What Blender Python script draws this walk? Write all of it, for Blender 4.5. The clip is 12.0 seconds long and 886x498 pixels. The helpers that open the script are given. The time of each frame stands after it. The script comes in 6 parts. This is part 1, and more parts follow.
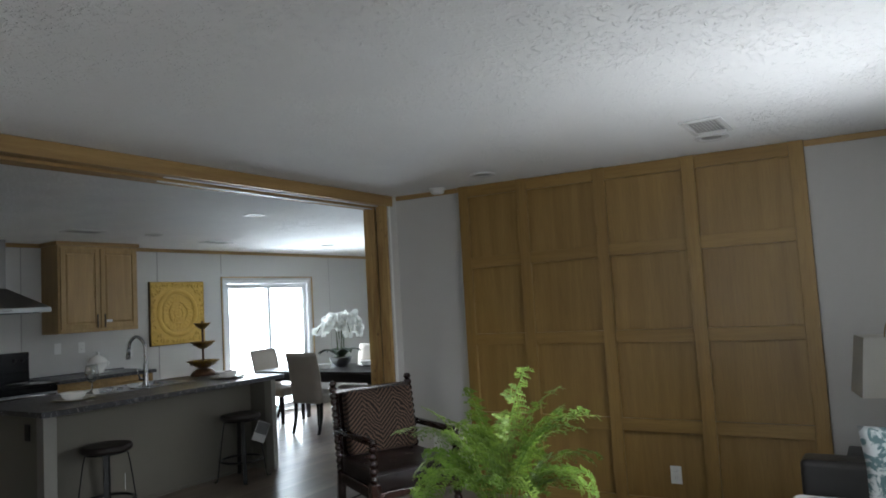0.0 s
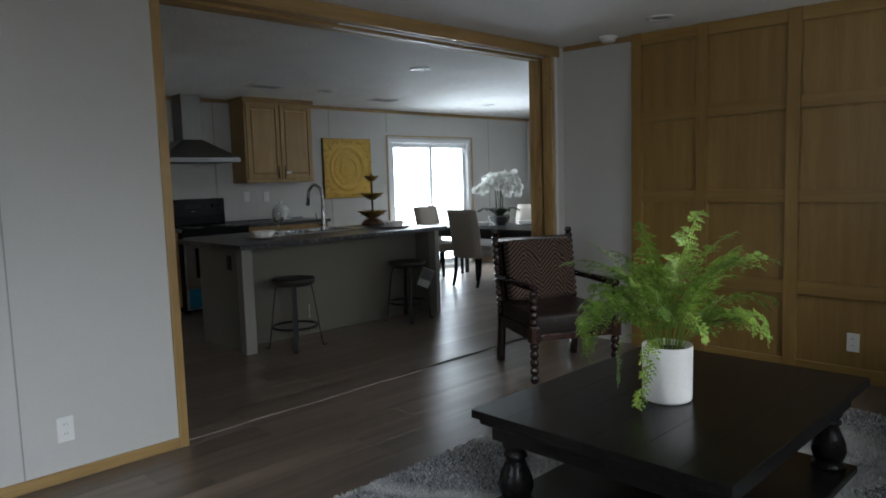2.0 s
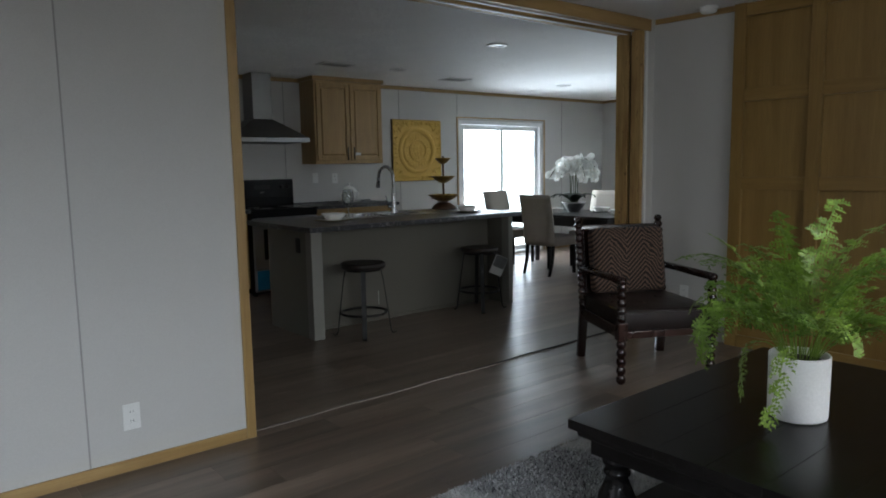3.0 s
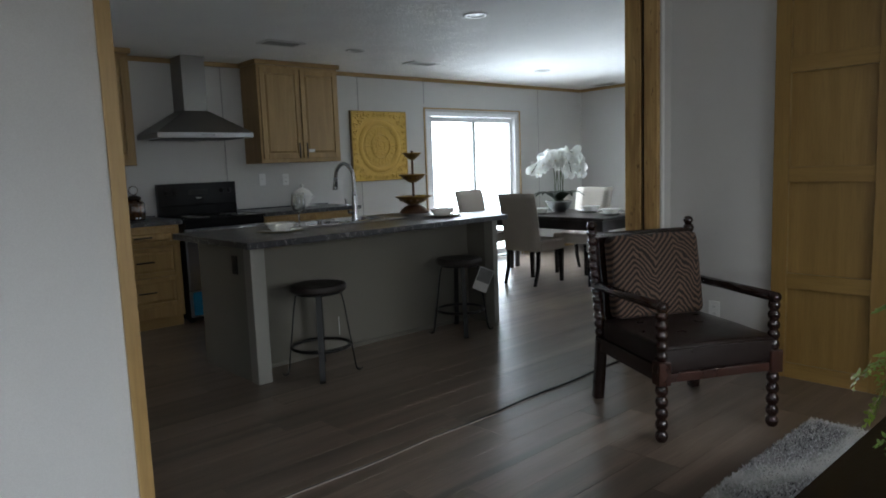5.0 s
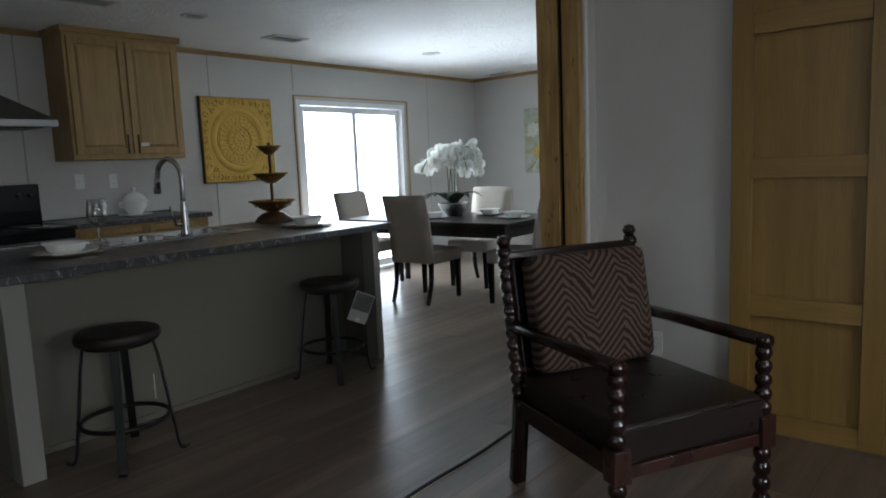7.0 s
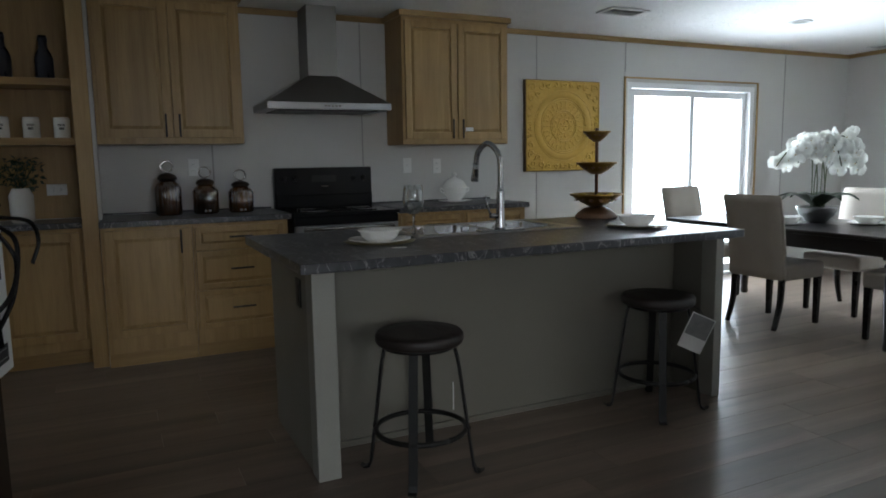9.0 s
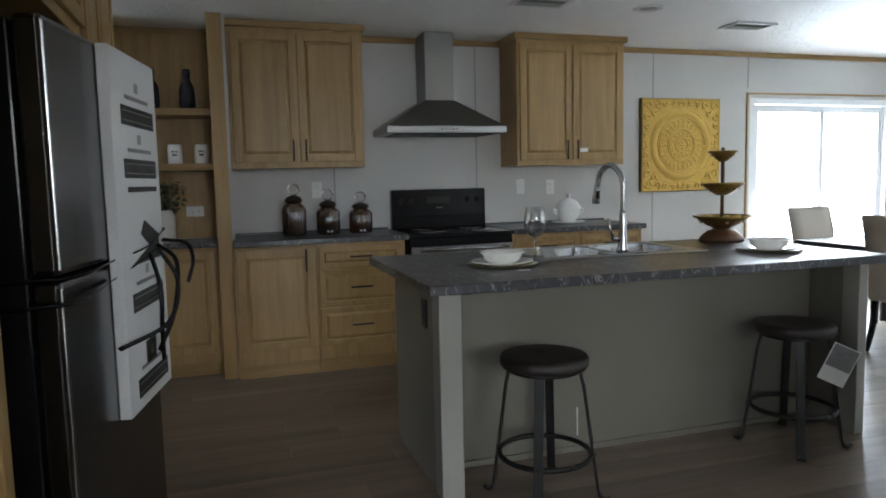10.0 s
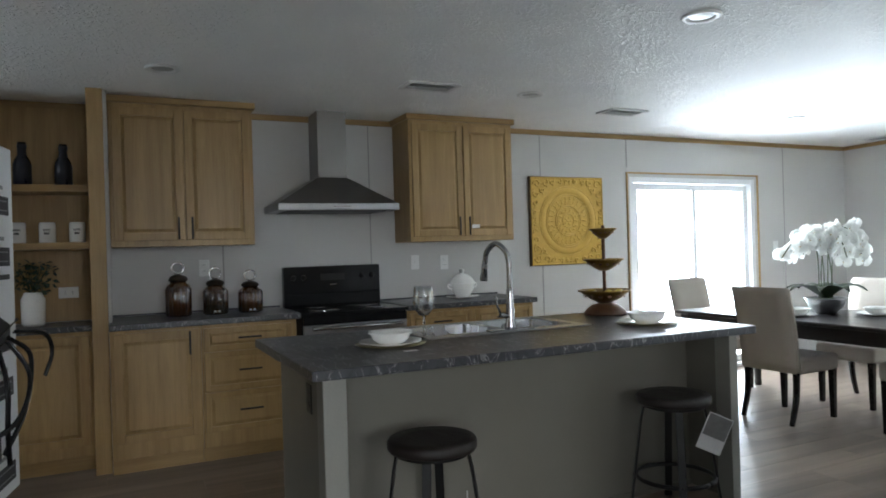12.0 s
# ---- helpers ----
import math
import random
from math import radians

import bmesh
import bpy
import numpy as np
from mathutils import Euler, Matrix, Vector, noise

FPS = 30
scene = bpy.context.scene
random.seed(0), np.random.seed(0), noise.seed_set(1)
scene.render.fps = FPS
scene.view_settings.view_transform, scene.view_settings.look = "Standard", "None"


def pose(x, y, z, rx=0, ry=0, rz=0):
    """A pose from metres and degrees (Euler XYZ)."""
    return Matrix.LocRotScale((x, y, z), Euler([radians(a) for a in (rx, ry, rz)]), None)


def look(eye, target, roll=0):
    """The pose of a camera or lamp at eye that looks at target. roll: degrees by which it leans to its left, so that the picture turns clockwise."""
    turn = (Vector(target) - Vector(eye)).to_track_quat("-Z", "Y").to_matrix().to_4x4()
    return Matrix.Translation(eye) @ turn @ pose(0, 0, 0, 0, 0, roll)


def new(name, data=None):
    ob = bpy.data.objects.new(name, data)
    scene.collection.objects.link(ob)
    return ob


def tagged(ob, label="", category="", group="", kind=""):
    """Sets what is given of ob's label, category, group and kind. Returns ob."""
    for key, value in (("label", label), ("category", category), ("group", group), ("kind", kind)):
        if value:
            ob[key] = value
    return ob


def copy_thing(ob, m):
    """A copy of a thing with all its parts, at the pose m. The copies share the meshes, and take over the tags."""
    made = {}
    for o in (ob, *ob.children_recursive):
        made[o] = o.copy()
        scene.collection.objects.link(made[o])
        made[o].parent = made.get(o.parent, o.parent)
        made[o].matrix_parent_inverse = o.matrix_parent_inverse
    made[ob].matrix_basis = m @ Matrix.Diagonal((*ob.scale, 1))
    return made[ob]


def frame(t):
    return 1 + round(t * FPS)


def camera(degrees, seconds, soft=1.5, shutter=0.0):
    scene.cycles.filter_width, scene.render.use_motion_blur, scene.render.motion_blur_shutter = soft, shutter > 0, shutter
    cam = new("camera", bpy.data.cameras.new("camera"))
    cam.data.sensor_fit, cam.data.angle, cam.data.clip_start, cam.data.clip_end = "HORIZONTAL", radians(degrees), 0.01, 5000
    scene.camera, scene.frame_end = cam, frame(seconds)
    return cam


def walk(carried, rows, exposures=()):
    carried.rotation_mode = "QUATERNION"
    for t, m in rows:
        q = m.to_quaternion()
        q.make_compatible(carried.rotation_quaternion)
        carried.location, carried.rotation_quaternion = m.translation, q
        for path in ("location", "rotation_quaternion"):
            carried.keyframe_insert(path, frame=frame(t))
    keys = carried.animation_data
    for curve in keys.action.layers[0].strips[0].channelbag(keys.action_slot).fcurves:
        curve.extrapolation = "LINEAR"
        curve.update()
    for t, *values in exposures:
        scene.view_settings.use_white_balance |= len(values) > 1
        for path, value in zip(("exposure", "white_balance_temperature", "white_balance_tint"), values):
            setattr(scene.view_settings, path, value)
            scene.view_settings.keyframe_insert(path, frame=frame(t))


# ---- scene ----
# camera and walk
cam = camera(65.6, 12.0, soft=1.8)
PATH = [
    (0, (0.671, 0.025, 1.51), (-0.402, 1.706, 1.663), -3.3),
    (0.5, (0.627, -0.032, 1.446), (-0.566, 1.57, 1.542), -3.1),
    (1, (0.652, -0.024, 1.408), (-0.614, 1.525, 1.394), -2.7),
    (1.5, (0.653, -0.016, 1.389), (-0.659, 1.487, 1.254), -2.8),
    (2, (0.634, -0.046, 1.369), (-0.791, 1.343, 1.169), -1.7),
    (2.5, (0.537, -0.012, 1.342), (-0.977, 1.271, 1.093), -1.7),
    (3, (0.34, 0.067, 1.35), (-1.2, 1.321, 1.111), -1.0),
    (5, (-0.548, 0.691, 1.324), (-2.016, 2.027, 1.08), -2.1),
    (5.5, (-0.755, 0.89, 1.319), (-2.128, 2.323, 1.074), -3.0),
    (6, (-0.948, 1.142, 1.315), (-2.234, 2.654, 1.063), -1.9),
    (6.5, (-1.105, 1.384, 1.297), (-2.288, 2.976, 1.041), -2.4),
    (8.5, (-1.799, 1.987, 1.271), (-3.493, 3.018, 1.017), -1.5),
    (9, (-1.83, 1.947, 1.277), (-3.619, 2.804, 1.02), -0.9),
    (9.5, (-1.847, 1.897, 1.291), (-3.697, 2.62, 1.059), -0.9),
    (10, (-1.851, 1.844, 1.297), (-3.751, 2.435, 1.1), -1.3),
    (10.5, (-1.855, 1.815, 1.311), (-3.788, 2.312, 1.175), -1.4),
    (11, (-1.845, 1.83, 1.333), (-3.778, 2.344, 1.298), -1.5),
    (11.5, (-1.835, 1.874, 1.347), (-3.718, 2.547, 1.36), -1.5),
    (12, (-1.831, 1.92, 1.336), (-3.638, 2.777, 1.337), -1.7),
]
walk(cam, [(t, look(eye, target, roll)) for t, eye, target, roll in PATH],
     exposures=[(0.0, 0.45), (0.5, 0.15), (1.5, 0.1), (2.5, -0.1), (3.0, -0.05), (5.0, 0.3), (5.5, 0.3), (6.5, 0.2), (8.5, -0.15), (9.0, 0.45), (9.5, 0.9), (10.5, 1.6), (11.0, 1.7), (11.5, 1.5), (12.0, 1.2)])

# ---- daylight ----
world = bpy.data.worlds.new("sky")
scene.world = world
world.use_nodes = True
wn = world.node_tree.nodes
sky = wn.new("ShaderNodeTexSky")
sky.sky_type, sky.sun_disc = "NISHITA", False
sky.sun_elevation, sky.sun_rotation = radians(38), radians(200)
world.node_tree.links.new(sky.outputs["Color"], wn["Background"].inputs["Color"])
wn["Background"].inputs["Strength"].default_value = 0.12

sun = new("sun", bpy.data.lights.new("sun", "SUN"))
sun.data.energy, sun.data.angle, sun.data.color = 2.5, radians(0.6), (1.0, 0.95, 0.88)
sun.matrix_world = look((0, 0, 20), (5.0, -14.0, 4.0))


def window_light(name, eye, target, width, height, watts, colour, spread=180):
    """Area lamp set in an opening of the shell, standing in for daylight."""
    lamp = new(name, bpy.data.lights.new(name, "AREA"))
    lamp.data.shape, lamp.data.size, lamp.data.size_y = "RECTANGLE", width, height
    lamp.data.energy, lamp.data.color, lamp.data.spread = watts, colour, math.radians(spread)
    lamp.matrix_world = look(eye, target)


window_light("patio_daylight", (-7.235, 7.31, 1.0), (-4.0, 7.31, 1.0), 1.7, 1.96, 98, (0.76, 0.89, 1.0), 116)
window_light("living_skylight", (1.42, 0.1, 1.5), (-1.3, 0.3, -0.6), 1.7, 1.2, 27, (0.80, 0.90, 1.0), 84)
window_light("living_ground_bounce", (1.40, 2.9, 1.2), (0.45, 3.1, 2.3), 1.5, 0.8, 9, (0.88, 0.94, 1.0), 95)
window_light("living_daylight_b", (1.42, 2.9, 1.45), (-2.0, 3.4, 0.0), 1.5, 1.3, 10, (0.90, 0.95, 1.0), 70)
# fill from an unseen south window, added to brighten the oak panelling
window_light("living_daylight_south", (-0.7, -2.72, 1.5), (-0.7, 2.0, 1.1), 1.8, 1.3, 17, (0.90, 0.95, 1.0))
window_light("passage_daylight", (-5.85, -2.72, 1.35), (-5.4, 1.0, 6.0), 1.0, 1.5, 24, (0.78, 0.90, 1.0), 90)


# ---- materials ----
def material(name):
    m = bpy.data.materials.new(name)
    m.use_nodes = True
    return m, m.node_tree.nodes, m.node_tree.links, m.node_tree.nodes["Principled BSDF"]


def mixed(nodes, links, fac, a, b, mode="MIX"):
    n = nodes.new("ShaderNodeMix")
    n.data_type, n.blend_type = "RGBA", mode
    for key, v in ((0, fac), (6, a), (7, b)):
        if hasattr(v, "links"):
            links.new(v, n.inputs[key])
        elif key == 0:
            n.inputs[0].default_value = v
        else:
            n.inputs[key].default_value = (*v, 1)
    return n.outputs[2]


def grained(name, dark, light, rough=0.5, metal=0.0, scale=8.0, stretch=(1, 1, 1), bump=0.05, fine=120.0,
            spec=0.5, vary=0.0, coat=0.0, rough_var=0.12, dist=0.004):
    """Two scales of colour variation, with fine relief and uneven gloss."""
    m, nodes, links, p = material(name)
    tc = nodes.new("ShaderNodeTexCoord")
    mp = nodes.new("ShaderNodeMapping")
    mp.inputs["Scale"].default_value = stretch
    links.new(tc.outputs["Object"], mp.inputs["Vector"])
    n1, n2 = nodes.new("ShaderNodeTexNoise"), nodes.new("ShaderNodeTexNoise")
    for n, s, d in ((n1, scale, 5), (n2, fine, 3)):
        n.inputs["Scale"].default_value, n.inputs["Detail"].default_value = s, d
        links.new(mp.outputs["Vector"], n.inputs["Vector"])
    col = mixed(nodes, links, n1.outputs["Fac"], dark, light)
    fine_mix = nodes.new("ShaderNodeMapRange")
    fine_mix.inputs["From Min"].default_value, fine_mix.inputs["From Max"].default_value = 0.3, 0.7
    fine_mix.inputs["To Min"].default_value, fine_mix.inputs["To Max"].default_value = 0.0, 0.35
    links.new(n2.outputs["Fac"], fine_mix.inputs["Value"])
    col = mixed(nodes, links, fine_mix.outputs["Result"], col, tuple(c * 0.8 for c in dark))
    if vary:
        info = nodes.new("ShaderNodeObjectInfo")
        mr = nodes.new("ShaderNodeMapRange")
        mr.inputs["To Min"].default_value, mr.inputs["To Max"].default_value = 1 - vary, 1 + vary
        links.new(info.outputs["Random"], mr.inputs["Value"])
        hs = nodes.new("ShaderNodeHueSaturation")
        links.new(mr.outputs["Result"], hs.inputs["Value"])
        links.new(col, hs.inputs["Color"])
        col = hs.outputs["Color"]
    links.new(col, p.inputs["Base Color"])
    rr = nodes.new("ShaderNodeMapRange")
    rr.inputs["To Min"].default_value, rr.inputs["To Max"].default_value = max(0.02, rough - rough_var), min(1, rough + rough_var)
    links.new(n1.outputs["Fac"], rr.inputs["Value"])
    links.new(rr.outputs["Result"], p.inputs["Roughness"])
    p.inputs["Metallic"].default_value = metal
    p.inputs["Specular IOR Level"].default_value = spec
    p.inputs["Coat Weight"].default_value = coat
    if bump:
        bp = nodes.new("ShaderNodeBump")
        bp.inputs["Strength"].default_value, bp.inputs["Distance"].default_value = bump, dist
        links.new(n2.outputs["Fac"], bp.inputs["Height"])
        links.new(bp.outputs["Normal"], p.inputs["Normal"])
    return m


def wood(name, dark, light, axis="z", rough=0.42, vary=0.06, scale=3.0, knots=0.0, wavy=False, rough_var=0.1, relief=0.12):
    """Long grain along one axis of the object, broad staves and fine pores."""
    m, nodes, links, p = material(name)
    tc, mp, mp2 = nodes.new("ShaderNodeTexCoord"), nodes.new("ShaderNodeMapping"), nodes.new("ShaderNodeMapping")
    long = {"x": (0.06, 1, 1), "y": (1, 0.06, 1), "z": (1, 1, 0.06)}[axis]
    mp.inputs["Scale"].default_value = tuple(v * scale * 6 for v in long)
    mp2.inputs["Scale"].default_value = tuple(v * 120 for v in long)
    info = nodes.new("ShaderNodeObjectInfo")
    add = nodes.new("ShaderNodeVectorMath")
    sc = nodes.new("ShaderNodeMath")
    sc.operation = "MULTIPLY"
    sc.inputs[1].default_value = 17.0
    links.new(info.outputs["Random"], sc.inputs[0])
    links.new(tc.outputs["Object"], add.inputs[0])
    links.new(sc.outputs[0], add.inputs[1])
    links.new(add.outputs[0], mp.inputs["Vector"])
    links.new(add.outputs[0], mp2.inputs["Vector"])
    n1, n2 = nodes.new("ShaderNodeTexNoise"), nodes.new("ShaderNodeTexNoise")
    n1.inputs["Scale"].default_value, n1.inputs["Detail"].default_value, n1.inputs["Distortion"].default_value = 1.0, 6, 0.6
    n2.inputs["Scale"].default_value, n2.inputs["Detail"].default_value = 1.0, 3
    links.new(mp.outputs["Vector"], n1.inputs["Vector"])
    links.new(mp2.outputs["Vector"], n2.inputs["Vector"])
    ramp = nodes.new("ShaderNodeValToRGB")
    ramp.color_ramp.elements[0].position, ramp.color_ramp.elements[1].position = 0.3, 0.7
    ramp.color_ramp.elements[0].color, ramp.color_ramp.elements[1].color = (*dark, 1), (*light, 1)
    links.new(n1.outputs["Fac"], ramp.inputs["Fac"])
    mr = nodes.new("ShaderNodeMapRange")
    mr.inputs["From Min"].default_value, mr.inputs["From Max"].default_value = 0.45, 0.75
    mr.inputs["To Max"].default_value = 0.30
    links.new(n2.outputs["Fac"], mr.inputs["Value"])
    col = mixed(nodes, links, mr.outputs["Result"], ramp.outputs["Color"], tuple(c * 0.6 for c in dark))
    if knots:
        vo = nodes.new("ShaderNodeTexVoronoi")
        mk = nodes.new("ShaderNodeMapping")
        mk.inputs["Scale"].default_value = tuple(v * knots for v in {"x": (0.5, 1, 1), "y": (1, 0.5, 1), "z": (1, 1, 0.5)}[axis])
        links.new(add.outputs[0], mk.inputs["Vector"])
        links.new(mk.outputs["Vector"], vo.inputs["Vector"])
        kr = nodes.new("ShaderNodeMapRange")
        kr.inputs["From Min"].default_value, kr.inputs["From Max"].default_value = 0.05, 0.20
        kr.inputs["To Min"].default_value, kr.inputs["To Max"].default_value = 0.85, 0.0
        links.new(vo.outputs["Distance"], kr.inputs["Value"])
        wob = nodes.new("ShaderNodeVectorMath")
        wob.operation = "MULTIPLY_ADD"
        wob.inputs[1].default_value = (0.5, 0.5, 0.5)
        links.new(n1.outputs["Color"], wob.inputs[0])
        links.new(mk.outputs["Vector"], wob.inputs[2])
        links.new(wob.outputs[0], vo.inputs["Vector"])
        col = mixed(nodes, links, kr.outputs["Result"], col, (0.09, 0.045, 0.015))
    hs, vr = nodes.new("ShaderNodeHueSaturation"), nodes.new("ShaderNodeMapRange")
    vr.inputs["To Min"].default_value, vr.inputs["To Max"].default_value = 1 - vary, 1 + vary
    links.new(info.outputs["Random"], vr.inputs["Value"])
    links.new(vr.outputs["Result"], hs.inputs["Value"])
    links.new(col, hs.inputs["Color"])
    links.new(hs.outputs["Color"], p.inputs["Base Color"])
    rr = nodes.new("ShaderNodeMapRange")
    rr.inputs["To Min"].default_value, rr.inputs["To Max"].default_value = rough - rough_var, rough + rough_var
    links.new(n1.outputs["Fac"], rr.inputs["Value"])
    links.new(rr.outputs["Result"], p.inputs["Roughness"])
    bp = nodes.new("ShaderNodeBump")
    bp.inputs["Strength"].default_value, bp.inputs["Distance"].default_value = relief, 0.002
    links.new(n2.outputs["Fac"], bp.inputs["Height"])
    links.new(bp.outputs["Normal"], p.inputs["Normal"])
    if wavy:
        n3, b3 = nodes.new("ShaderNodeTexNoise"), nodes.new("ShaderNodeBump")
        n3.inputs["Scale"].default_value, n3.inputs["Detail"].default_value = 9.0, 2
        links.new(add.outputs[0], n3.inputs["Vector"])
        b3.inputs["Strength"].default_value, b3.inputs["Distance"].default_value = 0.035, 0.01
        links.new(n3.outputs["Fac"], b3.inputs["Height"])
        links.new(b3.outputs["Normal"], bp.inputs["Normal"])
    return m


def ceiling_texture():
    """White paint over trowelled blobs of compound."""
    m, nodes, links, p = material("stippled ceiling paint")
    tc = nodes.new("ShaderNodeTexCoord")
    n1, n2, n3 = (nodes.new("ShaderNodeTexNoise") for _ in range(3))
    for n, s, d in ((n1, 42, 3), (n2, 110, 3), (n3, 3.2, 3)):
        n.inputs["Scale"].default_value, n.inputs["Detail"].default_value = s, d
        links.new(tc.outputs["Object"], n.inputs["Vector"])
    n1.inputs["Distortion"].default_value = 0.5
    ramp = nodes.new("ShaderNodeValToRGB")
    ramp.color_ramp.elements[0].position, ramp.color_ramp.elements[1].position = 0.52, 0.66
    links.new(n1.outputs["Fac"], ramp.inputs["Fac"])
    patch = nodes.new("ShaderNodeMapRange")
    patch.inputs["From Min"].default_value, patch.inputs["From Max"].default_value = 0.4, 0.62
    patch.inputs["To Min"].default_value = 0.3
    links.new(n3.outputs["Fac"], patch.inputs["Value"])
    mul = nodes.new("ShaderNodeMath")
    mul.operation = "MULTIPLY"
    links.new(ramp.outputs["Color"], mul.inputs[0])
    links.new(patch.outputs["Result"], mul.inputs[1])
    add = nodes.new("ShaderNodeMath")
    add.operation, add.inputs[1].default_value = "MULTIPLY_ADD", 1.0
    links.new(n2.outputs["Fac"], add.inputs[0])
    add.inputs[1].default_value = 0.25
    links.new(mul.outputs[0], add.inputs[2])
    bp = nodes.new("ShaderNodeBump")
    bp.inputs["Strength"].default_value, bp.inputs["Distance"].default_value = 0.9, 0.009
    links.new(add.outputs[0], bp.inputs["Height"])
    links.new(bp.outputs["Normal"], p.inputs["Normal"])
    col = mixed(nodes, links, n3.outputs["Fac"], (0.83, 0.83, 0.83), (0.90, 0.90, 0.89))
    links.new(col, p.inputs["Base Color"])
    p.inputs["Roughness"].default_value = 0.9
    return m


def laminate():
    """Dark slate laminate with pale veins, as on the worktops."""
    m, nodes, links, p = material("dark veined laminate")
    tc, mp = nodes.new("ShaderNodeTexCoord"), nodes.new("ShaderNodeMapping")
    mp.inputs["Rotation"].default_value = (0.2, 0.3, 0.6)
    mp.inputs["Scale"].default_value = (2.6, 6.8, 4.0)
    links.new(tc.outputs["Object"], mp.inputs["Vector"])
    n1, n2 = nodes.new("ShaderNodeTexNoise"), nodes.new("ShaderNodeTexNoise")
    n1.inputs["Scale"].default_value, n1.inputs["Detail"].default_value, n1.inputs["Distortion"].default_value = 1.3, 9, 2.2
    n2.inputs["Scale"].default_value, n2.inputs["Detail"].default_value, n2.inputs["Distortion"].default_value = 3.4, 8, 1.0
    links.new(mp.outputs["Vector"], n1.inputs["Vector"])
    links.new(mp.outputs["Vector"], n2.inputs["Vector"])
    r = nodes.new("ShaderNodeValToRGB")
    e = r.color_ramp.elements
    e[0].position, e[0].color = 0.48, (0, 0, 0, 1)
    e[1].position, e[1].color = 0.52, (0, 0, 0, 1)
    mid = e.new(0.5)
    mid.color = (1, 1, 1, 1)
    links.new(n1.outputs["Fac"], r.inputs["Fac"])
    base = mixed(nodes, links, n2.outputs["Fac"], (0.014, 0.015, 0.018), (0.062, 0.063, 0.070))
    vein = nodes.new("ShaderNodeMath")
    vein.operation = "MULTIPLY"
    links.new(r.outputs["Color"], vein.inputs[0])
    links.new(n2.outputs["Fac"], vein.inputs[1])
    col = mixed(nodes, links, vein.outputs[0], base, (0.38, 0.37, 0.38))
    links.new(col, p.inputs["Base Color"])
    p.inputs["Roughness"].default_value = 0.33
    return m


def zebra_weave():
    """Chevron stripes of dark brown and tan chenille, mirrored about the middle of the cushion."""
    m, nodes, links, p = material("zebra chenille")
    tc, sep = nodes.new("ShaderNodeTexCoord"), nodes.new("ShaderNodeSeparateXYZ")
    links.new(tc.outputs["Object"], sep.inputs[0])

    def math_node(op, a, b):
        n = nodes.new("ShaderNodeMath")
        n.operation = op
        for i, v in enumerate((a, b)):
            if hasattr(v, "links"):
                links.new(v, n.inputs[i])
            elif v is not None:
                n.inputs[i].default_value = v
        return n.outputs[0]
    nz = nodes.new("ShaderNodeTexNoise")
    nz.inputs["Scale"].default_value, nz.inputs["Detail"].default_value = 8.0, 3
    links.new(tc.outputs["Object"], nz.inputs["Vector"])
    wide = math_node("PINGPONG", math_node("ADD", math_node("MULTIPLY_ADD", nz.outputs["Fac"], 0.06), sep.outputs["X"]), 0.125)
    bend = math_node("MULTIPLY", wide, 1.0)
    line = math_node("SUBTRACT", sep.outputs["Z"], bend)
    wob = math_node("MULTIPLY", nz.outputs["Fac"], 0.06)
    line = math_node("ADD", line, wob)
    wave = math_node("SINE", math_node("MULTIPLY", line, 195.0), None)
    r = nodes.new("ShaderNodeValToRGB")
    r.color_ramp.elements[0].position, r.color_ramp.elements[1].position = 0.46, 0.6
    links.new(math_node("MULTIPLY_ADD", wave, 0.5), r.inputs["Fac"])
    last = r.inputs["Fac"].links[0].from_node
    last.inputs[2].default_value = 0.5
    fz = nodes.new("ShaderNodeTexNoise")
    fz.inputs["Scale"].default_value = 420
    links.new(tc.outputs["Object"], fz.inputs["Vector"])
    tan = mixed(nodes, links, fz.outputs["Fac"], (0.06, 0.034, 0.023), (0.145, 0.088, 0.06))
    col = mixed(nodes, links, r.outputs["Color"], (0.014, 0.008, 0.006), tan)
    links.new(col, p.inputs["Base Color"])
    p.inputs["Roughness"].default_value = 0.9
    bp = nodes.new("ShaderNodeBump")
    bp.inputs["Strength"].default_value, bp.inputs["Distance"].default_value = 0.5, 0.003
    links.new(r.outputs["Color"], bp.inputs["Height"])
    links.new(bp.outputs["Normal"], p.inputs["Normal"])
    return m


def glassy(name, colour=(1, 1, 1), rough=0.0, ior=1.45):
    m, nodes, links, p = material(name)
    p.inputs["Base Color"].default_value = (*colour, 1)
    p.inputs["Roughness"].default_value = rough
    p.inputs["IOR"].default_value = ior
    p.inputs["Transmission Weight"].default_value = 1.0
    return m


OAK = wood("honey oak upright", (0.295, 0.178, 0.064), (0.41, 0.265, 0.105), "z", vary=0.05)
OAK_X = wood("honey oak along x", (0.295, 0.178, 0.064), (0.41, 0.265, 0.105), "x", vary=0.05)
OAK_Y = wood("honey oak along y", (0.295, 0.178, 0.064), (0.41, 0.265, 0.105), "y", vary=0.05)
PANEL_OAK = wood("panel oak upright", (0.238, 0.138, 0.036), (0.325, 0.20, 0.058), "z", vary=0.04, scale=2.2)
PANEL_OAK_X = wood("panel oak along x", (0.238, 0.138, 0.036), (0.325, 0.20, 0.058), "x", vary=0.04, scale=2.2)
PINE = wood("raw knotty pine upright", (0.27, 0.15, 0.05), (0.54, 0.36, 0.14), "z", rough=0.62, vary=0.12, scale=4.0, knots=4.2)
PINE_Y = wood("raw knotty pine along y", (0.26, 0.145, 0.048), (0.45, 0.285, 0.11), "y", rough=0.62, scale=4.0, knots=3.6)
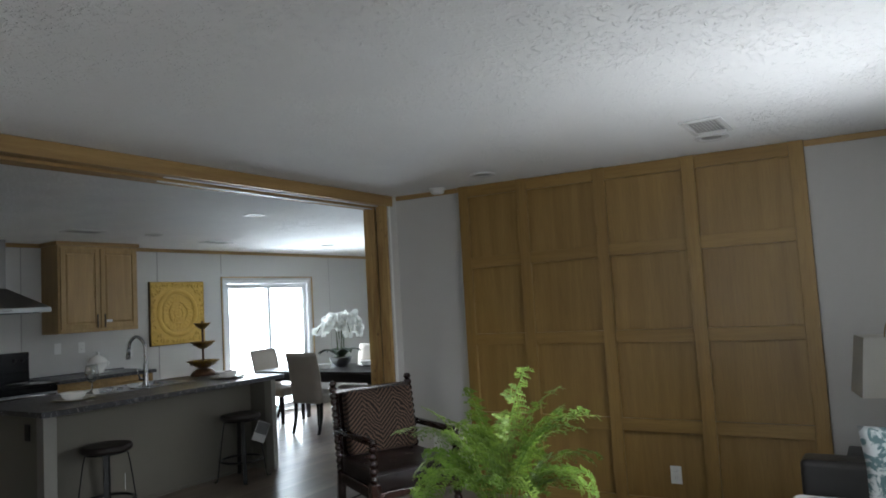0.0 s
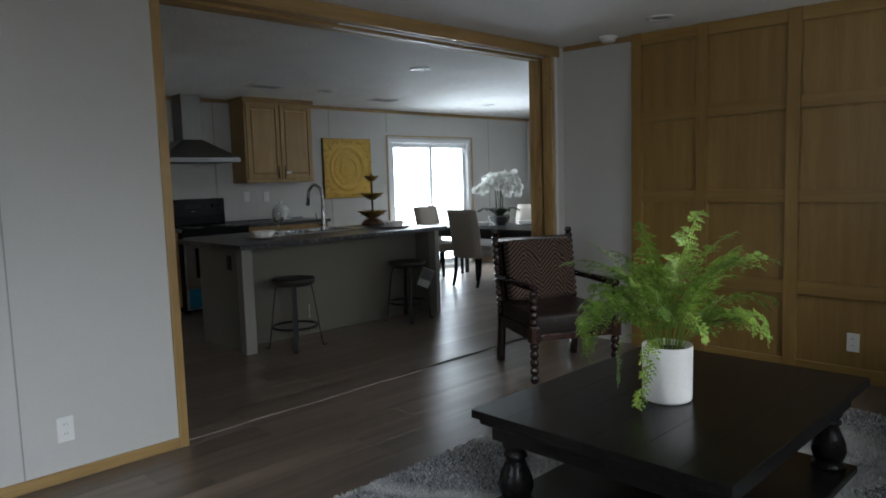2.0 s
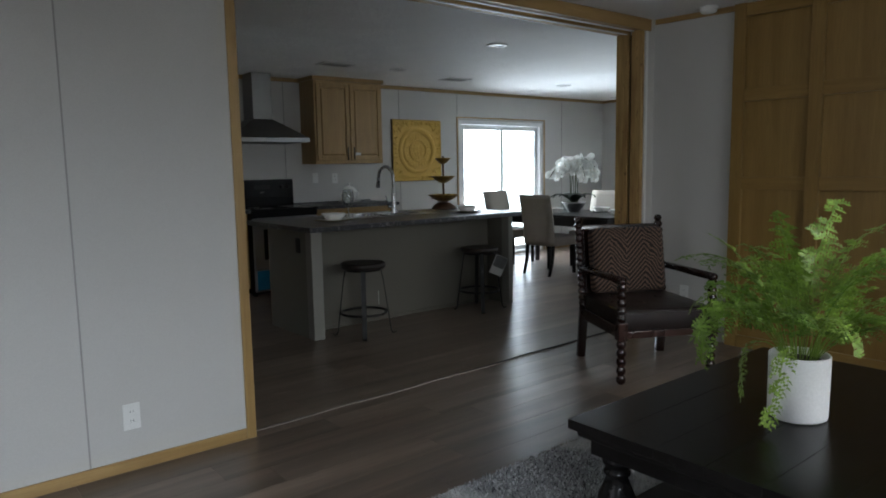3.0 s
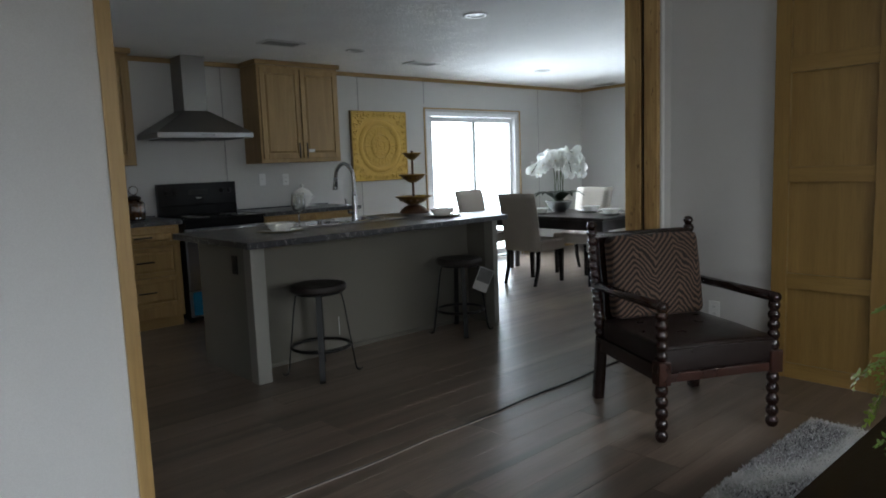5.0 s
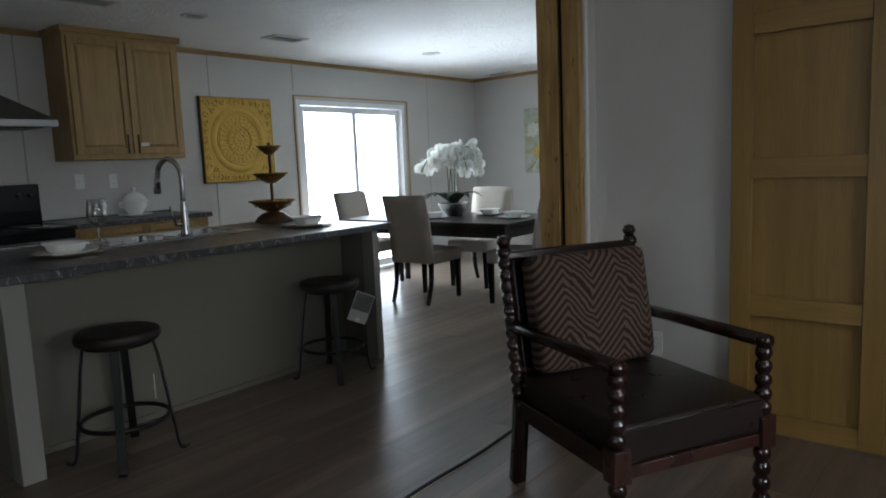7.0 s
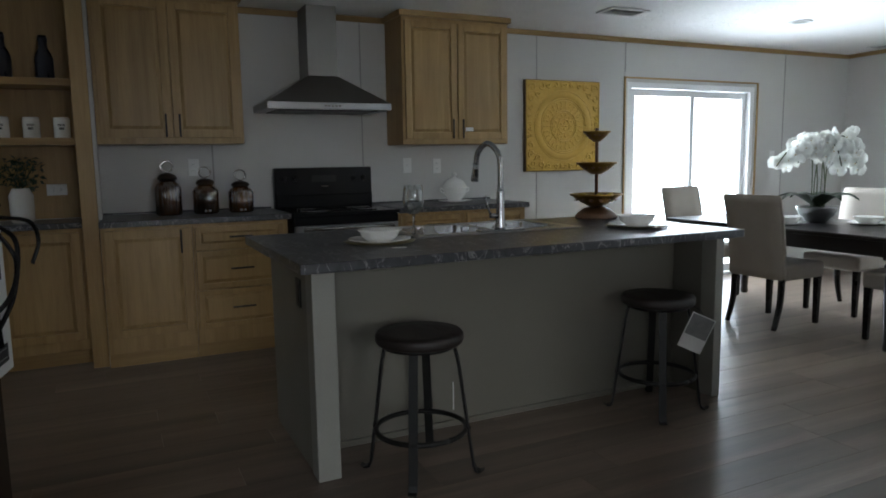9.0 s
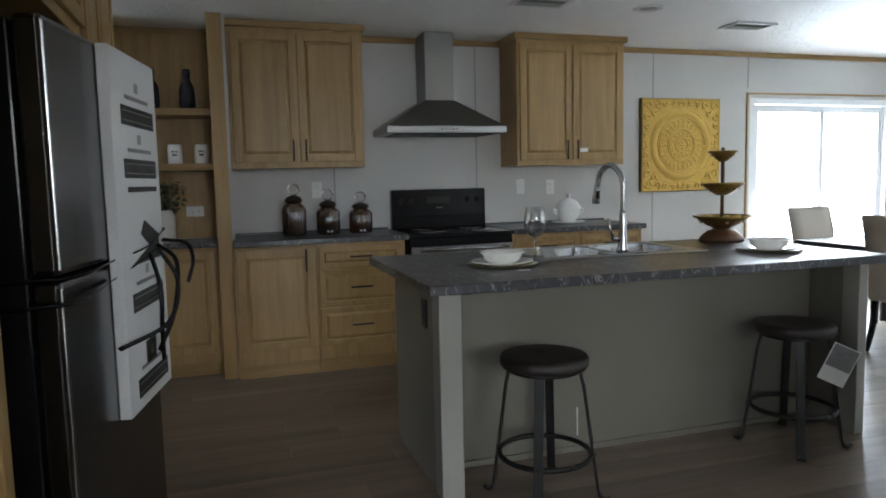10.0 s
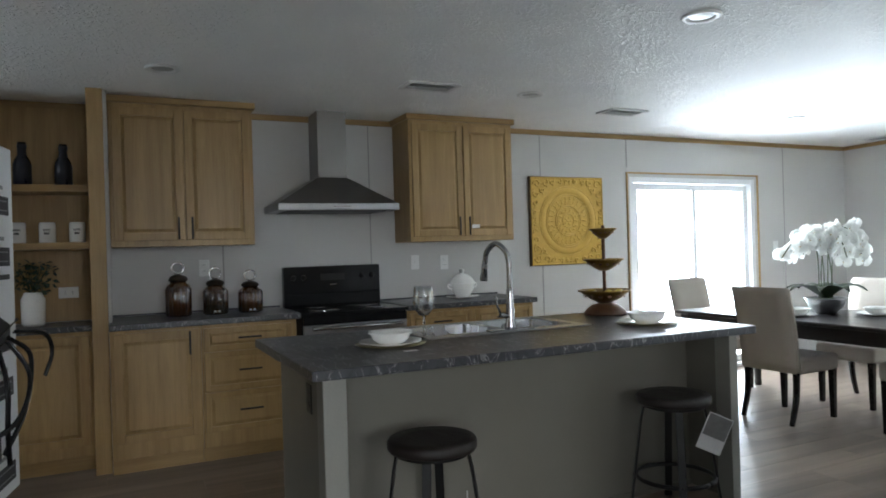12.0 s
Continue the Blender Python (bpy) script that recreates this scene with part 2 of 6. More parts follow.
PLANK = wood("grey brown vinyl plank", (0.084, 0.060, 0.045), (0.212, 0.160, 0.124), "y", rough=0.30, vary=0.2, scale=1.3, rough_var=0.03, relief=0.006)
WALLPAPER = grained("greige vinyl wall", (0.50, 0.49, 0.47), (0.57, 0.56, 0.54), 0.62, scale=1.4, fine=260, bump=0.05)
CEILING = ceiling_texture()
LAMINATE = laminate()
ZEBRA = zebra_weave()


def petal_white():
    """Thin white petals that let light through."""
    m, nodes, links, p = material("white orchid petal")
    p.inputs["Roughness"].default_value = 0.6
    tr, mix = nodes.new("ShaderNodeBsdfTranslucent"), nodes.new("ShaderNodeMixShader")
    tr.inputs["Color"].default_value = (0.94, 0.94, 0.90, 1)
    nz = nodes.new("ShaderNodeTexNoise")
    nz.inputs["Scale"].default_value = 40
    links.new(mixed(nodes, links, nz.outputs["Fac"], (0.88, 0.88, 0.85), (0.94, 0.94, 0.92)), p.inputs["Base Color"])
    mix.inputs[0].default_value = 0.28
    links.new(p.outputs[0], mix.inputs[1])
    links.new(tr.outputs[0], mix.inputs[2])
    links.new(mix.outputs[0], nodes["Material Output"].inputs["Surface"])
    return m


def thin_glass(name, tint, gloss=0.7, rough=0.02):
    """Thin blown glass: tinted see-through wall with a mirror gloss that grows at grazing angles."""
    m, nodes, links, p = material(name)
    tr, gl, lw, mix, gain = (nodes.new(k) for k in ("ShaderNodeBsdfTransparent", "ShaderNodeBsdfGlossy", "ShaderNodeLayerWeight", "ShaderNodeMixShader", "ShaderNodeMapRange"))
    tr.inputs["Color"].default_value = (*tint, 1)
    gl.inputs["Roughness"].default_value = rough
    lw.inputs["Blend"].default_value = 0.45
    gain.inputs["To Min"].default_value, gain.inputs["To Max"].default_value = 0.07, gloss
    links.new(lw.outputs["Facing"], gain.inputs["Value"])
    links.new(gain.outputs["Result"], mix.inputs[0])
    links.new(tr.outputs[0], mix.inputs[1])
    links.new(gl.outputs[0], mix.inputs[2])
    links.new(mix.outputs[0], nodes["Material Output"].inputs["Surface"])
    return m


PETAL = petal_white()
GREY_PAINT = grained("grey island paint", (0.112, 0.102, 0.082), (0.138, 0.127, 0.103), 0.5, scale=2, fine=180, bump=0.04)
# the corner posts get a paler grey than the island panels
POST_GREY = grained("pale grey post paint", (0.20, 0.192, 0.170), (0.235, 0.226, 0.20), 0.5, scale=2, fine=180, bump=0.04)
BLACK_METAL = grained("matt black metal", (0.012, 0.012, 0.012), (0.022, 0.021, 0.02), 0.42, 0.6, scale=20)
BLACK_GLOSS = grained("black enamel", (0.008, 0.008, 0.009), (0.014, 0.014, 0.015), 0.14, scale=3, bump=0.0, rough_var=0.06, spec=0.3)
STEEL = grained("brushed steel", (0.42, 0.42, 0.43), (0.47, 0.47, 0.48), 0.32, 1.0, scale=2, stretch=(1, 1, 1), bump=0.02, rough_var=0.05)
CHROME = grained("satin chrome", (0.38, 0.38, 0.385), (0.47, 0.47, 0.475), 0.2, 1.0, scale=6, bump=0.0, rough_var=0.05)
WHITE_PLASTIC = grained("white plastic", (0.72, 0.72, 0.70), (0.78, 0.78, 0.76), 0.4, scale=5, bump=0.0)
WHITE_METAL = grained("white enamelled metal", (0.68, 0.68, 0.67), (0.76, 0.76, 0.75), 0.45, scale=5, bump=0.0)
CHINA = grained("cream glazed china", (0.78, 0.77, 0.74), (0.84, 0.83, 0.80), 0.2, scale=7, bump=0.0)
BLACK_WOOD = grained("black painted wood", (0.005, 0.0046, 0.0046), (0.010, 0.009, 0.0086), 0.25, scale=5, stretch=(6, 0.6, 6), bump=0.04, fine=60, rough_var=0.04, spec=0.22)
ESPRESSO = grained("espresso stained wood", (0.009, 0.004, 0.0035), (0.028, 0.011, 0.008), 0.2, scale=6, bump=0.04, coat=0.3)
LEATHER = grained("dark brown leather", (0.010, 0.0065, 0.006), (0.023, 0.014, 0.012), 0.31, scale=9, fine=240, bump=0.25)
LINEN = grained("beige linen", (0.33, 0.29, 0.25), (0.43, 0.38, 0.33), 0.92, scale=6, fine=520, bump=0.3)
VINYL_WHITE = grained("white vinyl frame", (0.74, 0.75, 0.76), (0.80, 0.81, 0.82), 0.35, scale=4, bump=0.0)
GLASS = glassy("window glass")
EDGE_STRIP = grained("worn pale vinyl edge", (0.26, 0.22, 0.19), (0.40, 0.35, 0.30), 0.4, scale=6, bump=0.02)
SEAM_SHADE = grained("grey seam strip", (0.30, 0.29, 0.28), (0.35, 0.34, 0.33), 0.6, scale=4, bump=0.0)


# ---- mesh tools ----
def box(bm, x0, x1, y0, y1, z0, z1, bevel=0.0, seg=2):
    made = bmesh.ops.create_cube(bm, size=1.0, matrix=Matrix.Translation(((x0 + x1) / 2, (y0 + y1) / 2, (z0 + z1) / 2))
                                 @ Matrix.Diagonal((abs(x1 - x0), abs(y1 - y0), abs(z1 - z0), 1)))
    if bevel:
        edges = {e for v in made["verts"] for e in v.link_edges}
        bmesh.ops.bevel(bm, geom=list(edges), offset=bevel, segments=seg, affect="EDGES", profile=0.5)
    return bm


def boxed(*sizes, bevel=0.0, seg=2):
    return box(bmesh.new(), *sizes, bevel=bevel, seg=seg)


def lathe(profile, centre=(0, 0, 0), seg=24, bm=None, smooth=True, closed=False):
    """Turn (radius, height) pairs about a vertical axis."""
    bm = bm or bmesh.new()
    cx, cy, cz = centre
    rings = []
    for r, z in profile:
        if r < 1e-5:
            rings.append([bm.verts.new((cx, cy, cz + z))])
        else:
            rings.append([bm.verts.new((cx + r * math.cos(2 * math.pi * k / seg), cy + r * math.sin(2 * math.pi * k / seg), cz + z)) for k in range(seg)])
    for a, b in zip(rings, rings[1:]):
        for k in range(seg):
            i, j = k, (k + 1) % seg
            if len(a) == 1 and len(b) == 1:
                continue
            if len(a) == 1:
                f = bm.faces.new((a[0], b[j], b[i]))
            elif len(b) == 1:
                f = bm.faces.new((a[i], a[j], b[0]))
            else:
                f = bm.faces.new((a[i], a[j], b[j], b[i]))
            f.smooth = smooth
    bmesh.ops.recalc_face_normals(bm, faces=bm.faces)
    return bm


def tube(points, radius, seg=10, bm=None, taper=None, flat=1.0):
    """A round or flattened bar along a line of points."""
    bm = bm or bmesh.new()
    pts = [Vector(p) for p in points]
    rings, side = [], None
    for i, p in enumerate(pts):
        d = (pts[min(i + 1, len(pts) - 1)] - pts[max(i - 1, 0)]).normalized()
        if side is None:
            side = d.orthogonal().normalized()
        side = (side - d * side.dot(d)).normalized()
        up = d.cross(side)
        r = radius * (taper[i] if taper else 1)
        rings.append([bm.verts.new(p + r * (math.cos(2 * math.pi * k / seg) * side * flat + math.sin(2 * math.pi * k / seg) * up)) for k in range(seg)])
    for a, b in zip(rings, rings[1:]):
        for k in range(seg):
            bm.faces.new((a[k], a[(k + 1) % seg], b[(k + 1) % seg], b[k])).smooth = True
    bm.faces.new(rings[0][::-1])
    bm.faces.new(rings[-1])
    bmesh.ops.recalc_face_normals(bm, faces=bm.faces)
    return bm


def curve_points(keys, n=24):
    """Smooth points through a few key points."""
    k = [Vector(p) for p in keys]
    k = [2 * k[0] - k[1]] + k + [2 * k[-1] - k[-2]]
    out = []
    for i in range(1, len(k) - 2):
        for s in range(n):
            t = s / n
            a, b, c, d = k[i - 1:i + 3]
            out.append(0.5 * (2 * b + (c - a) * t + (2 * a - 5 * b + 4 * c - d) * t * t + (3 * b - a - 3 * c + d) * t ** 3))
    return out + [k[-2]]


def moved(bm, m):
    bmesh.ops.transform(bm, matrix=m, verts=bm.verts)
    return bm


def mesh_of(name, bm, mat):
    me = bpy.data.meshes.new(name)
    bm.to_mesh(me)
    bm.free()
    me.materials.append(mat)
    return me


def part(name, bm, mat, parent=None, label="", at=None):
    ob = new(name, mesh_of(name, bm, mat))
    if parent is not None:
        ob.parent = parent
    if at is not None:
        ob.matrix_basis = at
    return tagged(ob, label) if label else ob


def again(ob, parent, at):
    """Another piece on the same mesh."""
    o = new(ob.name.split(".")[0], ob.data)
    o.parent, o.matrix_basis = parent, at
    return o


def thing(name, at, label, category, group="", kind=""):
    return_ob = new(name)
    return_ob.matrix_basis = at
    return_ob.empty_display_size = 0.1
    return tagged(return_ob, label, category, group, kind)


def structure(name, bm, mat, label, category):
    return tagged(part(name, bm, mat), label, category, kind="structure")


def lettering(text, size, mat, parent, at, name="lettering"):
    c = bpy.data.curves.new(name, "FONT")
    c.body, c.size, c.align_x, c.align_y, c.extrude = text, size, "CENTER", "CENTER", 0.0004
    tmp = bpy.data.objects.new(name, c)
    scene.collection.objects.link(tmp)
    me = bpy.data.meshes.new_from_object(tmp.evaluated_get(bpy.context.evaluated_depsgraph_get()))
    bpy.data.objects.remove(tmp)
    me.materials.clear()
    me.materials.append(mat)
    ob = new(name, me)
    ob.parent, ob.matrix_basis = parent, at
    return ob


# ---- the shell of the house ----
WEST, EAST, SOUTH, NORTH, PANEL_Y, TOP = -7.10, 1.30, -2.60, 9.66, 4.87, 2.455
OPEN_S, OPEN_N = 1.425, 4.745          # the wide opening in the middle wall
MID_K, MID_L = -3.14, -2.89           # its kitchen face and living face
MID_KS = -3.06                        # kitchen face beside the pantry
SLIDE_S, SLIDE_N, SLIDE_TOP = 6.42, 8.20, 2.02

structure("subfloor", boxed(WEST - 0.15, EAST + 0.15, SOUTH - 0.15, NORTH + 0.15, -0.12, -0.012), PLANK, "plywood deck beneath the floor planks", "floor")


def ceil_z(x):
    """The ceiling falls slightly from the middle line to both outer walls."""
    return TOP - (0.0146 * (-3.0 - x) if x < -3.0 else 0.0195 * (x + 3.0))


def sloped(bm):
    """Shift things drawn against a level ceiling so that they follow the fall."""
    for v in bm.verts:
        v.co.z += ceil_z(v.co.x) - TOP
    return bm


cb = boxed(WEST - 0.15, -3.0, SOUTH - 0.15, NORTH + 0.15, TOP, TOP + 0.12)
box(cb, -3.0, EAST + 0.15, SOUTH - 0.15, NORTH + 0.15, TOP, TOP + 0.12)
bmesh.ops.remove_doubles(cb, verts=cb.verts, dist=0.0005)
sloped(cb)
structure("ceiling", cb, CEILING, "white stippled ceiling with trowelled texture", "ceiling")


def walled(bm, axis, at0, at1, lo, hi, openings=()):
    """A wall along x or y, pierced by openings (from, to, sill, head)."""
    def piece(a, b, z0, z1):
        if b - a > 1e-4 and z1 - z0 > 1e-4:
            if axis == "y":
                box(bm, at0, at1, a, b, z0, z1)
            else:
                box(bm, a, b, at0, at1, z0, z1)
    last = lo
    for a, b, z0, z1 in sorted(openings):
        piece(last, a, -0.01, TOP)
        piece(a, b, -0.01, z0)
        piece(a, b, z1, TOP)
        last = b
    piece(last, hi, -0.01, TOP)
    return bm


wall_west = structure("wall_west", walled(bmesh.new(), "y", WEST - 0.13, WEST, SOUTH - 0.13, NORTH + 0.13, [(SLIDE_S + 0.03, SLIDE_N - 0.03, 0.0, SLIDE_TOP - 0.03)]), WALLPAPER,
                      "greige vinyl-covered kitchen wall with panel seams", "wall")
wall_north = structure("wall_north", walled(bmesh.new(), "x", NORTH, NORTH + 0.13, WEST, MID_L), WALLPAPER, "greige end wall of the dining area", "wall")
WINDOWS = [(-0.75, 0.95, 0.8, 2.1), (2.15, 3.65, 0.8, 2.1)]
wall_east = structure("wall_east", walled(bmesh.new(), "y", EAST, EAST + 0.13, SOUTH - 0.13, PANEL_Y + 0.13, WINDOWS), WALLPAPER, "greige outer wall of the living room with two windows", "wall")
# both are out of view; the south one is added for the fill lamp
SOUTH_WINDOW, BACK_WINDOW = (-1.6, 0.2, 0.8, 2.15), (-6.4, -5.3, 0.55, 2.1)
wall_south = structure("wall_south", walled(bmesh.new(), "x", SOUTH - 0.13, SOUTH, WEST, EAST, [SOUTH_WINDOW, BACK_WINDOW]), WALLPAPER, "greige end wall with a window behind the living room", "wall")
mid = bmesh.new()
walled(mid, "y", MID_KS, MID_L, SOUTH, OPEN_S)
wall_middle = structure("wall_middle", mid, WALLPAPER, "greige middle wall beside the wide opening", "wall")
stub = structure("wall_middle_far", walled(bmesh.new(), "y", MID_K, MID_L, OPEN_N + 0.004, NORTH), WALLPAPER, "greige middle wall past the opening", "wall")
wall_panel = structure("wall_end", walled(bmesh.new(), "x", PANEL_Y, PANEL_Y + 0.13, MID_L, EAST), WALLPAPER, "greige end wall of the living room", "wall")
wall_fridge = structure("wall_kitchen_side", walled(bmesh.new(), "x", 0.62, 0.74, WEST, MID_KS, [(-6.68, -5.02, 0.0, 2.36)]), WALLPAPER, "plain wall behind the tall cabinets with an open passage", "wall")


def strips(name, parent, cells, mat, label):
    for c in cells:
        part(name, sloped(boxed(*c, bevel=0.0025, seg=1)) if c[5] > 2 else boxed(*c, bevel=0.0025, seg=1), mat, parent, label)


# seams between the wall boards, covered by thin battens; their darker grey paints in the shadow line
for y in (3.775, 5.42, 8.62):
    part("seam_strip", boxed(WEST, WEST + 0.003, y - 0.0045, y + 0.0045, 0.0, TOP), SEAM_SHADE, wall_west)
part("seam_strip", boxed(WEST, WEST + 0.003, SLIDE_S - 0.006, SLIDE_S + 0.006, SLIDE_TOP + 0.06, TOP), SEAM_SHADE, wall_west)
part("seam_strip", boxed(WEST, WEST + 0.003, 2.62, 2.632, 0.9, 1.42), SEAM_SHADE, wall_west)
for y in (0.677, -0.54, -1.76):
    part("seam_strip", boxed(MID_L, MID_L + 0.003, y - 0.0035, y + 0.0035, 0.05, TOP), SEAM_SHADE, wall_middle)
for x in (-4.2, -5.42):
    part("seam_strip", boxed(x - 0.005, x + 0.005, NORTH - 0.003, NORTH, 0.05, TOP), SEAM_SHADE, wall_north)

# oak crown strips and skirting
strips("crown_strip", wall_west, [(WEST, WEST + 0.014, 0.74, 9.66, TOP - 0.045, TOP)], OAK_Y, "thin oak trim under the ceiling")
strips("crown_strip", wall_north, [(WEST + 0.014, MID_K, NORTH - 0.014, NORTH, TOP - 0.045, TOP)], OAK_X, "thin oak trim under the ceiling")
strips("crown_strip", wall_panel, [(MID_L + 0.014, -2.215, PANEL_Y - 0.014, PANEL_Y, TOP - 0.04, TOP), (0.313, EAST, PANEL_Y - 0.014, PANEL_Y, TOP - 0.04, TOP)], OAK_X, "thin oak trim under the ceiling")
strips("skirting", wall_middle, [(MID_L, MID_L + 0.014, SOUTH, 1.395, 0.0, 0.055)], OAK_Y, "oak skirting board")
strips("skirting", wall_west, [(WEST, WEST + 0.014, 4.95, SLIDE_S - 0.05, 0.0, 0.055), (WEST, WEST + 0.014, SLIDE_N + 0.05, NORTH, 0.0, 0.055)], OAK_Y, "oak skirting board")
strips("skirting", wall_north, [(WEST + 0.02, MID_K, NORTH - 0.014, NORTH, 0.0, 0.055)], OAK_X, "oak skirting board")
strips("skirting", wall_panel, [(0.313, EAST, PANEL_Y - 0.014, PANEL_Y, 0.0, 0.055)], OAK_X, "oak skirting board")

# the opening: oak casing on one side, raw posts on the other, and a two-beam header
opening = thing("trim_opening", pose(0, 0, 0), "wide cased opening with raw pine posts and header", "door frame", kind="structure")
part("casing", boxed(MID_L, MID_L + 0.016, 1.395, OPEN_S + 0.018, 0.0, TOP - 0.006, bevel=0.003), OAK, opening)
part("jamb_lining", boxed(MID_KS, MID_L + 0.004, OPEN_S, OPEN_S + 0.018, 0.0, TOP - 0.101, bevel=0.002), PINE, opening, "raw pine jamb lining")
part("header_beam", boxed(-3.005, MID_L + 0.004, OPEN_S, OPEN_N + 0.05, TOP - 0.085, TOP - 0.004, bevel=0.004), PINE_Y, opening)
part("header_beam", boxed(MID_K, -3.022, OPEN_S, OPEN_N + 0.05, TOP - 0.10, TOP - 0.004, bevel=0.004), PINE_Y, opening)
part("steel_track", boxed(-2.985, -2.965, 2.62, OPEN_N - 0.02, TOP - 0.092, TOP - 0.0855, bevel=0.001), WHITE_METAL, opening, "pale metal strap under the header")
part("steel_track", boxed(-3.05, -3.034, 2.62, OPEN_N - 0.02, TOP - 0.107, TOP - 0.1005, bevel=0.001), WHITE_METAL, opening, "pale metal strap under the header")
part("casing", boxed(MID_L, MID_L + 0.016, OPEN_S + 0.018, OPEN_N + 0.06, TOP - 0.095, TOP - 0.006, bevel=0.003), OAK_Y, opening)
part("post", boxed(-3.135, -3.018, OPEN_N - 0.03, OPEN_N, 0.0, TOP - 0.101, bevel=0.006), PINE, opening, "raw knotty pine stud")
part("post", boxed(-2.99, MID_L - 0.002, OPEN_N - 0.036, OPEN_N, 0.0, TOP - 0.086, bevel=0.006), PINE, opening, "raw knotty pine stud")
# black strip puts the shade of the open gap into colour
part("post_gap_liner", boxed(-3.016, -2.992, OPEN_N - 0.006, OPEN_N + 0.003, 0.0, TOP - 0.11), BLACK_METAL, opening, "black strip standing in for the shade between the two studs")
part("corner_strip", boxed(MID_L, MID_L + 0.012, OPEN_N + 0.004, OPEN_N + 0.03, 0.0, TOP - 0.096, bevel=0.003), WHITE_PLASTIC, opening, "thin white corner bead")

# threshold seam between the two halves of the house
SEAM_LEN = OPEN_N - OPEN_S - 0.06
seam_at = lambda q, off=0.0: (-2.955 - 0.07 * q + 0.006 * math.sin(q * 27) + off, OPEN_S + 0.02 + q * SEAM_LEN, 0.002)
seam = thing("trim_floor_seam", pose(0, 0, 0), "dark rubber seam between pale strips where two floors meet", "floor trim", kind="structure")
part("gasket", tube([seam_at(k / 48) for k in range(49)], 0.011, seg=8, taper=[0.35 + 0.75 / (1 + math.exp(-(k - 26) / 2.5)) for k in range(49)]), BLACK_METAL, seam, "black rubber gasket bulging at one end")
for off in (-0.011, 0.013):
    part("edge_strip", tube([seam_at(k / 48, off * (0.6 if k < 26 else 1.0)) for k in range(49)], 0.003, seg=6), EDGE_STRIP, seam, "pale worn edge strip")

# sliding patio door
patio = thing("door_patio", pose(0, 0, 0), "white vinyl sliding patio door letting in daylight", "sliding door", kind="structure")
for c in ((WEST - 0.01, WEST + 0.014, SLIDE_S - 0.014, SLIDE_S + 0.004, 0.0, SLIDE_TOP + 0.016), (WEST - 0.01, WEST + 0.014, SLIDE_N - 0.004, SLIDE_N + 0.014, 0.0, SLIDE_TOP + 0.016)):
    part("casing", boxed(*c, bevel=0.003), OAK, patio)
part("casing", boxed(WEST - 0.01, WEST + 0.014, SLIDE_S + 0.004, SLIDE_N - 0.004, SLIDE_TOP, SLIDE_TOP + 0.016, bevel=0.003), OAK_Y, patio)
for c in ((SLIDE_S + 0.03, SLIDE_S + 0.085, 0.0, SLIDE_TOP - 0.03), (SLIDE_N - 0.085, SLIDE_N - 0.03, 0.0, SLIDE_TOP - 0.03)):
    part("outer_frame", boxed(WEST - 0.11, WEST - 0.005, c[0], c[1], c[2], c[3], bevel=0.004), VINYL_WHITE, patio)
part("outer_frame", boxed(WEST - 0.11, WEST - 0.005, SLIDE_S + 0.085, SLIDE_N - 0.085, SLIDE_TOP - 0.085, SLIDE_TOP - 0.03, bevel=0.004), VINYL_WHITE, patio)
part("sill", boxed(WEST - 0.12, WEST - 0.005, SLIDE_S + 0.085, SLIDE_N - 0.085, 0.0, 0.03, bevel=0.004), VINYL_WHITE, patio)


def sash(x, y0, y1):
    s = part("sash", boxed(x, x + 0.036, y0, y0 + 0.055, 0.035, SLIDE_TOP - 0.09, bevel=0.004), VINYL_WHITE, patio)
    part("stile", boxed(x, x + 0.036, y1 - 0.055, y1, 0.035, SLIDE_TOP - 0.09, bevel=0.004), VINYL_WHITE, s)
    part("rail", boxed(x, x + 0.036, y0 + 0.055, y1 - 0.055, 0.035, 0.115, bevel=0.004), VINYL_WHITE, s)
    part("rail", boxed(x, x + 0.036, y0 + 0.055, y1 - 0.055, SLIDE_TOP - 0.155, SLIDE_TOP - 0.09, bevel=0.004), VINYL_WHITE, s)
    g = part("pane", boxed(x + 0.014, x + 0.02, y0 + 0.05, y1 - 0.05, 0.11, SLIDE_TOP - 0.15), GLASS, s, "clear glass")
    g.visible_shadow = False
    return s


sash(WEST - 0.055, SLIDE_S + 0.086, 7.335)
right = sash(WEST - 0.1, 7.28, SLIDE_N - 0.086)

# living room windows, behind the walker
for n, (y0, y1, z0, z1) in enumerate(WINDOWS):
    w = thing(f"window_{n + 1}", pose(0, 0, 0), "white vinyl window in the outer wall", "window", kind="structure")
    for c in ((y0, y0 + 0.05, z0, z1), (y1 - 0.05, y1, z0, z1), (y0 + 0.05, y1 - 0.05, z0, z0 + 0.05), (y0 + 0.05, y1 - 0.05, z1 - 0.05, z1), (y0 + 0.05, y1 - 0.05, (z0 + z1) / 2 - 0.02, (z0 + z1) / 2 + 0.02)):
        part("window_frame", boxed(EAST + 0.02, EAST + 0.09, *c, bevel=0.003), VINYL_WHITE, w)
    for c in ((y0 + 0.05, y1 - 0.05, z0 + 0.05, (z0 + z1) / 2 - 0.02), (y0 + 0.05, y1 - 0.05, (z0 + z1) / 2 + 0.02, z1 - 0.05)):
        g = part("pane", boxed(EAST + 0.05, EAST + 0.056, *c), GLASS, w, "clear glass")
        g.visible_shadow = False
    part("window_sill", boxed(EAST - 0.03, EAST + 0.02, y0 - 0.03, y1 + 0.03, z0 - 0.025, z0, bevel=0.003), OAK_Y, w)

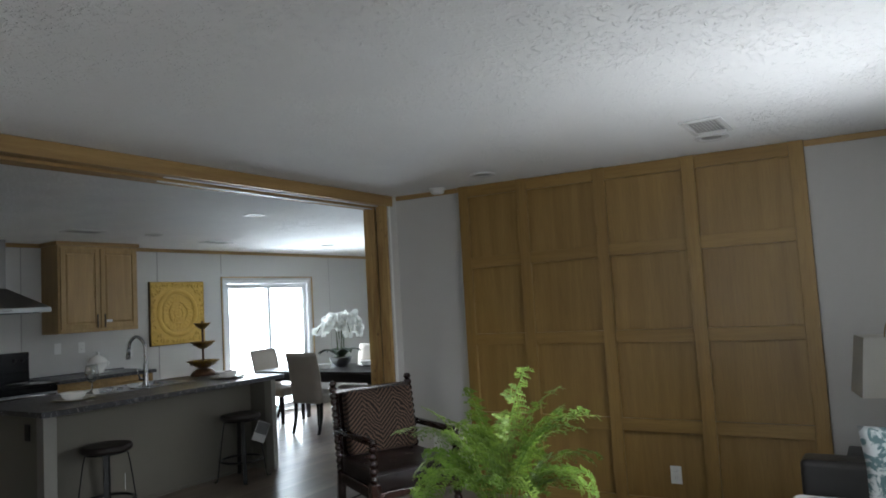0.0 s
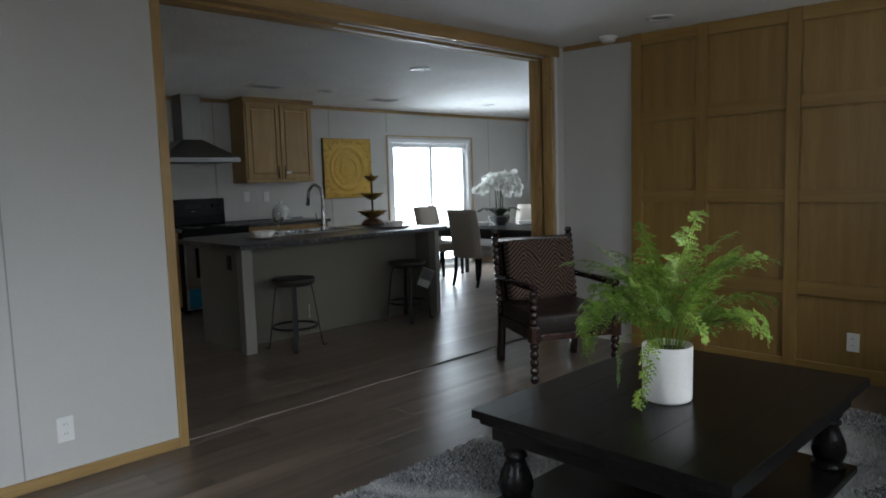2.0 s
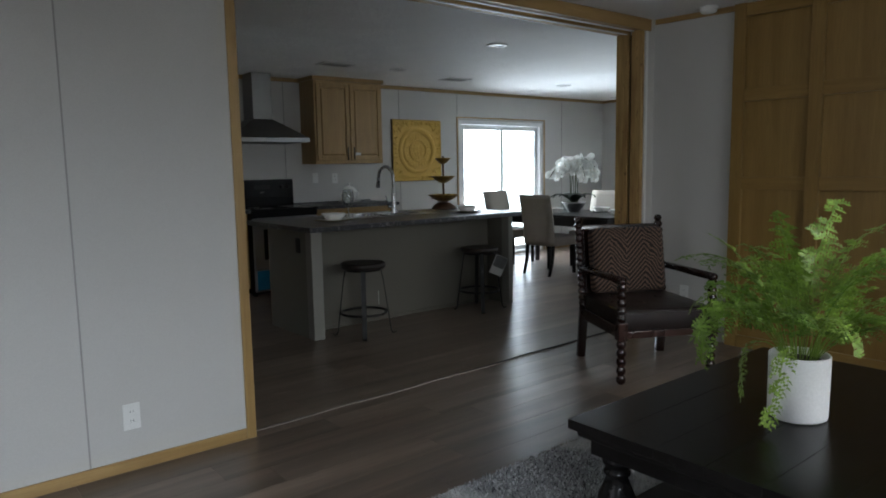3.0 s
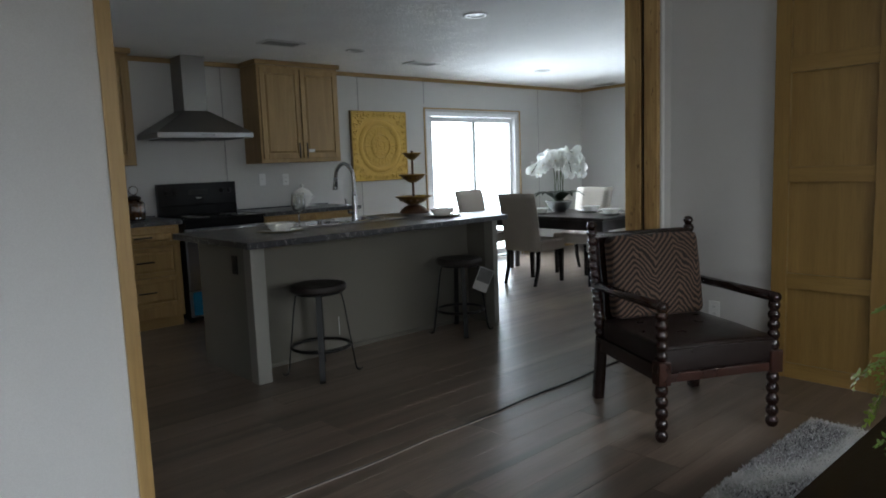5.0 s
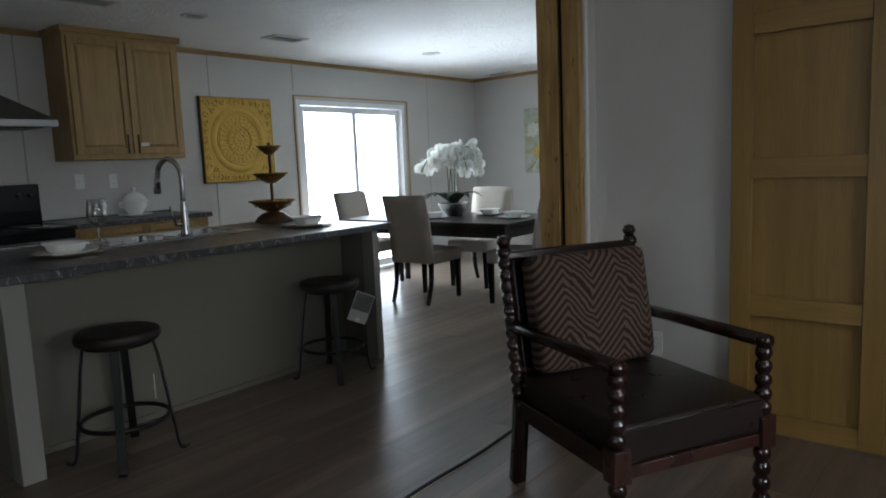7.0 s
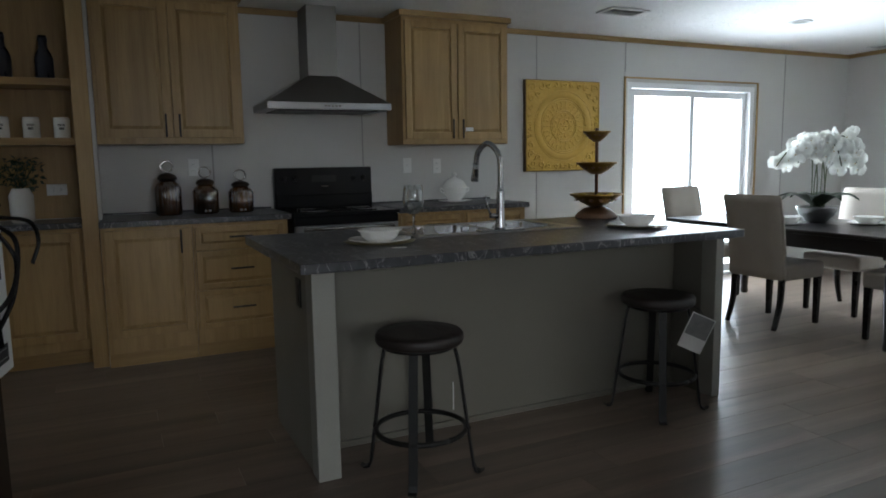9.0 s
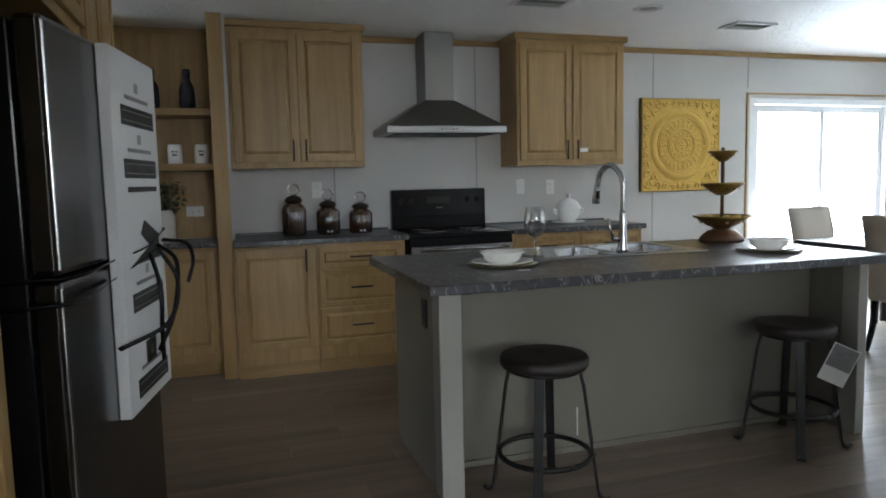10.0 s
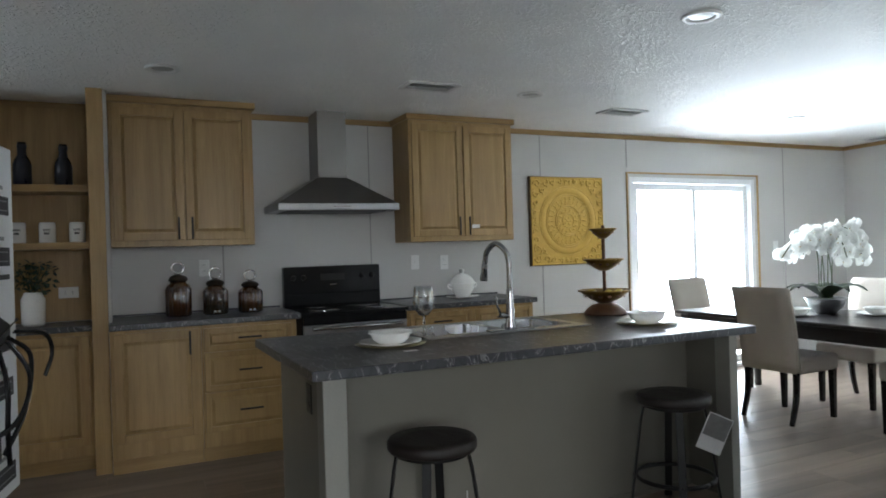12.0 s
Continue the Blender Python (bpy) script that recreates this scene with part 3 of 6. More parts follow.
for n, (x0, x1, z0, z1) in enumerate((SOUTH_WINDOW, BACK_WINDOW)):
    w = thing(f"window_{n + 3}", pose(0, 0, 0), "white vinyl window in the end wall", "window", kind="structure")
    for c in ((x0, x0 + 0.05, z0, z1), (x1 - 0.05, x1, z0, z1), (x0 + 0.05, x1 - 0.05, z0, z0 + 0.05), (x0 + 0.05, x1 - 0.05, z1 - 0.05, z1), ((x0 + x1) / 2 - 0.02, (x0 + x1) / 2 + 0.02, z0 + 0.05, z1 - 0.05)):
        part("window_frame", boxed(c[0], c[1], SOUTH - 0.09, SOUTH - 0.02, c[2], c[3], bevel=0.003), VINYL_WHITE, w)
    for a, b in ((x0 + 0.05, (x0 + x1) / 2 - 0.02), ((x0 + x1) / 2 + 0.02, x1 - 0.05)):
        g = part("pane", boxed(a, b, SOUTH - 0.056, SOUTH - 0.05, z0 + 0.05, z1 - 0.05), GLASS, w, "clear glass")
        g.visible_shadow = False

# panelled accent wall of oak boards and battens
accent = thing("accent_panel", pose(0, 0, 0), "honey oak panelled accent wall with a grid of battens", "wall panel", kind="structure")
PX = (-2.215, 0.313)
part("backing_board", boxed(PX[0], PX[1], PANEL_Y - 0.014, PANEL_Y, 0.0, TOP - 0.002), PANEL_OAK, accent)
cols = [-2.215, -1.69, -1.065, -0.435, 0.228]
for i, x in enumerate(cols):
    w = 0.085
    part("batten", boxed(x, x + w, PANEL_Y - 0.046, PANEL_Y - 0.014, 0.0, TOP - 0.004, bevel=0.002), PANEL_OAK, accent)
for z in (0.0, 0.535, 1.15, 1.765, 2.365):
    h = 0.088
    for a, b in zip(cols, cols[1:]):
        rail = boxed(a + 0.086, b - 0.001, PANEL_Y - 0.043, PANEL_Y - 0.014, z, z + h, bevel=0.002)
        part("batten", sloped(rail) if z > 2.3 else rail, PANEL_OAK_X, accent)

# ---- kitchen ----
def bar_handle(parent, x, z, length, upright=True):
    bm = bmesh.new()
    h = length / 2
    if upright:
        box(bm, x - 0.006, x + 0.006, -0.036, -0.026, z - h, z + h, bevel=0.002, seg=1)
        for s in (-1, 1):
            box(bm, x - 0.004, x + 0.004, -0.028, 0.0, z + s * h * 0.78 - 0.004, z + s * h * 0.78 + 0.004)
    else:
        box(bm, x - h, x + h, -0.036, -0.026, z - 0.006, z + 0.006, bevel=0.002, seg=1)
        for s in (-1, 1):
            box(bm, x + s * h * 0.78 - 0.004, x + s * h * 0.78 + 0.004, -0.028, 0.0, z - 0.004, z + 0.004)
    return part("handle", bm, BLACK_METAL, parent, "black bar handle")


def panel_front(parent, name, x0, x1, z0, z1, rail=0.055):
    """A framed cabinet front with a bevelled field, standing on the face frame."""
    bm = bmesh.new()
    t = 0.02
    box(bm, x0, x0 + rail, -t, 0.0, z0, z1, bevel=0.003, seg=1)
    box(bm, x1 - rail, x1, -t, 0.0, z0, z1, bevel=0.003, seg=1)
    box(bm, x0 + rail, x1 - rail, -t + 0.0006, 0.0, z0, z0 + rail, bevel=0.002, seg=1)
    box(bm, x0 + rail, x1 - rail, -t + 0.0006, 0.0, z1 - rail, z1, bevel=0.002, seg=1)
    front = part(name, bm, OAK, parent)
    fm = bmesh.new()
    a, b, c, d = x0 + rail, x1 - rail, z0 + rail, z1 - rail
    s = min(0.024, (b - a) / 5, (d - c) / 5)
    outer = [fm.verts.new(v) for v in ((a, -0.007, c), (b, -0.007, c), (b, -0.007, d), (a, -0.007, d))]
    low = [fm.verts.new(v) for v in ((a + 0.006, -0.0074, c + 0.006), (b - 0.006, -0.0074, c + 0.006), (b - 0.006, -0.0074, d - 0.006), (a + 0.006, -0.0074, d - 0.006))]
    inner = [fm.verts.new(v) for v in ((a + s, -0.017, c + s), (b - s, -0.017, c + s), (b - s, -0.017, d - s), (a + s, -0.017, d - s))]
    for r, q in ((outer, low), (low, inner)):
        for k in range(4):
            fm.faces.new((r[k], r[(k + 1) % 4], q[(k + 1) % 4], q[k]))
    fm.faces.new(inner)
    bmesh.ops.recalc_face_normals(fm, faces=fm.faces)
    part("field", fm, OAK, front)
    return front


def cabinet(name, at, w, d, h, fronts, label, group="", toe=0.0, crown=False, base_z=0.0):
    """Local frame: x along the front, y into the cabinet, z up."""
    c = thing(name, at, label, "cabinet", group)
    part("body", boxed(0, w, 0.0, d, base_z + toe, h, bevel=0.002, seg=1), OAK, c)
    if toe:
        part("toe_kick", boxed(0.0, w, 0.055, d, base_z, toe), OAK_X, c)
    if crown:
        part("crown", boxed(-0.022, w + 0.022, -0.026, d, h, h + 0.045, bevel=0.006), OAK_X, c)
    for kind, x0, x1, z0, z1, hx, hz in fronts:
        f = panel_front(c, kind, x0, x1, z0, z1, rail=0.052 if kind == "door" else 0.034)
        if hx is not None:
            bar_handle(f, hx, hz, 0.15, upright=kind == "door") if kind == "door" else bar_handle(f, hx, hz, 0.15, False)
    return c


def west(y, z=0.0, x=-6.5):
    """Fronts that face into the kitchen from the outer wall."""
    return pose(x, y, z, 0, 0, 90)


CTOP = 0.935
cabinet("base_cabinet", west(1.865), 0.53, 0.585, 0.895, [("door", 0.02, 0.515, 0.20, 0.875, 0.46, 0.79)], "honey oak base cabinet with one raised panel door", "base cabinets", toe=0.10)
cabinet("drawer_cabinet", west(2.397), 0.615, 0.585, 0.895,
        [("drawer", 0.012, 0.58, 0.725, 0.872, 0.30, 0.80), ("drawer", 0.012, 0.58, 0.465, 0.715, 0.30, 0.59), ("drawer", 0.012, 0.58, 0.20, 0.455, 0.30, 0.33)],
        "honey oak base cabinet with three drawers", "base cabinets", toe=0.10)
cabinet("base_cabinet", west(3.825), 1.09, 0.585, 0.895,
        [("drawer", 0.02, 0.53, 0.725, 0.872, 0.28, 0.80), ("door", 0.02, 0.53, 0.20, 0.715, 0.47, 0.6), ("drawer", 0.56, 1.07, 0.725, 0.872, 0.82, 0.80), ("door", 0.56, 1.07, 0.20, 0.715, 0.62, 0.6)],
        "honey oak base cabinet with drawers over doors", "base cabinets", toe=0.10)
cabinet("wall_cabinet", west(1.885, x=-6.76), 0.915, 0.335, 2.355, [("door", 0.022, 0.452, 1.45, 2.325, 0.415, 1.53), ("door", 0.462, 0.893, 1.45, 2.325, 0.50, 1.53)],
        "honey oak wall cabinet with two raised panel doors", "wall cabinets", crown=True, base_z=1.41)
right_cab = cabinet("wall_cabinet", west(3.985, x=-6.76), 0.93, 0.335, 2.355, [("door", 0.022, 0.46, 1.44, 2.325, 0.422, 1.52), ("door", 0.47, 0.908, 1.44, 2.325, 0.508, 1.52)],
                    "honey oak wall cabinet with a small white sticker", "wall cabinets", crown=True, base_z=1.40)
part("sticker", boxed(0.53, 0.60, -0.0215, -0.0195, 1.50, 1.53), WHITE_PLASTIC, right_cab, "small white paper sticker")


def worktop(name, x0, x1, y0, y1, z0, z1, label):
    bm = boxed(x0, x1, y0, y1, z0, z1, bevel=0.007, seg=3)
    w = tagged(part(name, bm, LAMINATE), label, "worktop")
    return w


wt = worktop("worktop", WEST + 0.002, -6.455, 1.862, 3.035, 0.896, CTOP, "dark slate laminate worktop with pale veins")
wt2 = worktop("worktop", WEST + 0.002, -6.455, 3.818, 4.935, 0.896, CTOP, "dark slate laminate worktop beside the stove")
part("backsplash_lip", boxed(WEST + 0.002, WEST + 0.02, 1.87, 3.03, CTOP - 0.002, CTOP + 0.014, bevel=0.003), LAMINATE, wt)
part("backsplash_lip", boxed(WEST + 0.002, WEST + 0.02, 3.83, 4.93, CTOP - 0.002, CTOP + 0.014, bevel=0.003), LAMINATE, wt2)

# partition with an oak post, and the open nook beside it
pil = thing("wall_nook", pose(0, 0, 0), "short partition with an oak end post", "partition", kind="structure")
part("partition", boxed(WEST + 0.002, -6.64, 1.785, 1.882, 0.0, TOP - 0.002), WALLPAPER, pil)
part("end_post", boxed(-6.638, -6.60, 1.768, 1.862, 0.0, TOP - 0.003, bevel=0.004), OAK, pil)
part("side_cladding", boxed(WEST + 0.002, -6.64, 1.772, 1.783, 0.0, 2.36), OAK, pil)
NOOK_S = 0.80
nook = thing("nook_shelving", pose(0, 0, 0), "built-in honey oak nook with two shelves", "shelves")
part("back_panel", boxed(WEST + 0.002, WEST + 0.014, NOOK_S, 1.77, 0.93, 2.36), OAK, nook)
for z in (1.452, 1.818):
    part("shelf", boxed(WEST + 0.015, -6.80, NOOK_S, 1.77, z - 0.045, z, bevel=0.003), OAK_Y, nook)
cabinet("nook_cabinet", west(NOOK_S, x=-6.72), 0.965, 0.365, 0.885, [("door", 0.03, 0.46, 0.17, 0.86, None, None), ("door", 0.475, 0.945, 0.17, 0.86, 0.52, 0.76)], "honey oak base cabinet below the nook", "base cabinets", toe=0.10)
worktop("worktop", WEST + 0.016, -6.69, NOOK_S, 1.767, 0.887, 0.925, "dark laminate worktop inside the nook")

BOTTLE = grained("dark blue glass", (0.012, 0.014, 0.024), (0.028, 0.032, 0.05), 0.3, scale=8, bump=0.0)
for y, s in ((1.39, 0.89), (1.62, 0.87)):
    b = thing("bottle", pose(-6.92, y, 1.818) @ Matrix.Diagonal((s, s, s, 1)), "dark blue glass bottle on the upper shelf", "bottle", "nook bottles")
    part("glass_body", lathe([(0, 0), (0.052, 0), (0.06, 0.008), (0.06, 0.15), (0.05, 0.185), (0.03, 0.22), (0.027, 0.265), (0.031, 0.27), (0.031, 0.297), (0, 0.297)]), BOTTLE, b)
    part("cap", lathe([(0, 0.297), (0.027, 0.297), (0.027, 0.312), (0, 0.314)], seg=16), BLACK_METAL, b)
INK = grained("printed ink", (0.02, 0.02, 0.02), (0.03, 0.03, 0.03), 0.6, bump=0.0)
for y in (1.355, 1.52, 1.69):
    c = thing("canister", pose(-6.90, y, 1.452), "white ceramic canister with a grey lid and printed word", "canister", "nook canisters")
    part("pot", lathe([(0, 0), (0.044, 0), (0.048, 0.006), (0.048, 0.115), (0.044, 0.12), (0, 0.12)]), CHINA, c)
    part("lid", lathe([(0, 0.12), (0.046, 0.12), (0.046, 0.127), (0.042, 0.131), (0, 0.132)]), CHINA, c)
    for k, wdt in enumerate((0.022, 0.015)):
        bm = bmesh.new()
        for s in range(6):
            a = (s - 2.5) * wdt / 6 / 0.0485 * 2
            box(bm, 0.0482 * math.cos(a) - 0.0006, 0.0482 * math.cos(a) + 0.001, 0.0482 * math.sin(a) - 0.002, 0.0482 * math.sin(a) + 0.002, 0.075 - k * 0.022, 0.089 - k * 0.022)
        part("printed_word", bm, INK, c, "unreadable dark lettering")

LEAF_DARK = grained("dark leaf", (0.012, 0.03, 0.010), (0.03, 0.06, 0.02), 0.5, scale=30, bump=0.0)
vase = thing("potted_plant", pose(-6.90, 1.43, 0.925), "white vase of dark green leaves in the nook", "plant")
part("vase", lathe([(0, 0), (0.058, 0), (0.068, 0.02), (0.07, 0.17), (0.055, 0.2), (0.05, 0.215), (0.046, 0.215), (0.048, 0.18), (0, 0.17)]), CHINA, vase)
rnd = random.Random(4)
bm = bmesh.new()
for k in range(150):
    a, r, z = rnd.uniform(0, 6.28), rnd.uniform(0.0, 0.13), rnd.uniform(0.22, 0.40)
    p, s = Vector((r * math.cos(a), r * math.sin(a), z)), rnd.uniform(0.02, 0.036)
    m = Matrix.Translation(p) @ Euler((rnd.uniform(-0.9, 0.9), rnd.uniform(-0.9, 0.9), a)).to_matrix().to_4x4()
    v = [bm.verts.new(m @ Vector(q)) for q in ((0, 0, 0), (s * 0.6, s * 0.45, 0.004), (s * 1.4, 0, -0.006), (s * 0.6, -s * 0.45, 0.004))]
    bm.faces.new(v[:3])
    bm.faces.new((v[0], v[2], v[3]))
part("foliage", bm, LEAF_DARK, vase)
bm = bmesh.new()
for k in range(9):
    a = k * 0.7
    tube([(0, 0, 0.16), (0.03 * math.cos(a), 0.03 * math.sin(a), 0.26), (0.09 * math.cos(a), 0.09 * math.sin(a), 0.36)], 0.0025, seg=5, bm=bm)
part("stems", bm, LEAF_DARK, vase)


def outlet(at, label, slots=True, horizontal=False, mat=WHITE_PLASTIC, name="wall_outlet"):
    """A cover plate on a wall; local -y faces the room."""
    o = thing(name, at @ (pose(0, 0, 0, 0, 90, 0) if horizontal else Matrix()), label, "outlet")
    part("cover_plate", boxed(-0.037, 0.037, -0.006, 0.0, -0.06, 0.06, bevel=0.0025), mat, o)
    if slots:
        for s in (-1, 1):
            r = part("receptacle", boxed(-0.017, 0.017, -0.008, -0.0062, s * 0.022 - 0.014, s * 0.022 + 0.014, bevel=0.0008, seg=1), mat, o)
            for x in (-0.006, 0.006):
                part("slot", boxed(x - 0.0012, x + 0.0012, -0.0086, -0.0078, s * 0.022 - 0.002, s * 0.022 + 0.007), BLACK_METAL, r)
    else:
        part("toggle", boxed(-0.005, 0.005, -0.018, -0.006, -0.003, 0.012, bevel=0.001), mat, o)
    return o


for y, z, sl in ((2.49, 1.25, True), (4.155, 1.235, False), (4.425, 1.227, True), (8.47, 1.26, False)):
    outlet(pose(WEST, y, z, 0, 0, 90), "white wall outlet above the worktop" if sl else "white light switch on the greige wall", sl, name="wall_outlet" if sl else "light_switch")
outlet(pose(WEST + 0.014, 1.62, 1.12, 0, 0, 90), "white outlet plate in the nook", True, True)
outlet(pose(MID_L, 0.86, 0.25, 0, 0, 90), "white wall outlet low on the greige wall")
outlet(pose(-0.64, PANEL_Y - 0.014, 0.25), "white wall outlet on the oak panelling")
outlet(pose(-2.58, PANEL_Y, 0.335), "white wall outlet behind the armchair")

# glass jars with ring lids
AMBER = thin_glass("amber glass", (0.45, 0.24, 0.08), 0.7, 0.05)
PASTA = grained("amber filling", (0.10, 0.06, 0.016), (0.28, 0.17, 0.05), 0.6, scale=40)
LID = grained("aged bronze", (0.03, 0.022, 0.016), (0.06, 0.045, 0.03), 0.4, 0.8, scale=20)
DARK_FILL = grained("dark brown beans", (0.012, 0.008, 0.006), (0.05, 0.03, 0.018), 0.5, scale=60)
POLISHED = grained("polished nickel", (0.62, 0.62, 0.62), (0.70, 0.70, 0.70), 0.16, 1.0, scale=5, bump=0.0)
for y, s in ((2.29, 0.99), (2.53, 0.84), (2.765, 0.76)):
    j = thing("glass_jar", pose(-6.82, y, CTOP) @ Matrix.Diagonal((1.05, 1.05, s, 1)), "ribbed amber glass jar with a bronze ring lid", "jar", "jars on the worktop")
    bm = lathe([(0, 0), (0.068, 0), (0.076, 0.012), (0.077, 0.10), (0.077, 0.185), (0.068, 0.212), (0.05, 0.228), (0.05, 0.238), (0, 0.24)], seg=56)
    for v in bm.verts:
        rr = math.hypot(v.co.x, v.co.y)
        if rr > 0.06 and 0.005 < v.co.z < 0.19:
            k = 1 + 0.06 * math.cos(14 * math.atan2(v.co.y, v.co.x))
            v.co.x, v.co.y = v.co.x * k, v.co.y * k
    part("glass_body", bm, AMBER, j)
    part("contents", lathe([(0, 0.008), (0.058, 0.008), (0.060, 0.16), (0, 0.165)]), DARK_FILL if s == 0.84 else PASTA, j, "dark contents" if s == 0.84 else "amber contents")
    lid = part("lid", lathe([(0, 0.24), (0.058, 0.24), (0.06, 0.254), (0.05, 0.272), (0.03, 0.284), (0.014, 0.289), (0, 0.29)]), LID, j, "bronze domed lid")
    ring = [(0.0, 0.036 * math.cos(k * math.pi / 12), 0.292 + (0.038 + 0.036 * math.sin(k * math.pi / 12)) / s) for k in range(25)]
    part("ring", tube(ring, 0.006, seg=8), POLISHED, lid, "polished ring pull")
    if s < 0.9:
        part("tag", boxed(0.0745, 0.077, -0.02, 0.02, 0.02, 0.035), WHITE_PLASTIC, j, "small pale label")

# tureen on its saucer
t = thing("soup_tureen", pose(-6.80, 4.44, CTOP) @ Matrix.Diagonal((1.04, 1.04, 1.18, 1)), "white china tureen with a domed lid on a plate", "tureen")
part("saucer", lathe([(0, 0), (0.06, 0.0), (0.125, 0.014), (0.13, 0.02), (0.06, 0.008), (0, 0.008)], seg=36), CHINA, t)
part("bowl", lathe([(0, 0.008), (0.05, 0.008), (0.055, 0.02), (0.088, 0.06), (0.095, 0.10), (0.1, 0.108), (0.092, 0.108), (0, 0.105)], seg=32), CHINA, t)
lid = part("lid", lathe([(0.1, 0.108), (0.094, 0.118), (0.075, 0.145), (0.04, 0.165), (0.014, 0.17), (0.012, 0.18), (0.02, 0.19), (0.012, 0.202), (0, 0.205)], seg=32), CHINA, t)
for s in (-1, 1):
    part("handle", tube(curve_points([(0, s * 0.088, 0.085), (0, s * 0.118, 0.1), (0, s * 0.122, 0.08), (0, s * 0.09, 0.065)], 6), 0.006, seg=8), CHINA, t)

# range hood
HOOD_STEEL = grained("dull brushed hood steel", (0.27, 0.26, 0.25), (0.33, 0.32, 0.31), 0.36, 1.0, scale=2, bump=0.02, rough_var=0.05)
hood = thing("range_hood", pose(0, 0, 0), "brushed steel pyramid range hood with a square chimney", "range hood")
HY0, HY1, HX = 2.935, 3.83, -6.60
bm = bmesh.new()
lo = [bm.verts.new(v) for v in ((WEST, HY0, 1.69), (HX, HY0, 1.69), (HX, HY1, 1.69), (WEST, HY1, 1.69))]
hi = [bm.verts.new(v) for v in ((WEST, 3.288, 1.90), (-6.85, 3.288, 1.90), (-6.85, 3.515, 1.90), (WEST, 3.515, 1.90))]
for k in range(4):
    bm.faces.new((lo[k], lo[(k + 1) % 4], hi[(k + 1) % 4], hi[k]))
bm.faces.new(hi)
bm.faces.new(lo[::-1])
part("canopy", bm, HOOD_STEEL, hood)
lip = part("lip", boxed(WEST, HX + 0.004, HY0 - 0.002, HY1 + 0.002, 1.642, 1.689, bevel=0.003), STEEL, hood)
for k in range(5):
    part("button", boxed(HX + 0.003, HX + 0.009, 3.33 + k * 0.026, 3.345 + k * 0.026, 1.661, 1.671, bevel=0.001, seg=1), CHROME, lip)
part("filter", boxed(WEST + 0.06, HX - 0.06, HY0 + 0.08, HY1 - 0.08, 1.636, 1.643), BLACK_METAL, hood, "dark grease filter")
part("chimney", boxed(WEST, -6.85, 3.29, 3.513, 1.898, TOP - 0.002, bevel=0.003), HOOD_STEEL, hood)

# stove
BLUE_FILM = grained("blue protective film", (0.01, 0.16, 0.30), (0.02, 0.24, 0.42), 0.25, scale=6, bump=0.05)
SINK_STEEL_DOOR = grained("stainless oven door", (0.30, 0.30, 0.305), (0.36, 0.36, 0.365), 0.3, 1.0, scale=3, bump=0.01)
st = thing("stove", pose(0, 0, 0), "freestanding black and steel electric stove", "stove")
SX = -6.45
part("body", boxed(WEST + 0.02, SX - 0.03, 3.045, 3.81, 0.03, 0.905, bevel=0.004), BLACK_GLOSS, st)
part("cooktop", boxed(WEST + 0.09, SX + 0.012, 3.04, 3.815, 0.906, 0.93, bevel=0.006), BLACK_GLOSS, st)
for x, y, r in ((-6.62, 3.24, 0.10), (-6.62, 3.62, 0.078), (-6.88, 3.24, 0.078), (-6.88, 3.62, 0.10)):
    part("burner", lathe([(0, 0.931), (r, 0.931), (r + 0.006, 0.934), (r, 0.938), (r * 0.6, 0.936), (0, 0.936)], (x, y, 0), seg=28), CHROME, st, "coil burner in a chrome drip ring")
bg = part("backguard", boxed(WEST + 0.02, WEST + 0.09, 3.045, 3.81, 0.925, 1.235, bevel=0.008), BLACK_GLOSS, st)
for y in (3.115, 3.195, 3.66, 3.74):
    part("knob", moved(lathe([(0, 0), (0.019, 0), (0.021, 0.006), (0.016, 0.022), (0, 0.024)], seg=18), pose(WEST + 0.09, y, 1.15, 0, 90, 0)), BLACK_METAL, bg, "black control knob")
part("display", boxed(WEST + 0.089, WEST + 0.092, 3.33, 3.52, 1.125, 1.175), BLACK_METAL, bg, "dark control panel")
part("badge", boxed(WEST + 0.0905, WEST + 0.0925, 3.40, 3.455, 1.088, 1.096), CHROME, bg, "small pale badge")
part("ridge", boxed(WEST + 0.09, WEST + 0.105, 3.05, 3.805, 0.935, 1.03, bevel=0.01), BLACK_GLOSS, bg)
part("vent_strip", boxed(SX - 0.03, SX + 0.003, 3.05, 3.805, 0.845, 0.9, bevel=0.004), BLACK_GLOSS, st, "black strip above the oven door")
od = part("oven_door", boxed(SX - 0.03, SX + 0.005, 3.05, 3.805, 0.30, 0.84, bevel=0.006), SINK_STEEL_DOOR, st)
part("window", boxed(SX + 0.004, SX + 0.008, 3.16, 3.695, 0.40, 0.72), BLACK_GLOSS, od, "black glass oven window")
part("handle", tube([(SX + 0.05, 3.1, 0.82), (SX + 0.055, 3.43, 0.822), (SX + 0.05, 3.755, 0.82)], 0.012), CHROME, od)
for y in (3.12, 3.735):
    part("bracket", boxed(SX + 0.004, SX + 0.05, y - 0.01, y + 0.01, 0.81, 0.83, bevel=0.002, seg=1), CHROME, od)
dr = part("drawer", boxed(SX - 0.03, SX + 0.003, 3.05, 3.805, 0.06, 0.292, bevel=0.005), STEEL, st)
part("film", boxed(SX + 0.003, SX + 0.005, 3.07, 3.785, 0.075, 0.285), BLUE_FILM, dr, "peeling blue protective film")
for y in (3.09, 3.76):
    part("foot", boxed(-6.6, -6.54, y - 0.02, y + 0.02, 0.0, 0.031), BLACK_METAL, st)

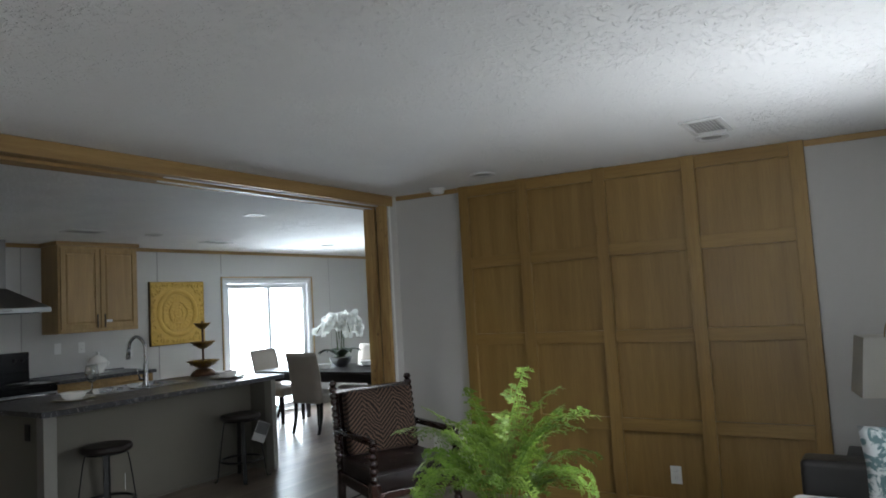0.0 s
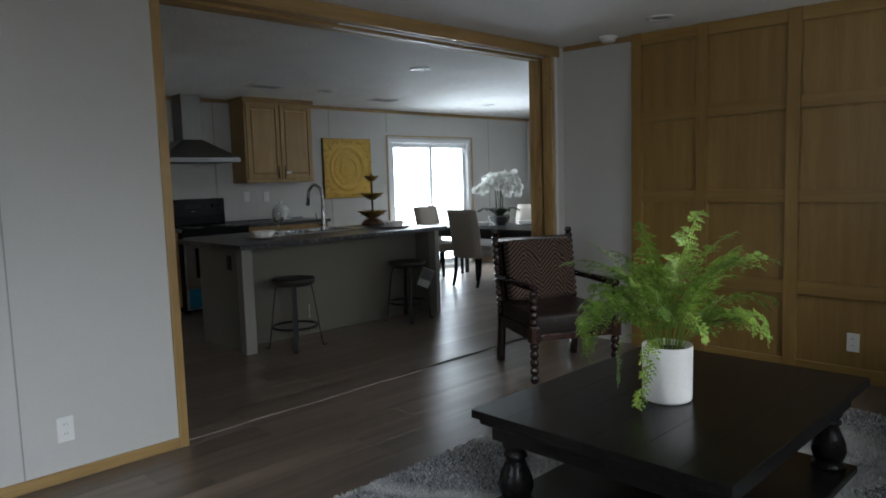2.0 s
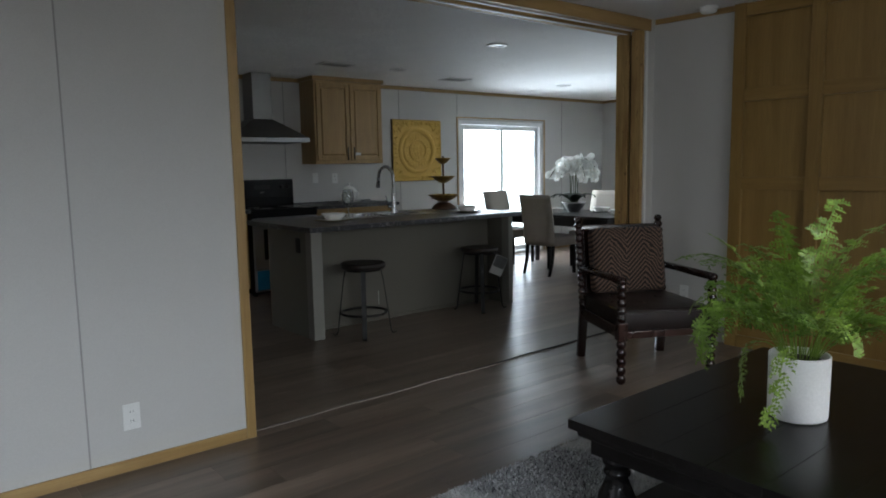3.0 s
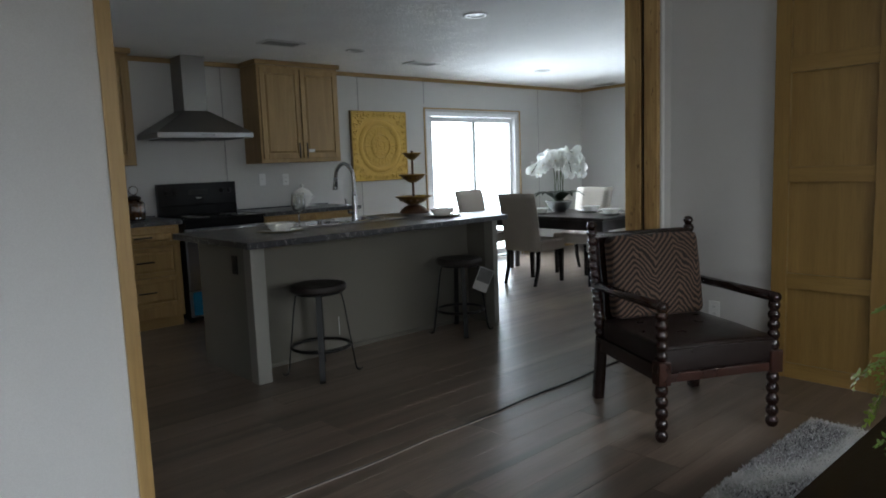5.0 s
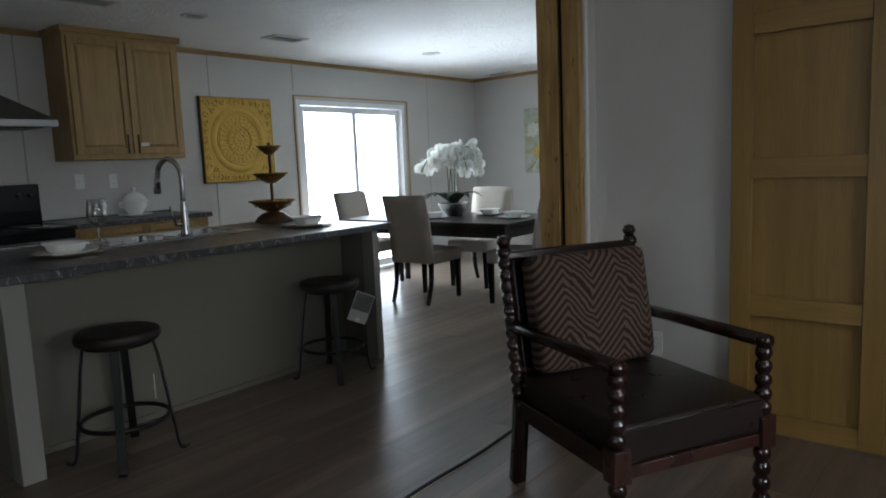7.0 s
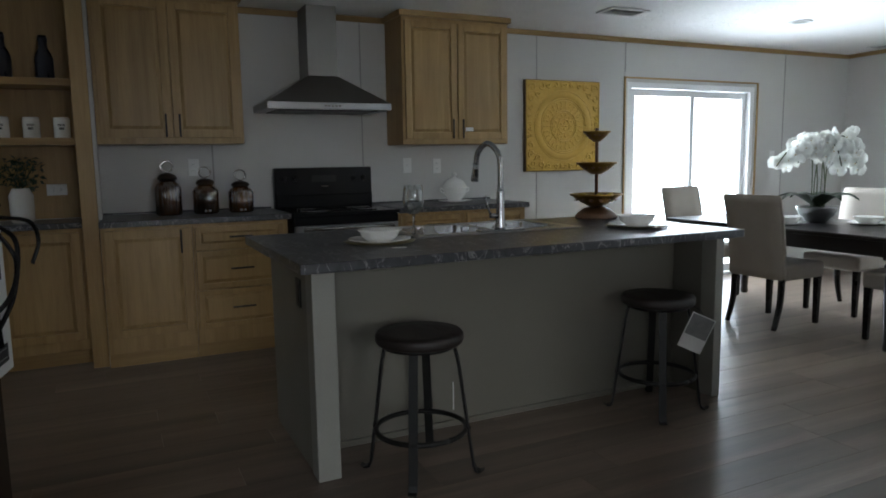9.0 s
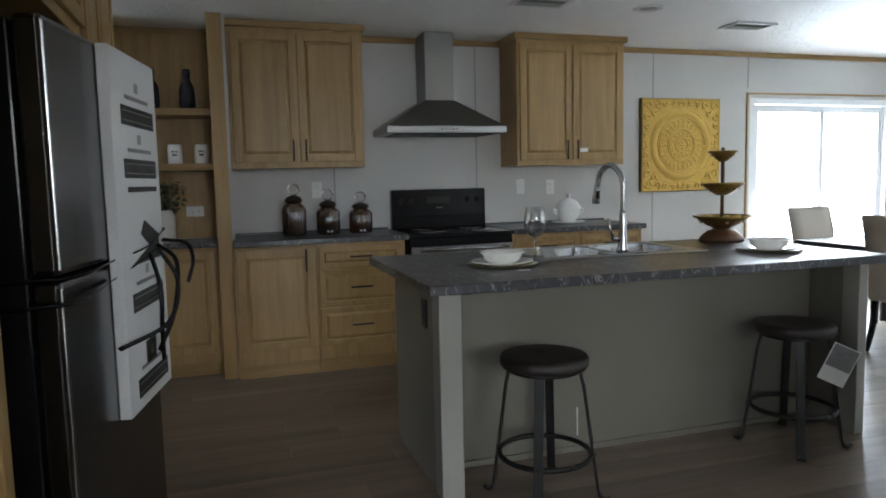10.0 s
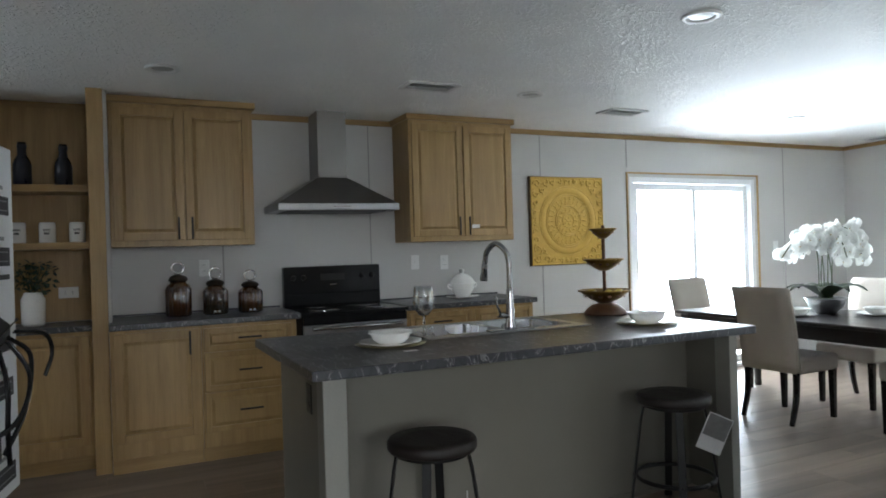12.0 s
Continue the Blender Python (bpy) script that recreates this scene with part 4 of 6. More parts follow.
# island
ITOP, IX0, IX1, IY0, IY1 = 0.905, -5.43, -4.295, 2.548, 4.83
isl = thing("kitchen_island", pose(0, 0, 0), "grey painted kitchen island with a seating overhang", "kitchen island")
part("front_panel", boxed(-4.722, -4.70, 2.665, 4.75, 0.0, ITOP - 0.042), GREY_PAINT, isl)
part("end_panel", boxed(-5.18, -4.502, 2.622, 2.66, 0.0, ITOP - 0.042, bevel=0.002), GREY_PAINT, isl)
part("corner_post", boxed(-4.50, -4.405, 2.615, 2.71, 0.0, ITOP - 0.041, bevel=0.004), POST_GREY, isl, "paler grey corner post")
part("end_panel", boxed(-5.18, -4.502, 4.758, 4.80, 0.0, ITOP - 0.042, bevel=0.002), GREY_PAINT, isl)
part("corner_post", boxed(-4.50, -4.402, 4.752, 4.808, 0.0, ITOP - 0.041, bevel=0.004), POST_GREY, isl, "paler grey corner post")
part("back_panel", boxed(-5.20, -5.182, 2.63, 4.80, 0.08, ITOP - 0.042), OAK, isl, "oak cabinet fronts on the stove side")
part("base_shoe", boxed(-4.698, -4.688, 2.712, 4.75, 0.0, 0.03, bevel=0.002, seg=1), GREY_PAINT, isl)
out = outlet(pose(-4.63, 2.621, 0.74), "black outlet plate on the end of the island", True, False, BLACK_METAL)

# worktop with a cut-out for the sink
top = thing("island_worktop", pose(0, 0, 0), "dark slate laminate island worktop with pale veins", "worktop")
SK = (-5.345, -4.865, 3.29, 4.17)
bm = bmesh.new()
box(bm, SK[1], IX1, IY0, IY1, ITOP - 0.04, ITOP, bevel=0.006, seg=2)
box(bm, IX0, SK[0], IY0, IY1, ITOP - 0.04, ITOP, bevel=0.0)
box(bm, SK[0], SK[1], IY0, SK[2], ITOP - 0.04, ITOP - 0.0004)
box(bm, SK[0], SK[1], SK[3], IY1, ITOP - 0.04, ITOP - 0.0004)
part("slab", bm, LAMINATE, top)

SINK_STEEL = grained("worn sink steel", (0.48, 0.48, 0.485), (0.56, 0.56, 0.565), 0.26, 1.0, scale=8, bump=0.02)
sink = thing("kitchen_sink", pose(0.045, -0.02, 0), "double bowl stainless steel sink set into the worktop", "sink")
bm = bmesh.new()
z = ITOP + 0.001


def sink_ring(cells):
    for c in cells:
        box(bm, *c, z, z + 0.006, bevel=0.002, seg=1)


sink_ring([(-5.43, -5.37, 3.27, 4.23), (-4.955, -4.87, 3.27, 4.23), (-5.37, -4.955, 3.27, 3.33), (-5.37, -4.955, 4.17, 4.23), (-5.37, -4.955, 3.73, 3.77)])
part("rim", bm, STEEL, sink)
for y0, y1 in ((3.33, 3.73), (3.77, 4.17)):
    bm = bmesh.new()
    a = [bm.verts.new(v) for v in ((-5.37, y0, z + 0.003), (-4.955, y0, z + 0.003), (-4.955, y1, z + 0.003), (-5.37, y1, z + 0.003))]
    b = [bm.verts.new(v) for v in ((-5.35, y0 + 0.02, z - 0.17), (-4.975, y0 + 0.02, z - 0.17), (-4.975, y1 - 0.02, z - 0.17), (-5.35, y1 - 0.02, z - 0.17))]
    for k in range(4):
        bm.faces.new((a[k], a[(k + 1) % 4], b[(k + 1) % 4], b[k]))
    bm.faces.new(b)
    bmesh.ops.bevel(bm, geom=[e for e in bm.edges if len(e.link_faces) == 2], offset=0.03, segments=3, affect="EDGES")
    bowl = part("bowl", bm, SINK_STEEL, sink)
    part("drain", lathe([(0, 0.004), (0.04, 0.004), (0.045, 0.0), (0.02, -0.002), (0, -0.002)], (-5.16, (y0 + y1) / 2, z - 0.17)), CHROME, bowl)

FX, FY = -4.87, 3.732
fa = thing("kitchen_faucet", pose(FX, FY, ITOP + 0.007), "tall brushed steel pull-down faucet with a lever", "faucet")
part("deck_plate", boxed(-0.028, 0.028, -0.13, 0.13, 0.0, 0.008, bevel=0.003), CHROME, fa)
part("base", lathe([(0, 0.008), (0.03, 0.008), (0.03, 0.02), (0.024, 0.05), (0.021, 0.12), (0.019, 0.2), (0.017, 0.21), (0, 0.21)]), CHROME, fa)
part("spout", tube(curve_points([(0, 0, 0.2), (0, 0, 0.34), (-0.02, -0.007, 0.405), (-0.08, -0.028, 0.445), (-0.14, -0.048, 0.405), (-0.158, -0.054, 0.34)], 8), 0.0145, seg=14), CHROME, fa)
sp = part("spray_head", tube([(-0.158, -0.054, 0.345), (-0.161, -0.055, 0.31), (-0.167, -0.057, 0.26), (-0.168, -0.057, 0.25)], 0.021, taper=[0.7, 0.8, 1, 0.9], seg=16), CHROME, fa)
part("button", boxed(-0.152, -0.138, -0.066, -0.05, 0.275, 0.315, bevel=0.002, seg=1), BLACK_METAL, sp)
lv = part("lever_mount", tube([(0, -0.01, 0.075), (0, -0.06, 0.08)], 0.013), CHROME, fa)
part("lever", tube([(0, -0.055, 0.08), (0, -0.075, 0.13), (0, -0.085, 0.18)], 0.0065, taper=[1, 1, 0.8]), CHROME, lv)

# place settings
GOLD_CHARGER = grained("gold charger", (0.14, 0.12, 0.05), (0.26, 0.22, 0.10), 0.4, 0.4, scale=10)


def scalloped(bm, n, amount, from_r):
    for v in bm.verts:
        r = math.hypot(v.co.x, v.co.y)
        if r > from_r:
            k = 1 + amount * math.cos(n * math.atan2(v.co.y, v.co.x))
            v.co.x, v.co.y = v.co.x * k, v.co.y * k
    return bm


def setting(x, y, z0, charger=True, group="place settings"):
    if charger:
        c = thing("charger_plate", pose(x, y, z0), "dull gold charger plate under the china", "plate", group)
        part("disc", scalloped(lathe([(0, 0), (0.1, 0), (0.160, 0.008), (0.163, 0.01), (0.1, 0.004), (0, 0.004)], seg=40), 10, 0.02, 0.15), GOLD_CHARGER, c)
    p = thing("dinner_plate", pose(x, y, z0 + (0.0045 if charger else 0)), "cream china plate with a scalloped rim", "plate", group)
    part("dish", scalloped(lathe([(0, 0), (0.08, 0.0), (0.14, 0.014), (0.145, 0.018), (0.085, 0.006), (0, 0.006)], seg=40), 8, 0.025, 0.12), CHINA, p)
    b = thing("soup_bowl", pose(x, y, z0 + (0.0105 if charger else 0.006)), "cream china bowl standing on a plate", "bowl", group)
    part("dish", scalloped(lathe([(0, 0), (0.058, 0.0), (0.066, 0.006), (0.084, 0.022), (0.09, 0.042), (0.106, 0.052), (0.102, 0.054), (0.084, 0.044), (0.074, 0.022), (0, 0.012)], seg=40), 8, 0.03, 0.07), CHINA, b)


setting(-4.78, 3.04, ITOP)
setting(-4.69, 4.47, ITOP)
card = tagged(part("place_card", boxed(-4.585, -4.55, 3.02, 3.08, ITOP, ITOP + 0.0012), WHITE_PLASTIC), "small white paper tag lying on the worktop", "paper")
gl = thing("wine_glass", pose(-4.90, 3.262, ITOP), "clear stemmed wine glass on the island", "wine glass")
ROD_GLASS = glassy("solid clear glass", (0.98, 0.98, 0.98), 0.0, 1.5)
CLEAR = thin_glass("clear glass", (0.93, 0.94, 0.94), 0.9)
part("foot_and_stem", lathe([(0, 0), (0.042, 0), (0.043, 0.003), (0.01, 0.009), (0.0055, 0.02), (0.005, 0.095), (0.009, 0.108), (0, 0.11)], seg=28), ROD_GLASS, gl)
part("bowl", lathe([(0, 0.110), (0.024, 0.114), (0.046, 0.145), (0.053, 0.18), (0.049, 0.222), (0.043, 0.255), (0.0415, 0.255), (0.0475, 0.222), (0.0515, 0.18), (0.0445, 0.146), (0.023, 0.117), (0, 0.114)], seg=32), CLEAR, gl)

# three-tier stand of pierced brass bowls
BRASS = grained("hammered brass", (0.20, 0.115, 0.025), (0.34, 0.22, 0.06), 0.34, 0.85, scale=22, fine=90, bump=0.2)
TURNED = wood("turned brown wood", (0.07, 0.03, 0.012), (0.14, 0.065, 0.03), "z")
LEMON = grained("lemon skin", (0.45, 0.30, 0.02), (0.62, 0.44, 0.05), 0.5, scale=12, bump=0.2)
tier = thing("tiered_stand", pose(-5.25, 4.64, ITOP), "three-tier brass bowl stand on a turned wooden foot", "tiered stand")
part("foot", lathe([(0, 0), (0.125, 0), (0.13, 0.012), (0.112, 0.035), (0.08, 0.06), (0.045, 0.07), (0, 0.071)], seg=32), TURNED, tier, "turned brown wooden foot")
part("stem", tube([(0, 0, 0.07), (0, 0, 0.55)], 0.011), TURNED, tier)
for z0, r, h in ((0.072, 0.155, 0.075), (0.27, 0.117, 0.068), (0.468, 0.077, 0.058)):
    bm = lathe([(0, 0), (r * 0.25, 0.0), (r * 0.6, h * 0.35), (r * 0.9, h * 0.8), (r, h), (r * 0.96, h), (r * 0.85, h * 0.78), (r * 0.55, h * 0.36), (0, 0.006)], (0, 0, z0), seg=30)
    b = part("bowl", bm, BRASS, tier, "pierced hammered brass bowl")
    rim = [(r * 1.02 * math.cos(k * math.pi / 15), r * 1.02 * math.sin(k * math.pi / 15), z0 + h) for k in range(31)]
    part("rim_bead", tube(rim, 0.006, seg=6), BRASS, b)
    for k in range(14):
        a = k * 2 * math.pi / 14
        part("rosette", moved(lathe([(0, 0.004), (r * 0.06, 0.003), (r * 0.1, 0.0)], seg=6), pose(r * 0.79 * math.cos(a), r * 0.79 * math.sin(a), z0 + h * 0.6, 0, 50, math.degrees(a)) @ pose(0, 0, 0.002)), TURNED, b)
for x, y in ((0.07, -0.03), (0.06, 0.06), (-0.05, -0.06)):
    le = thing("lemon", pose(-5.25 + x, 4.64 + y, ITOP + 0.115), "yellow lemon in the lowest brass bowl", "fruit", "lemons")
    part("fruit", moved(lathe([(0, -0.042), (0.012, -0.036), (0.028, -0.018), (0.031, 0.0), (0.028, 0.018), (0.012, 0.036), (0, 0.042)], seg=18), pose(0, 0, 0.012, 90, 0, 40 + 300 * x)), LEMON, le)

# gilded relief panel
GOLD = grained("gold leaf paint", (0.52, 0.31, 0.045), (0.70, 0.45, 0.085), 0.5, 0.1, scale=9, fine=60, bump=0.25)
GOLD_EDGE = grained("aged bronze edge", (0.10, 0.065, 0.03), (0.16, 0.11, 0.05), 0.5, 0.3, scale=10)
art = thing("relief_panel", pose(WEST + 0.002, 5.685, 1.565, 0, 0, 90), "square gold wall panel with a carved medallion", "wall art")
A = 0.405
part("board", boxed(-A, A, -0.035, 0.0, -A, A, bevel=0.003), GOLD_EDGE, art, "dark aged edge")
part("face", boxed(-A + 0.006, A - 0.006, -0.039, -0.034, -A + 0.006, A - 0.006, bevel=0.001, seg=1), GOLD, art)


def on_face(r, a, lift=0.0):
    return (r * math.cos(a), -0.041 - lift, r * math.sin(a))


for r, w in ((0.312, 0.005), (0.243, 0.006), (0.225, 0.004), (0.138, 0.006), (0.122, 0.004), (0.062, 0.005)):
    part("ring", tube([on_face(r, k * math.pi / 32) for k in range(65)], w, seg=6), GOLD, art)
part("plain_band", moved(lathe([(0.245, 0.0), (0.256, 0.006), (0.28, 0.009), (0.302, 0.006), (0.312, 0.0)], seg=64), pose(0, -0.039, 0, 90, 0, 0)), GOLD, art, "smooth raised gold band")
bm = bmesh.new()
bmesh.ops.create_icosphere(bm, subdivisions=1, radius=1.0)
petal_shape = mesh_of("petal", bm, GOLD)


def petal(x, z, a, size, thick=0.3):
    p = new("petal", petal_shape)
    p.parent = art
    p.matrix_basis = Matrix.Translation((x, -0.040, z)) @ Euler((0, -a, 0)).to_matrix().to_4x4() @ Matrix.Diagonal((size, size * thick, size * 0.5, 1))


for ring_r, n, size, tilt in ((0.205, 26, 0.017, 0.6), (0.180, 26, 0.017, -0.6), (0.156, 18, 0.015, 0.0), (0.098, 14, 0.018, 0.7), (0.08, 9, 0.014, -0.5), (0.03, 5, 0.018, 0.0), (0.0, 1, 0.02, 0.0)):
    for k in range(n):
        a = 2 * math.pi * k / n
        petal(ring_r * math.cos(a), ring_r * math.sin(a), a + tilt, size)


def scroll(cx, cz, turn, start, rad, sx, sz):
    pts = []
    for k in range(18):
        q = k / 17
        ang = start + turn * q * 7.0
        rr = rad * (1 - 0.8 * q)
        pts.append((sx * (cx + rr * math.cos(ang)), -0.041, sz * (cz + rr * math.sin(ang))))
    part("scroll", tube(pts, 0.009, seg=5, taper=[1 - 0.5 * k / 17 for k in range(18)]), GOLD, art)


# leafy scrollwork between the round band and the square edge, alike in all four corners
CURLS = ((0.335, 0.335, 1, 0.0, 0.042), (0.345, 0.245, -1, 1.0, 0.034), (0.245, 0.345, 1, 2.0, 0.034), (0.275, 0.28, -1, 0.5, 0.028), (0.358, 0.165, 1, 2.5, 0.025),
         (0.165, 0.358, -1, 0.3, 0.025), (0.36, 0.085, -1, 0.9, 0.022), (0.085, 0.36, 1, 1.7, 0.022), (0.36, 0.02, 1, 0.2, 0.018), (0.02, 0.36, -1, 2.9, 0.018))
for sx in (-1, 1):
    for sz in (-1, 1):
        for cx, cz, turn, start, rad in CURLS:
            scroll(cx, cz, turn, start, rad, sx, sz)
            for q in range(3):
                a = start + q * 2.1
                petal(sx * (cx + rad * 1.12 * math.cos(a)), sz * (cz + rad * 1.12 * math.sin(a)), a * sx * sz, 0.014)
bm = bmesh.new()
for s in (-1, 1):
    box(bm, -A + 0.008, A - 0.008, -0.046, -0.038, s * (A - 0.012) - 0.005, s * (A - 0.012) + 0.005, bevel=0.002, seg=1)
    box(bm, s * (A - 0.012) - 0.005, s * (A - 0.012) + 0.005, -0.0455, -0.038, -A + 0.02, A - 0.02, bevel=0.002, seg=1)
part("border", bm, GOLD, art)

# counter stools
PAPER = grained("printed card", (0.50, 0.50, 0.49), (0.58, 0.58, 0.57), 0.5, scale=20, bump=0.0)
SEAT_WOOD = grained("dark walnut seat", (0.009, 0.006, 0.005), (0.019, 0.012, 0.010), 0.5, scale=6, stretch=(1, 6, 1), bump=0.1)


def stool(x, y, turn):
    s = thing("counter_stool", pose(x, y, 0, 0, 0, turn), "round dark wood counter stool on black metal legs", "stool", "stools at the island")
    part("seat", lathe([(0, 0.545), (0.15, 0.545), (0.172, 0.548), (0.179, 0.558), (0.179, 0.582), (0.172, 0.592), (0.12, 0.590), (0, 0.585)], seg=40), SEAT_WOOD, s)
    part("seat_plate", lathe([(0, 0.532), (0.15, 0.532), (0.15, 0.5445), (0, 0.5445)], seg=24), BLACK_METAL, s)
    for k in range(4):
        a = math.pi / 4 + k * math.pi / 2
        turned = Matrix.Rotation(a, 4, "Z")
        bm = bmesh.new()
        rows = []
        for r, z in ((0.142, 0.536), (0.158, 0.46), (0.206, 0.10), (0.215, 0.035), (0.224, 0.012), (0.243, 0.006), (0.256, 0.016)):
            rows.append([bm.verts.new(turned @ Vector((r + e, w, z + e * 0.6 * (z < 0.03)))) for e, w in ((0.005, -0.018), (0.005, 0.018), (-0.005, 0.018), (-0.005, -0.018))])
        for p, q in zip(rows, rows[1:]):
            for i in range(4):
                bm.faces.new((p[i], p[(i + 1) % 4], q[(i + 1) % 4], q[i]))
        bm.faces.new(rows[0])
        bm.faces.new(rows[-1][::-1])
        bmesh.ops.recalc_face_normals(bm, faces=bm.faces)
        bmesh.ops.bevel(bm, geom=[e for e in bm.edges if e.calc_face_angle(0) > 1.2], offset=0.0015, segments=1, affect="EDGES")
        leg = part("leg", bm, BLACK_METAL, s, "flat black iron leg with an upturned toe")
        part("rivet", moved(lathe([(0, 0.004), (0.006, 0.003), (0.008, 0.0)], seg=10), turned @ pose(0.196, 0, 0.19, 0, 88, 0) @ pose(0, 0, 0.005)), BLACK_METAL, leg)
    rr = 0.185
    part("foot_ring", tube([(rr * math.cos(k * math.pi / 20), rr * math.sin(k * math.pi / 20), 0.185) for k in range(41)], 0.011, seg=8), BLACK_METAL, s)
    return s


s1 = stool(-4.325, 3.03, 12)
part("price_slip", boxed(-0.001, 0.001, 0.168, 0.174, 0.22, 0.34), PAPER, s1, "narrow folded paper slip tied to a leg")
s2 = stool(-4.42, 4.38, 11)
tg = thing("hang_tag", pose(-4.22, 4.44, 0.43, 0, 0, 62), "large grey and white cardboard tag hanging from the stool", "tag")
part("card", moved(boxed(-0.06, 0.06, -0.002, 0.002, -0.09, 0.09, bevel=0.001, seg=1), pose(0, 0, 0, 0, 24, 0)), PAPER, tg)
part("printed_block", moved(boxed(-0.055, 0.055, -0.0032, -0.002, -0.02, 0.085), pose(0, 0, 0, 0, 24, 0)), grained("grey print", (0.10, 0.10, 0.10), (0.2, 0.2, 0.2), 0.5, scale=30, bump=0.0), tg)
part("string", tube([(0.035, 0, 0.08), (0.02, 0.02, 0.11), (-0.02, 0.05, 0.135)], 0.0015, seg=5), INK, tg)

# tall cabinets and the wrapped refrigerator
PF = 1.42
north_facing = lambda x, z=0.0, y=PF: pose(x, y, z, 0, 0, 180)
cabinet("pantry_cabinet", north_facing(-3.064), 0.205, 0.66, 2.40, [("door", 0.004, 0.201, 0.12, 0.60, 0.182, 0.5), ("door", 0.004, 0.201, 0.62, 1.66, 0.182, 1.5), ("door", 0.004, 0.201, 1.69, 2.38, 0.182, 1.80)], "tall narrow honey oak pantry cabinet", "tall cabinets", toe=0.1)
cabinet("bridge_cabinet", north_facing(-3.272), 1.075, 0.66, 2.40, [("door", 0.01, 0.53, 1.81, 2.38, 0.49, 1.90), ("door", 0.54, 1.065, 1.81, 2.38, 0.58, 1.90)], "honey oak cabinet bridging the refrigerator", "tall cabinets", base_z=1.775)
cabinet("pantry_cabinet", north_facing(-4.355), 0.62, 0.66, 2.40, [("door", 0.01, 0.30, 0.12, 1.62, 0.26, 1.2), ("door", 0.31, 0.61, 0.12, 1.62, 0.35, 1.2), ("door", 0.01, 0.30, 1.64, 2.38, 0.26, 1.74), ("door", 0.31, 0.61, 1.64, 2.38, 0.35, 1.74)], "tall honey oak pantry cabinet past the refrigerator", "tall cabinets", toe=0.1)

DARK_STEEL = grained("dark stainless", (0.20, 0.20, 0.205), (0.27, 0.27, 0.275), 0.24, 1.0, scale=3, stretch=(30, 1, 1), bump=0.02, rough_var=0.06)
fr = thing("refrigerator", pose(-3.585, 1.474, 0, 0, 0, 170), "stainless top-freezer refrigerator still strapped and wrapped", "refrigerator")
FW, FH = 0.72, 1.685
part("body", boxed(0.0, FW, 0.07, 0.66, 0.03, FH - 0.01, bevel=0.006), BLACK_GLOSS, fr, "black side panels")
for z0, z1 in ((0.06, 1.085), (1.10, FH)):
    d = part("door", boxed(0.0, FW, 0.0, 0.065, z0, z1, bevel=0.014, seg=3), DARK_STEEL, fr, "brushed stainless door")
    part("edge_trim", boxed(-0.003, 0.012, -0.003, 0.012, z0 + 0.012, z1 - 0.012, bevel=0.004), CHROME, d)
part("base_grille", boxed(0.02, FW - 0.02, 0.02, 0.07, 0.0, 0.055), BLACK_METAL, fr)
for x in (0.05, FW - 0.05):
    part("foot", boxed(x - 0.02, x + 0.02, 0.55, 0.6, 0.0, 0.031), BLACK_METAL, fr)
FOAM = grained("white foam board", (0.74, 0.75, 0.76), (0.80, 0.81, 0.82), 0.6, scale=6, bump=0.02)
PRINT = grained("grey reversed print", (0.22, 0.22, 0.22), (0.27, 0.27, 0.27), 0.6, bump=0.0)
bd = part("packing_board", boxed(0.335, 0.755, -0.034, -0.001, 0.655, FH - 0.005, bevel=0.004), FOAM, fr, "white foam packing board with printed notices", at=pose(-0.025, 0, 0))


def notice(x0, x1, z0, z1, mat, rows=0):
    p = part("printed_notice", boxed(x0, x1, -0.0352, -0.0338, z0, z1), mat, bd)
    for r in range(rows):
        zz = z1 - (r + 0.5) * (z1 - z0) / rows
        for k in range(14):
            xa = x0 + 0.012 + k * (x1 - x0 - 0.024) / 14
            part("letter_bar", boxed(xa, xa + (x1 - x0 - 0.024) / 14 * 0.72, -0.0360, -0.0350, zz - 0.0017, zz + 0.0017), PRINT if mat is INK else INK, p)


for z0 in (1.475, 1.325, 0.94, 0.69):
    notice(0.41, 0.715, z0, z0 + 0.055, INK, 2)
    part("caption_line", boxed(0.45, 0.67, -0.0352, -0.0338, z0 + 0.075, z0 + 0.086), grained("pale print", (0.25, 0.25, 0.25), (0.3, 0.3, 0.3), 0.6, bump=0.0), bd)
    part("pictogram", boxed(0.545, 0.575, -0.0352, -0.0338, z0 + 0.10, z0 + 0.128), grained("pale print", (0.35, 0.35, 0.35), (0.4, 0.4, 0.4), 0.6, bump=0.0), bd)
part("caption_line", boxed(0.43, 0.71, -0.0352, -0.0338, 1.285, 1.30), INK, bd)
bm = bmesh.new()
v = [bm.verts.new(q) for q in ((0.42, -0.0352, 1.075), (0.70, -0.0352, 1.075), (0.70, -0.0352, 1.15), (0.56, -0.0352, 1.20), (0.52, -0.0352, 1.16), (0.60, -0.0352, 1.12))]
bm.faces.new(v)
bm2 = bmesh.ops.extrude_face_region(bm, geom=bm.faces[:])
for q in bm2["geom"]:
    if hasattr(q, "co"):
        q.co.y += 0.0012
bmesh.ops.recalc_face_normals(bm, faces=bm.faces)
part("pictogram", bm, INK, bd, "black arrow shape")
part("pictogram", boxed(0.50, 0.60, -0.0352, -0.0338, 0.77, 0.84), INK, bd, "black printed figure")
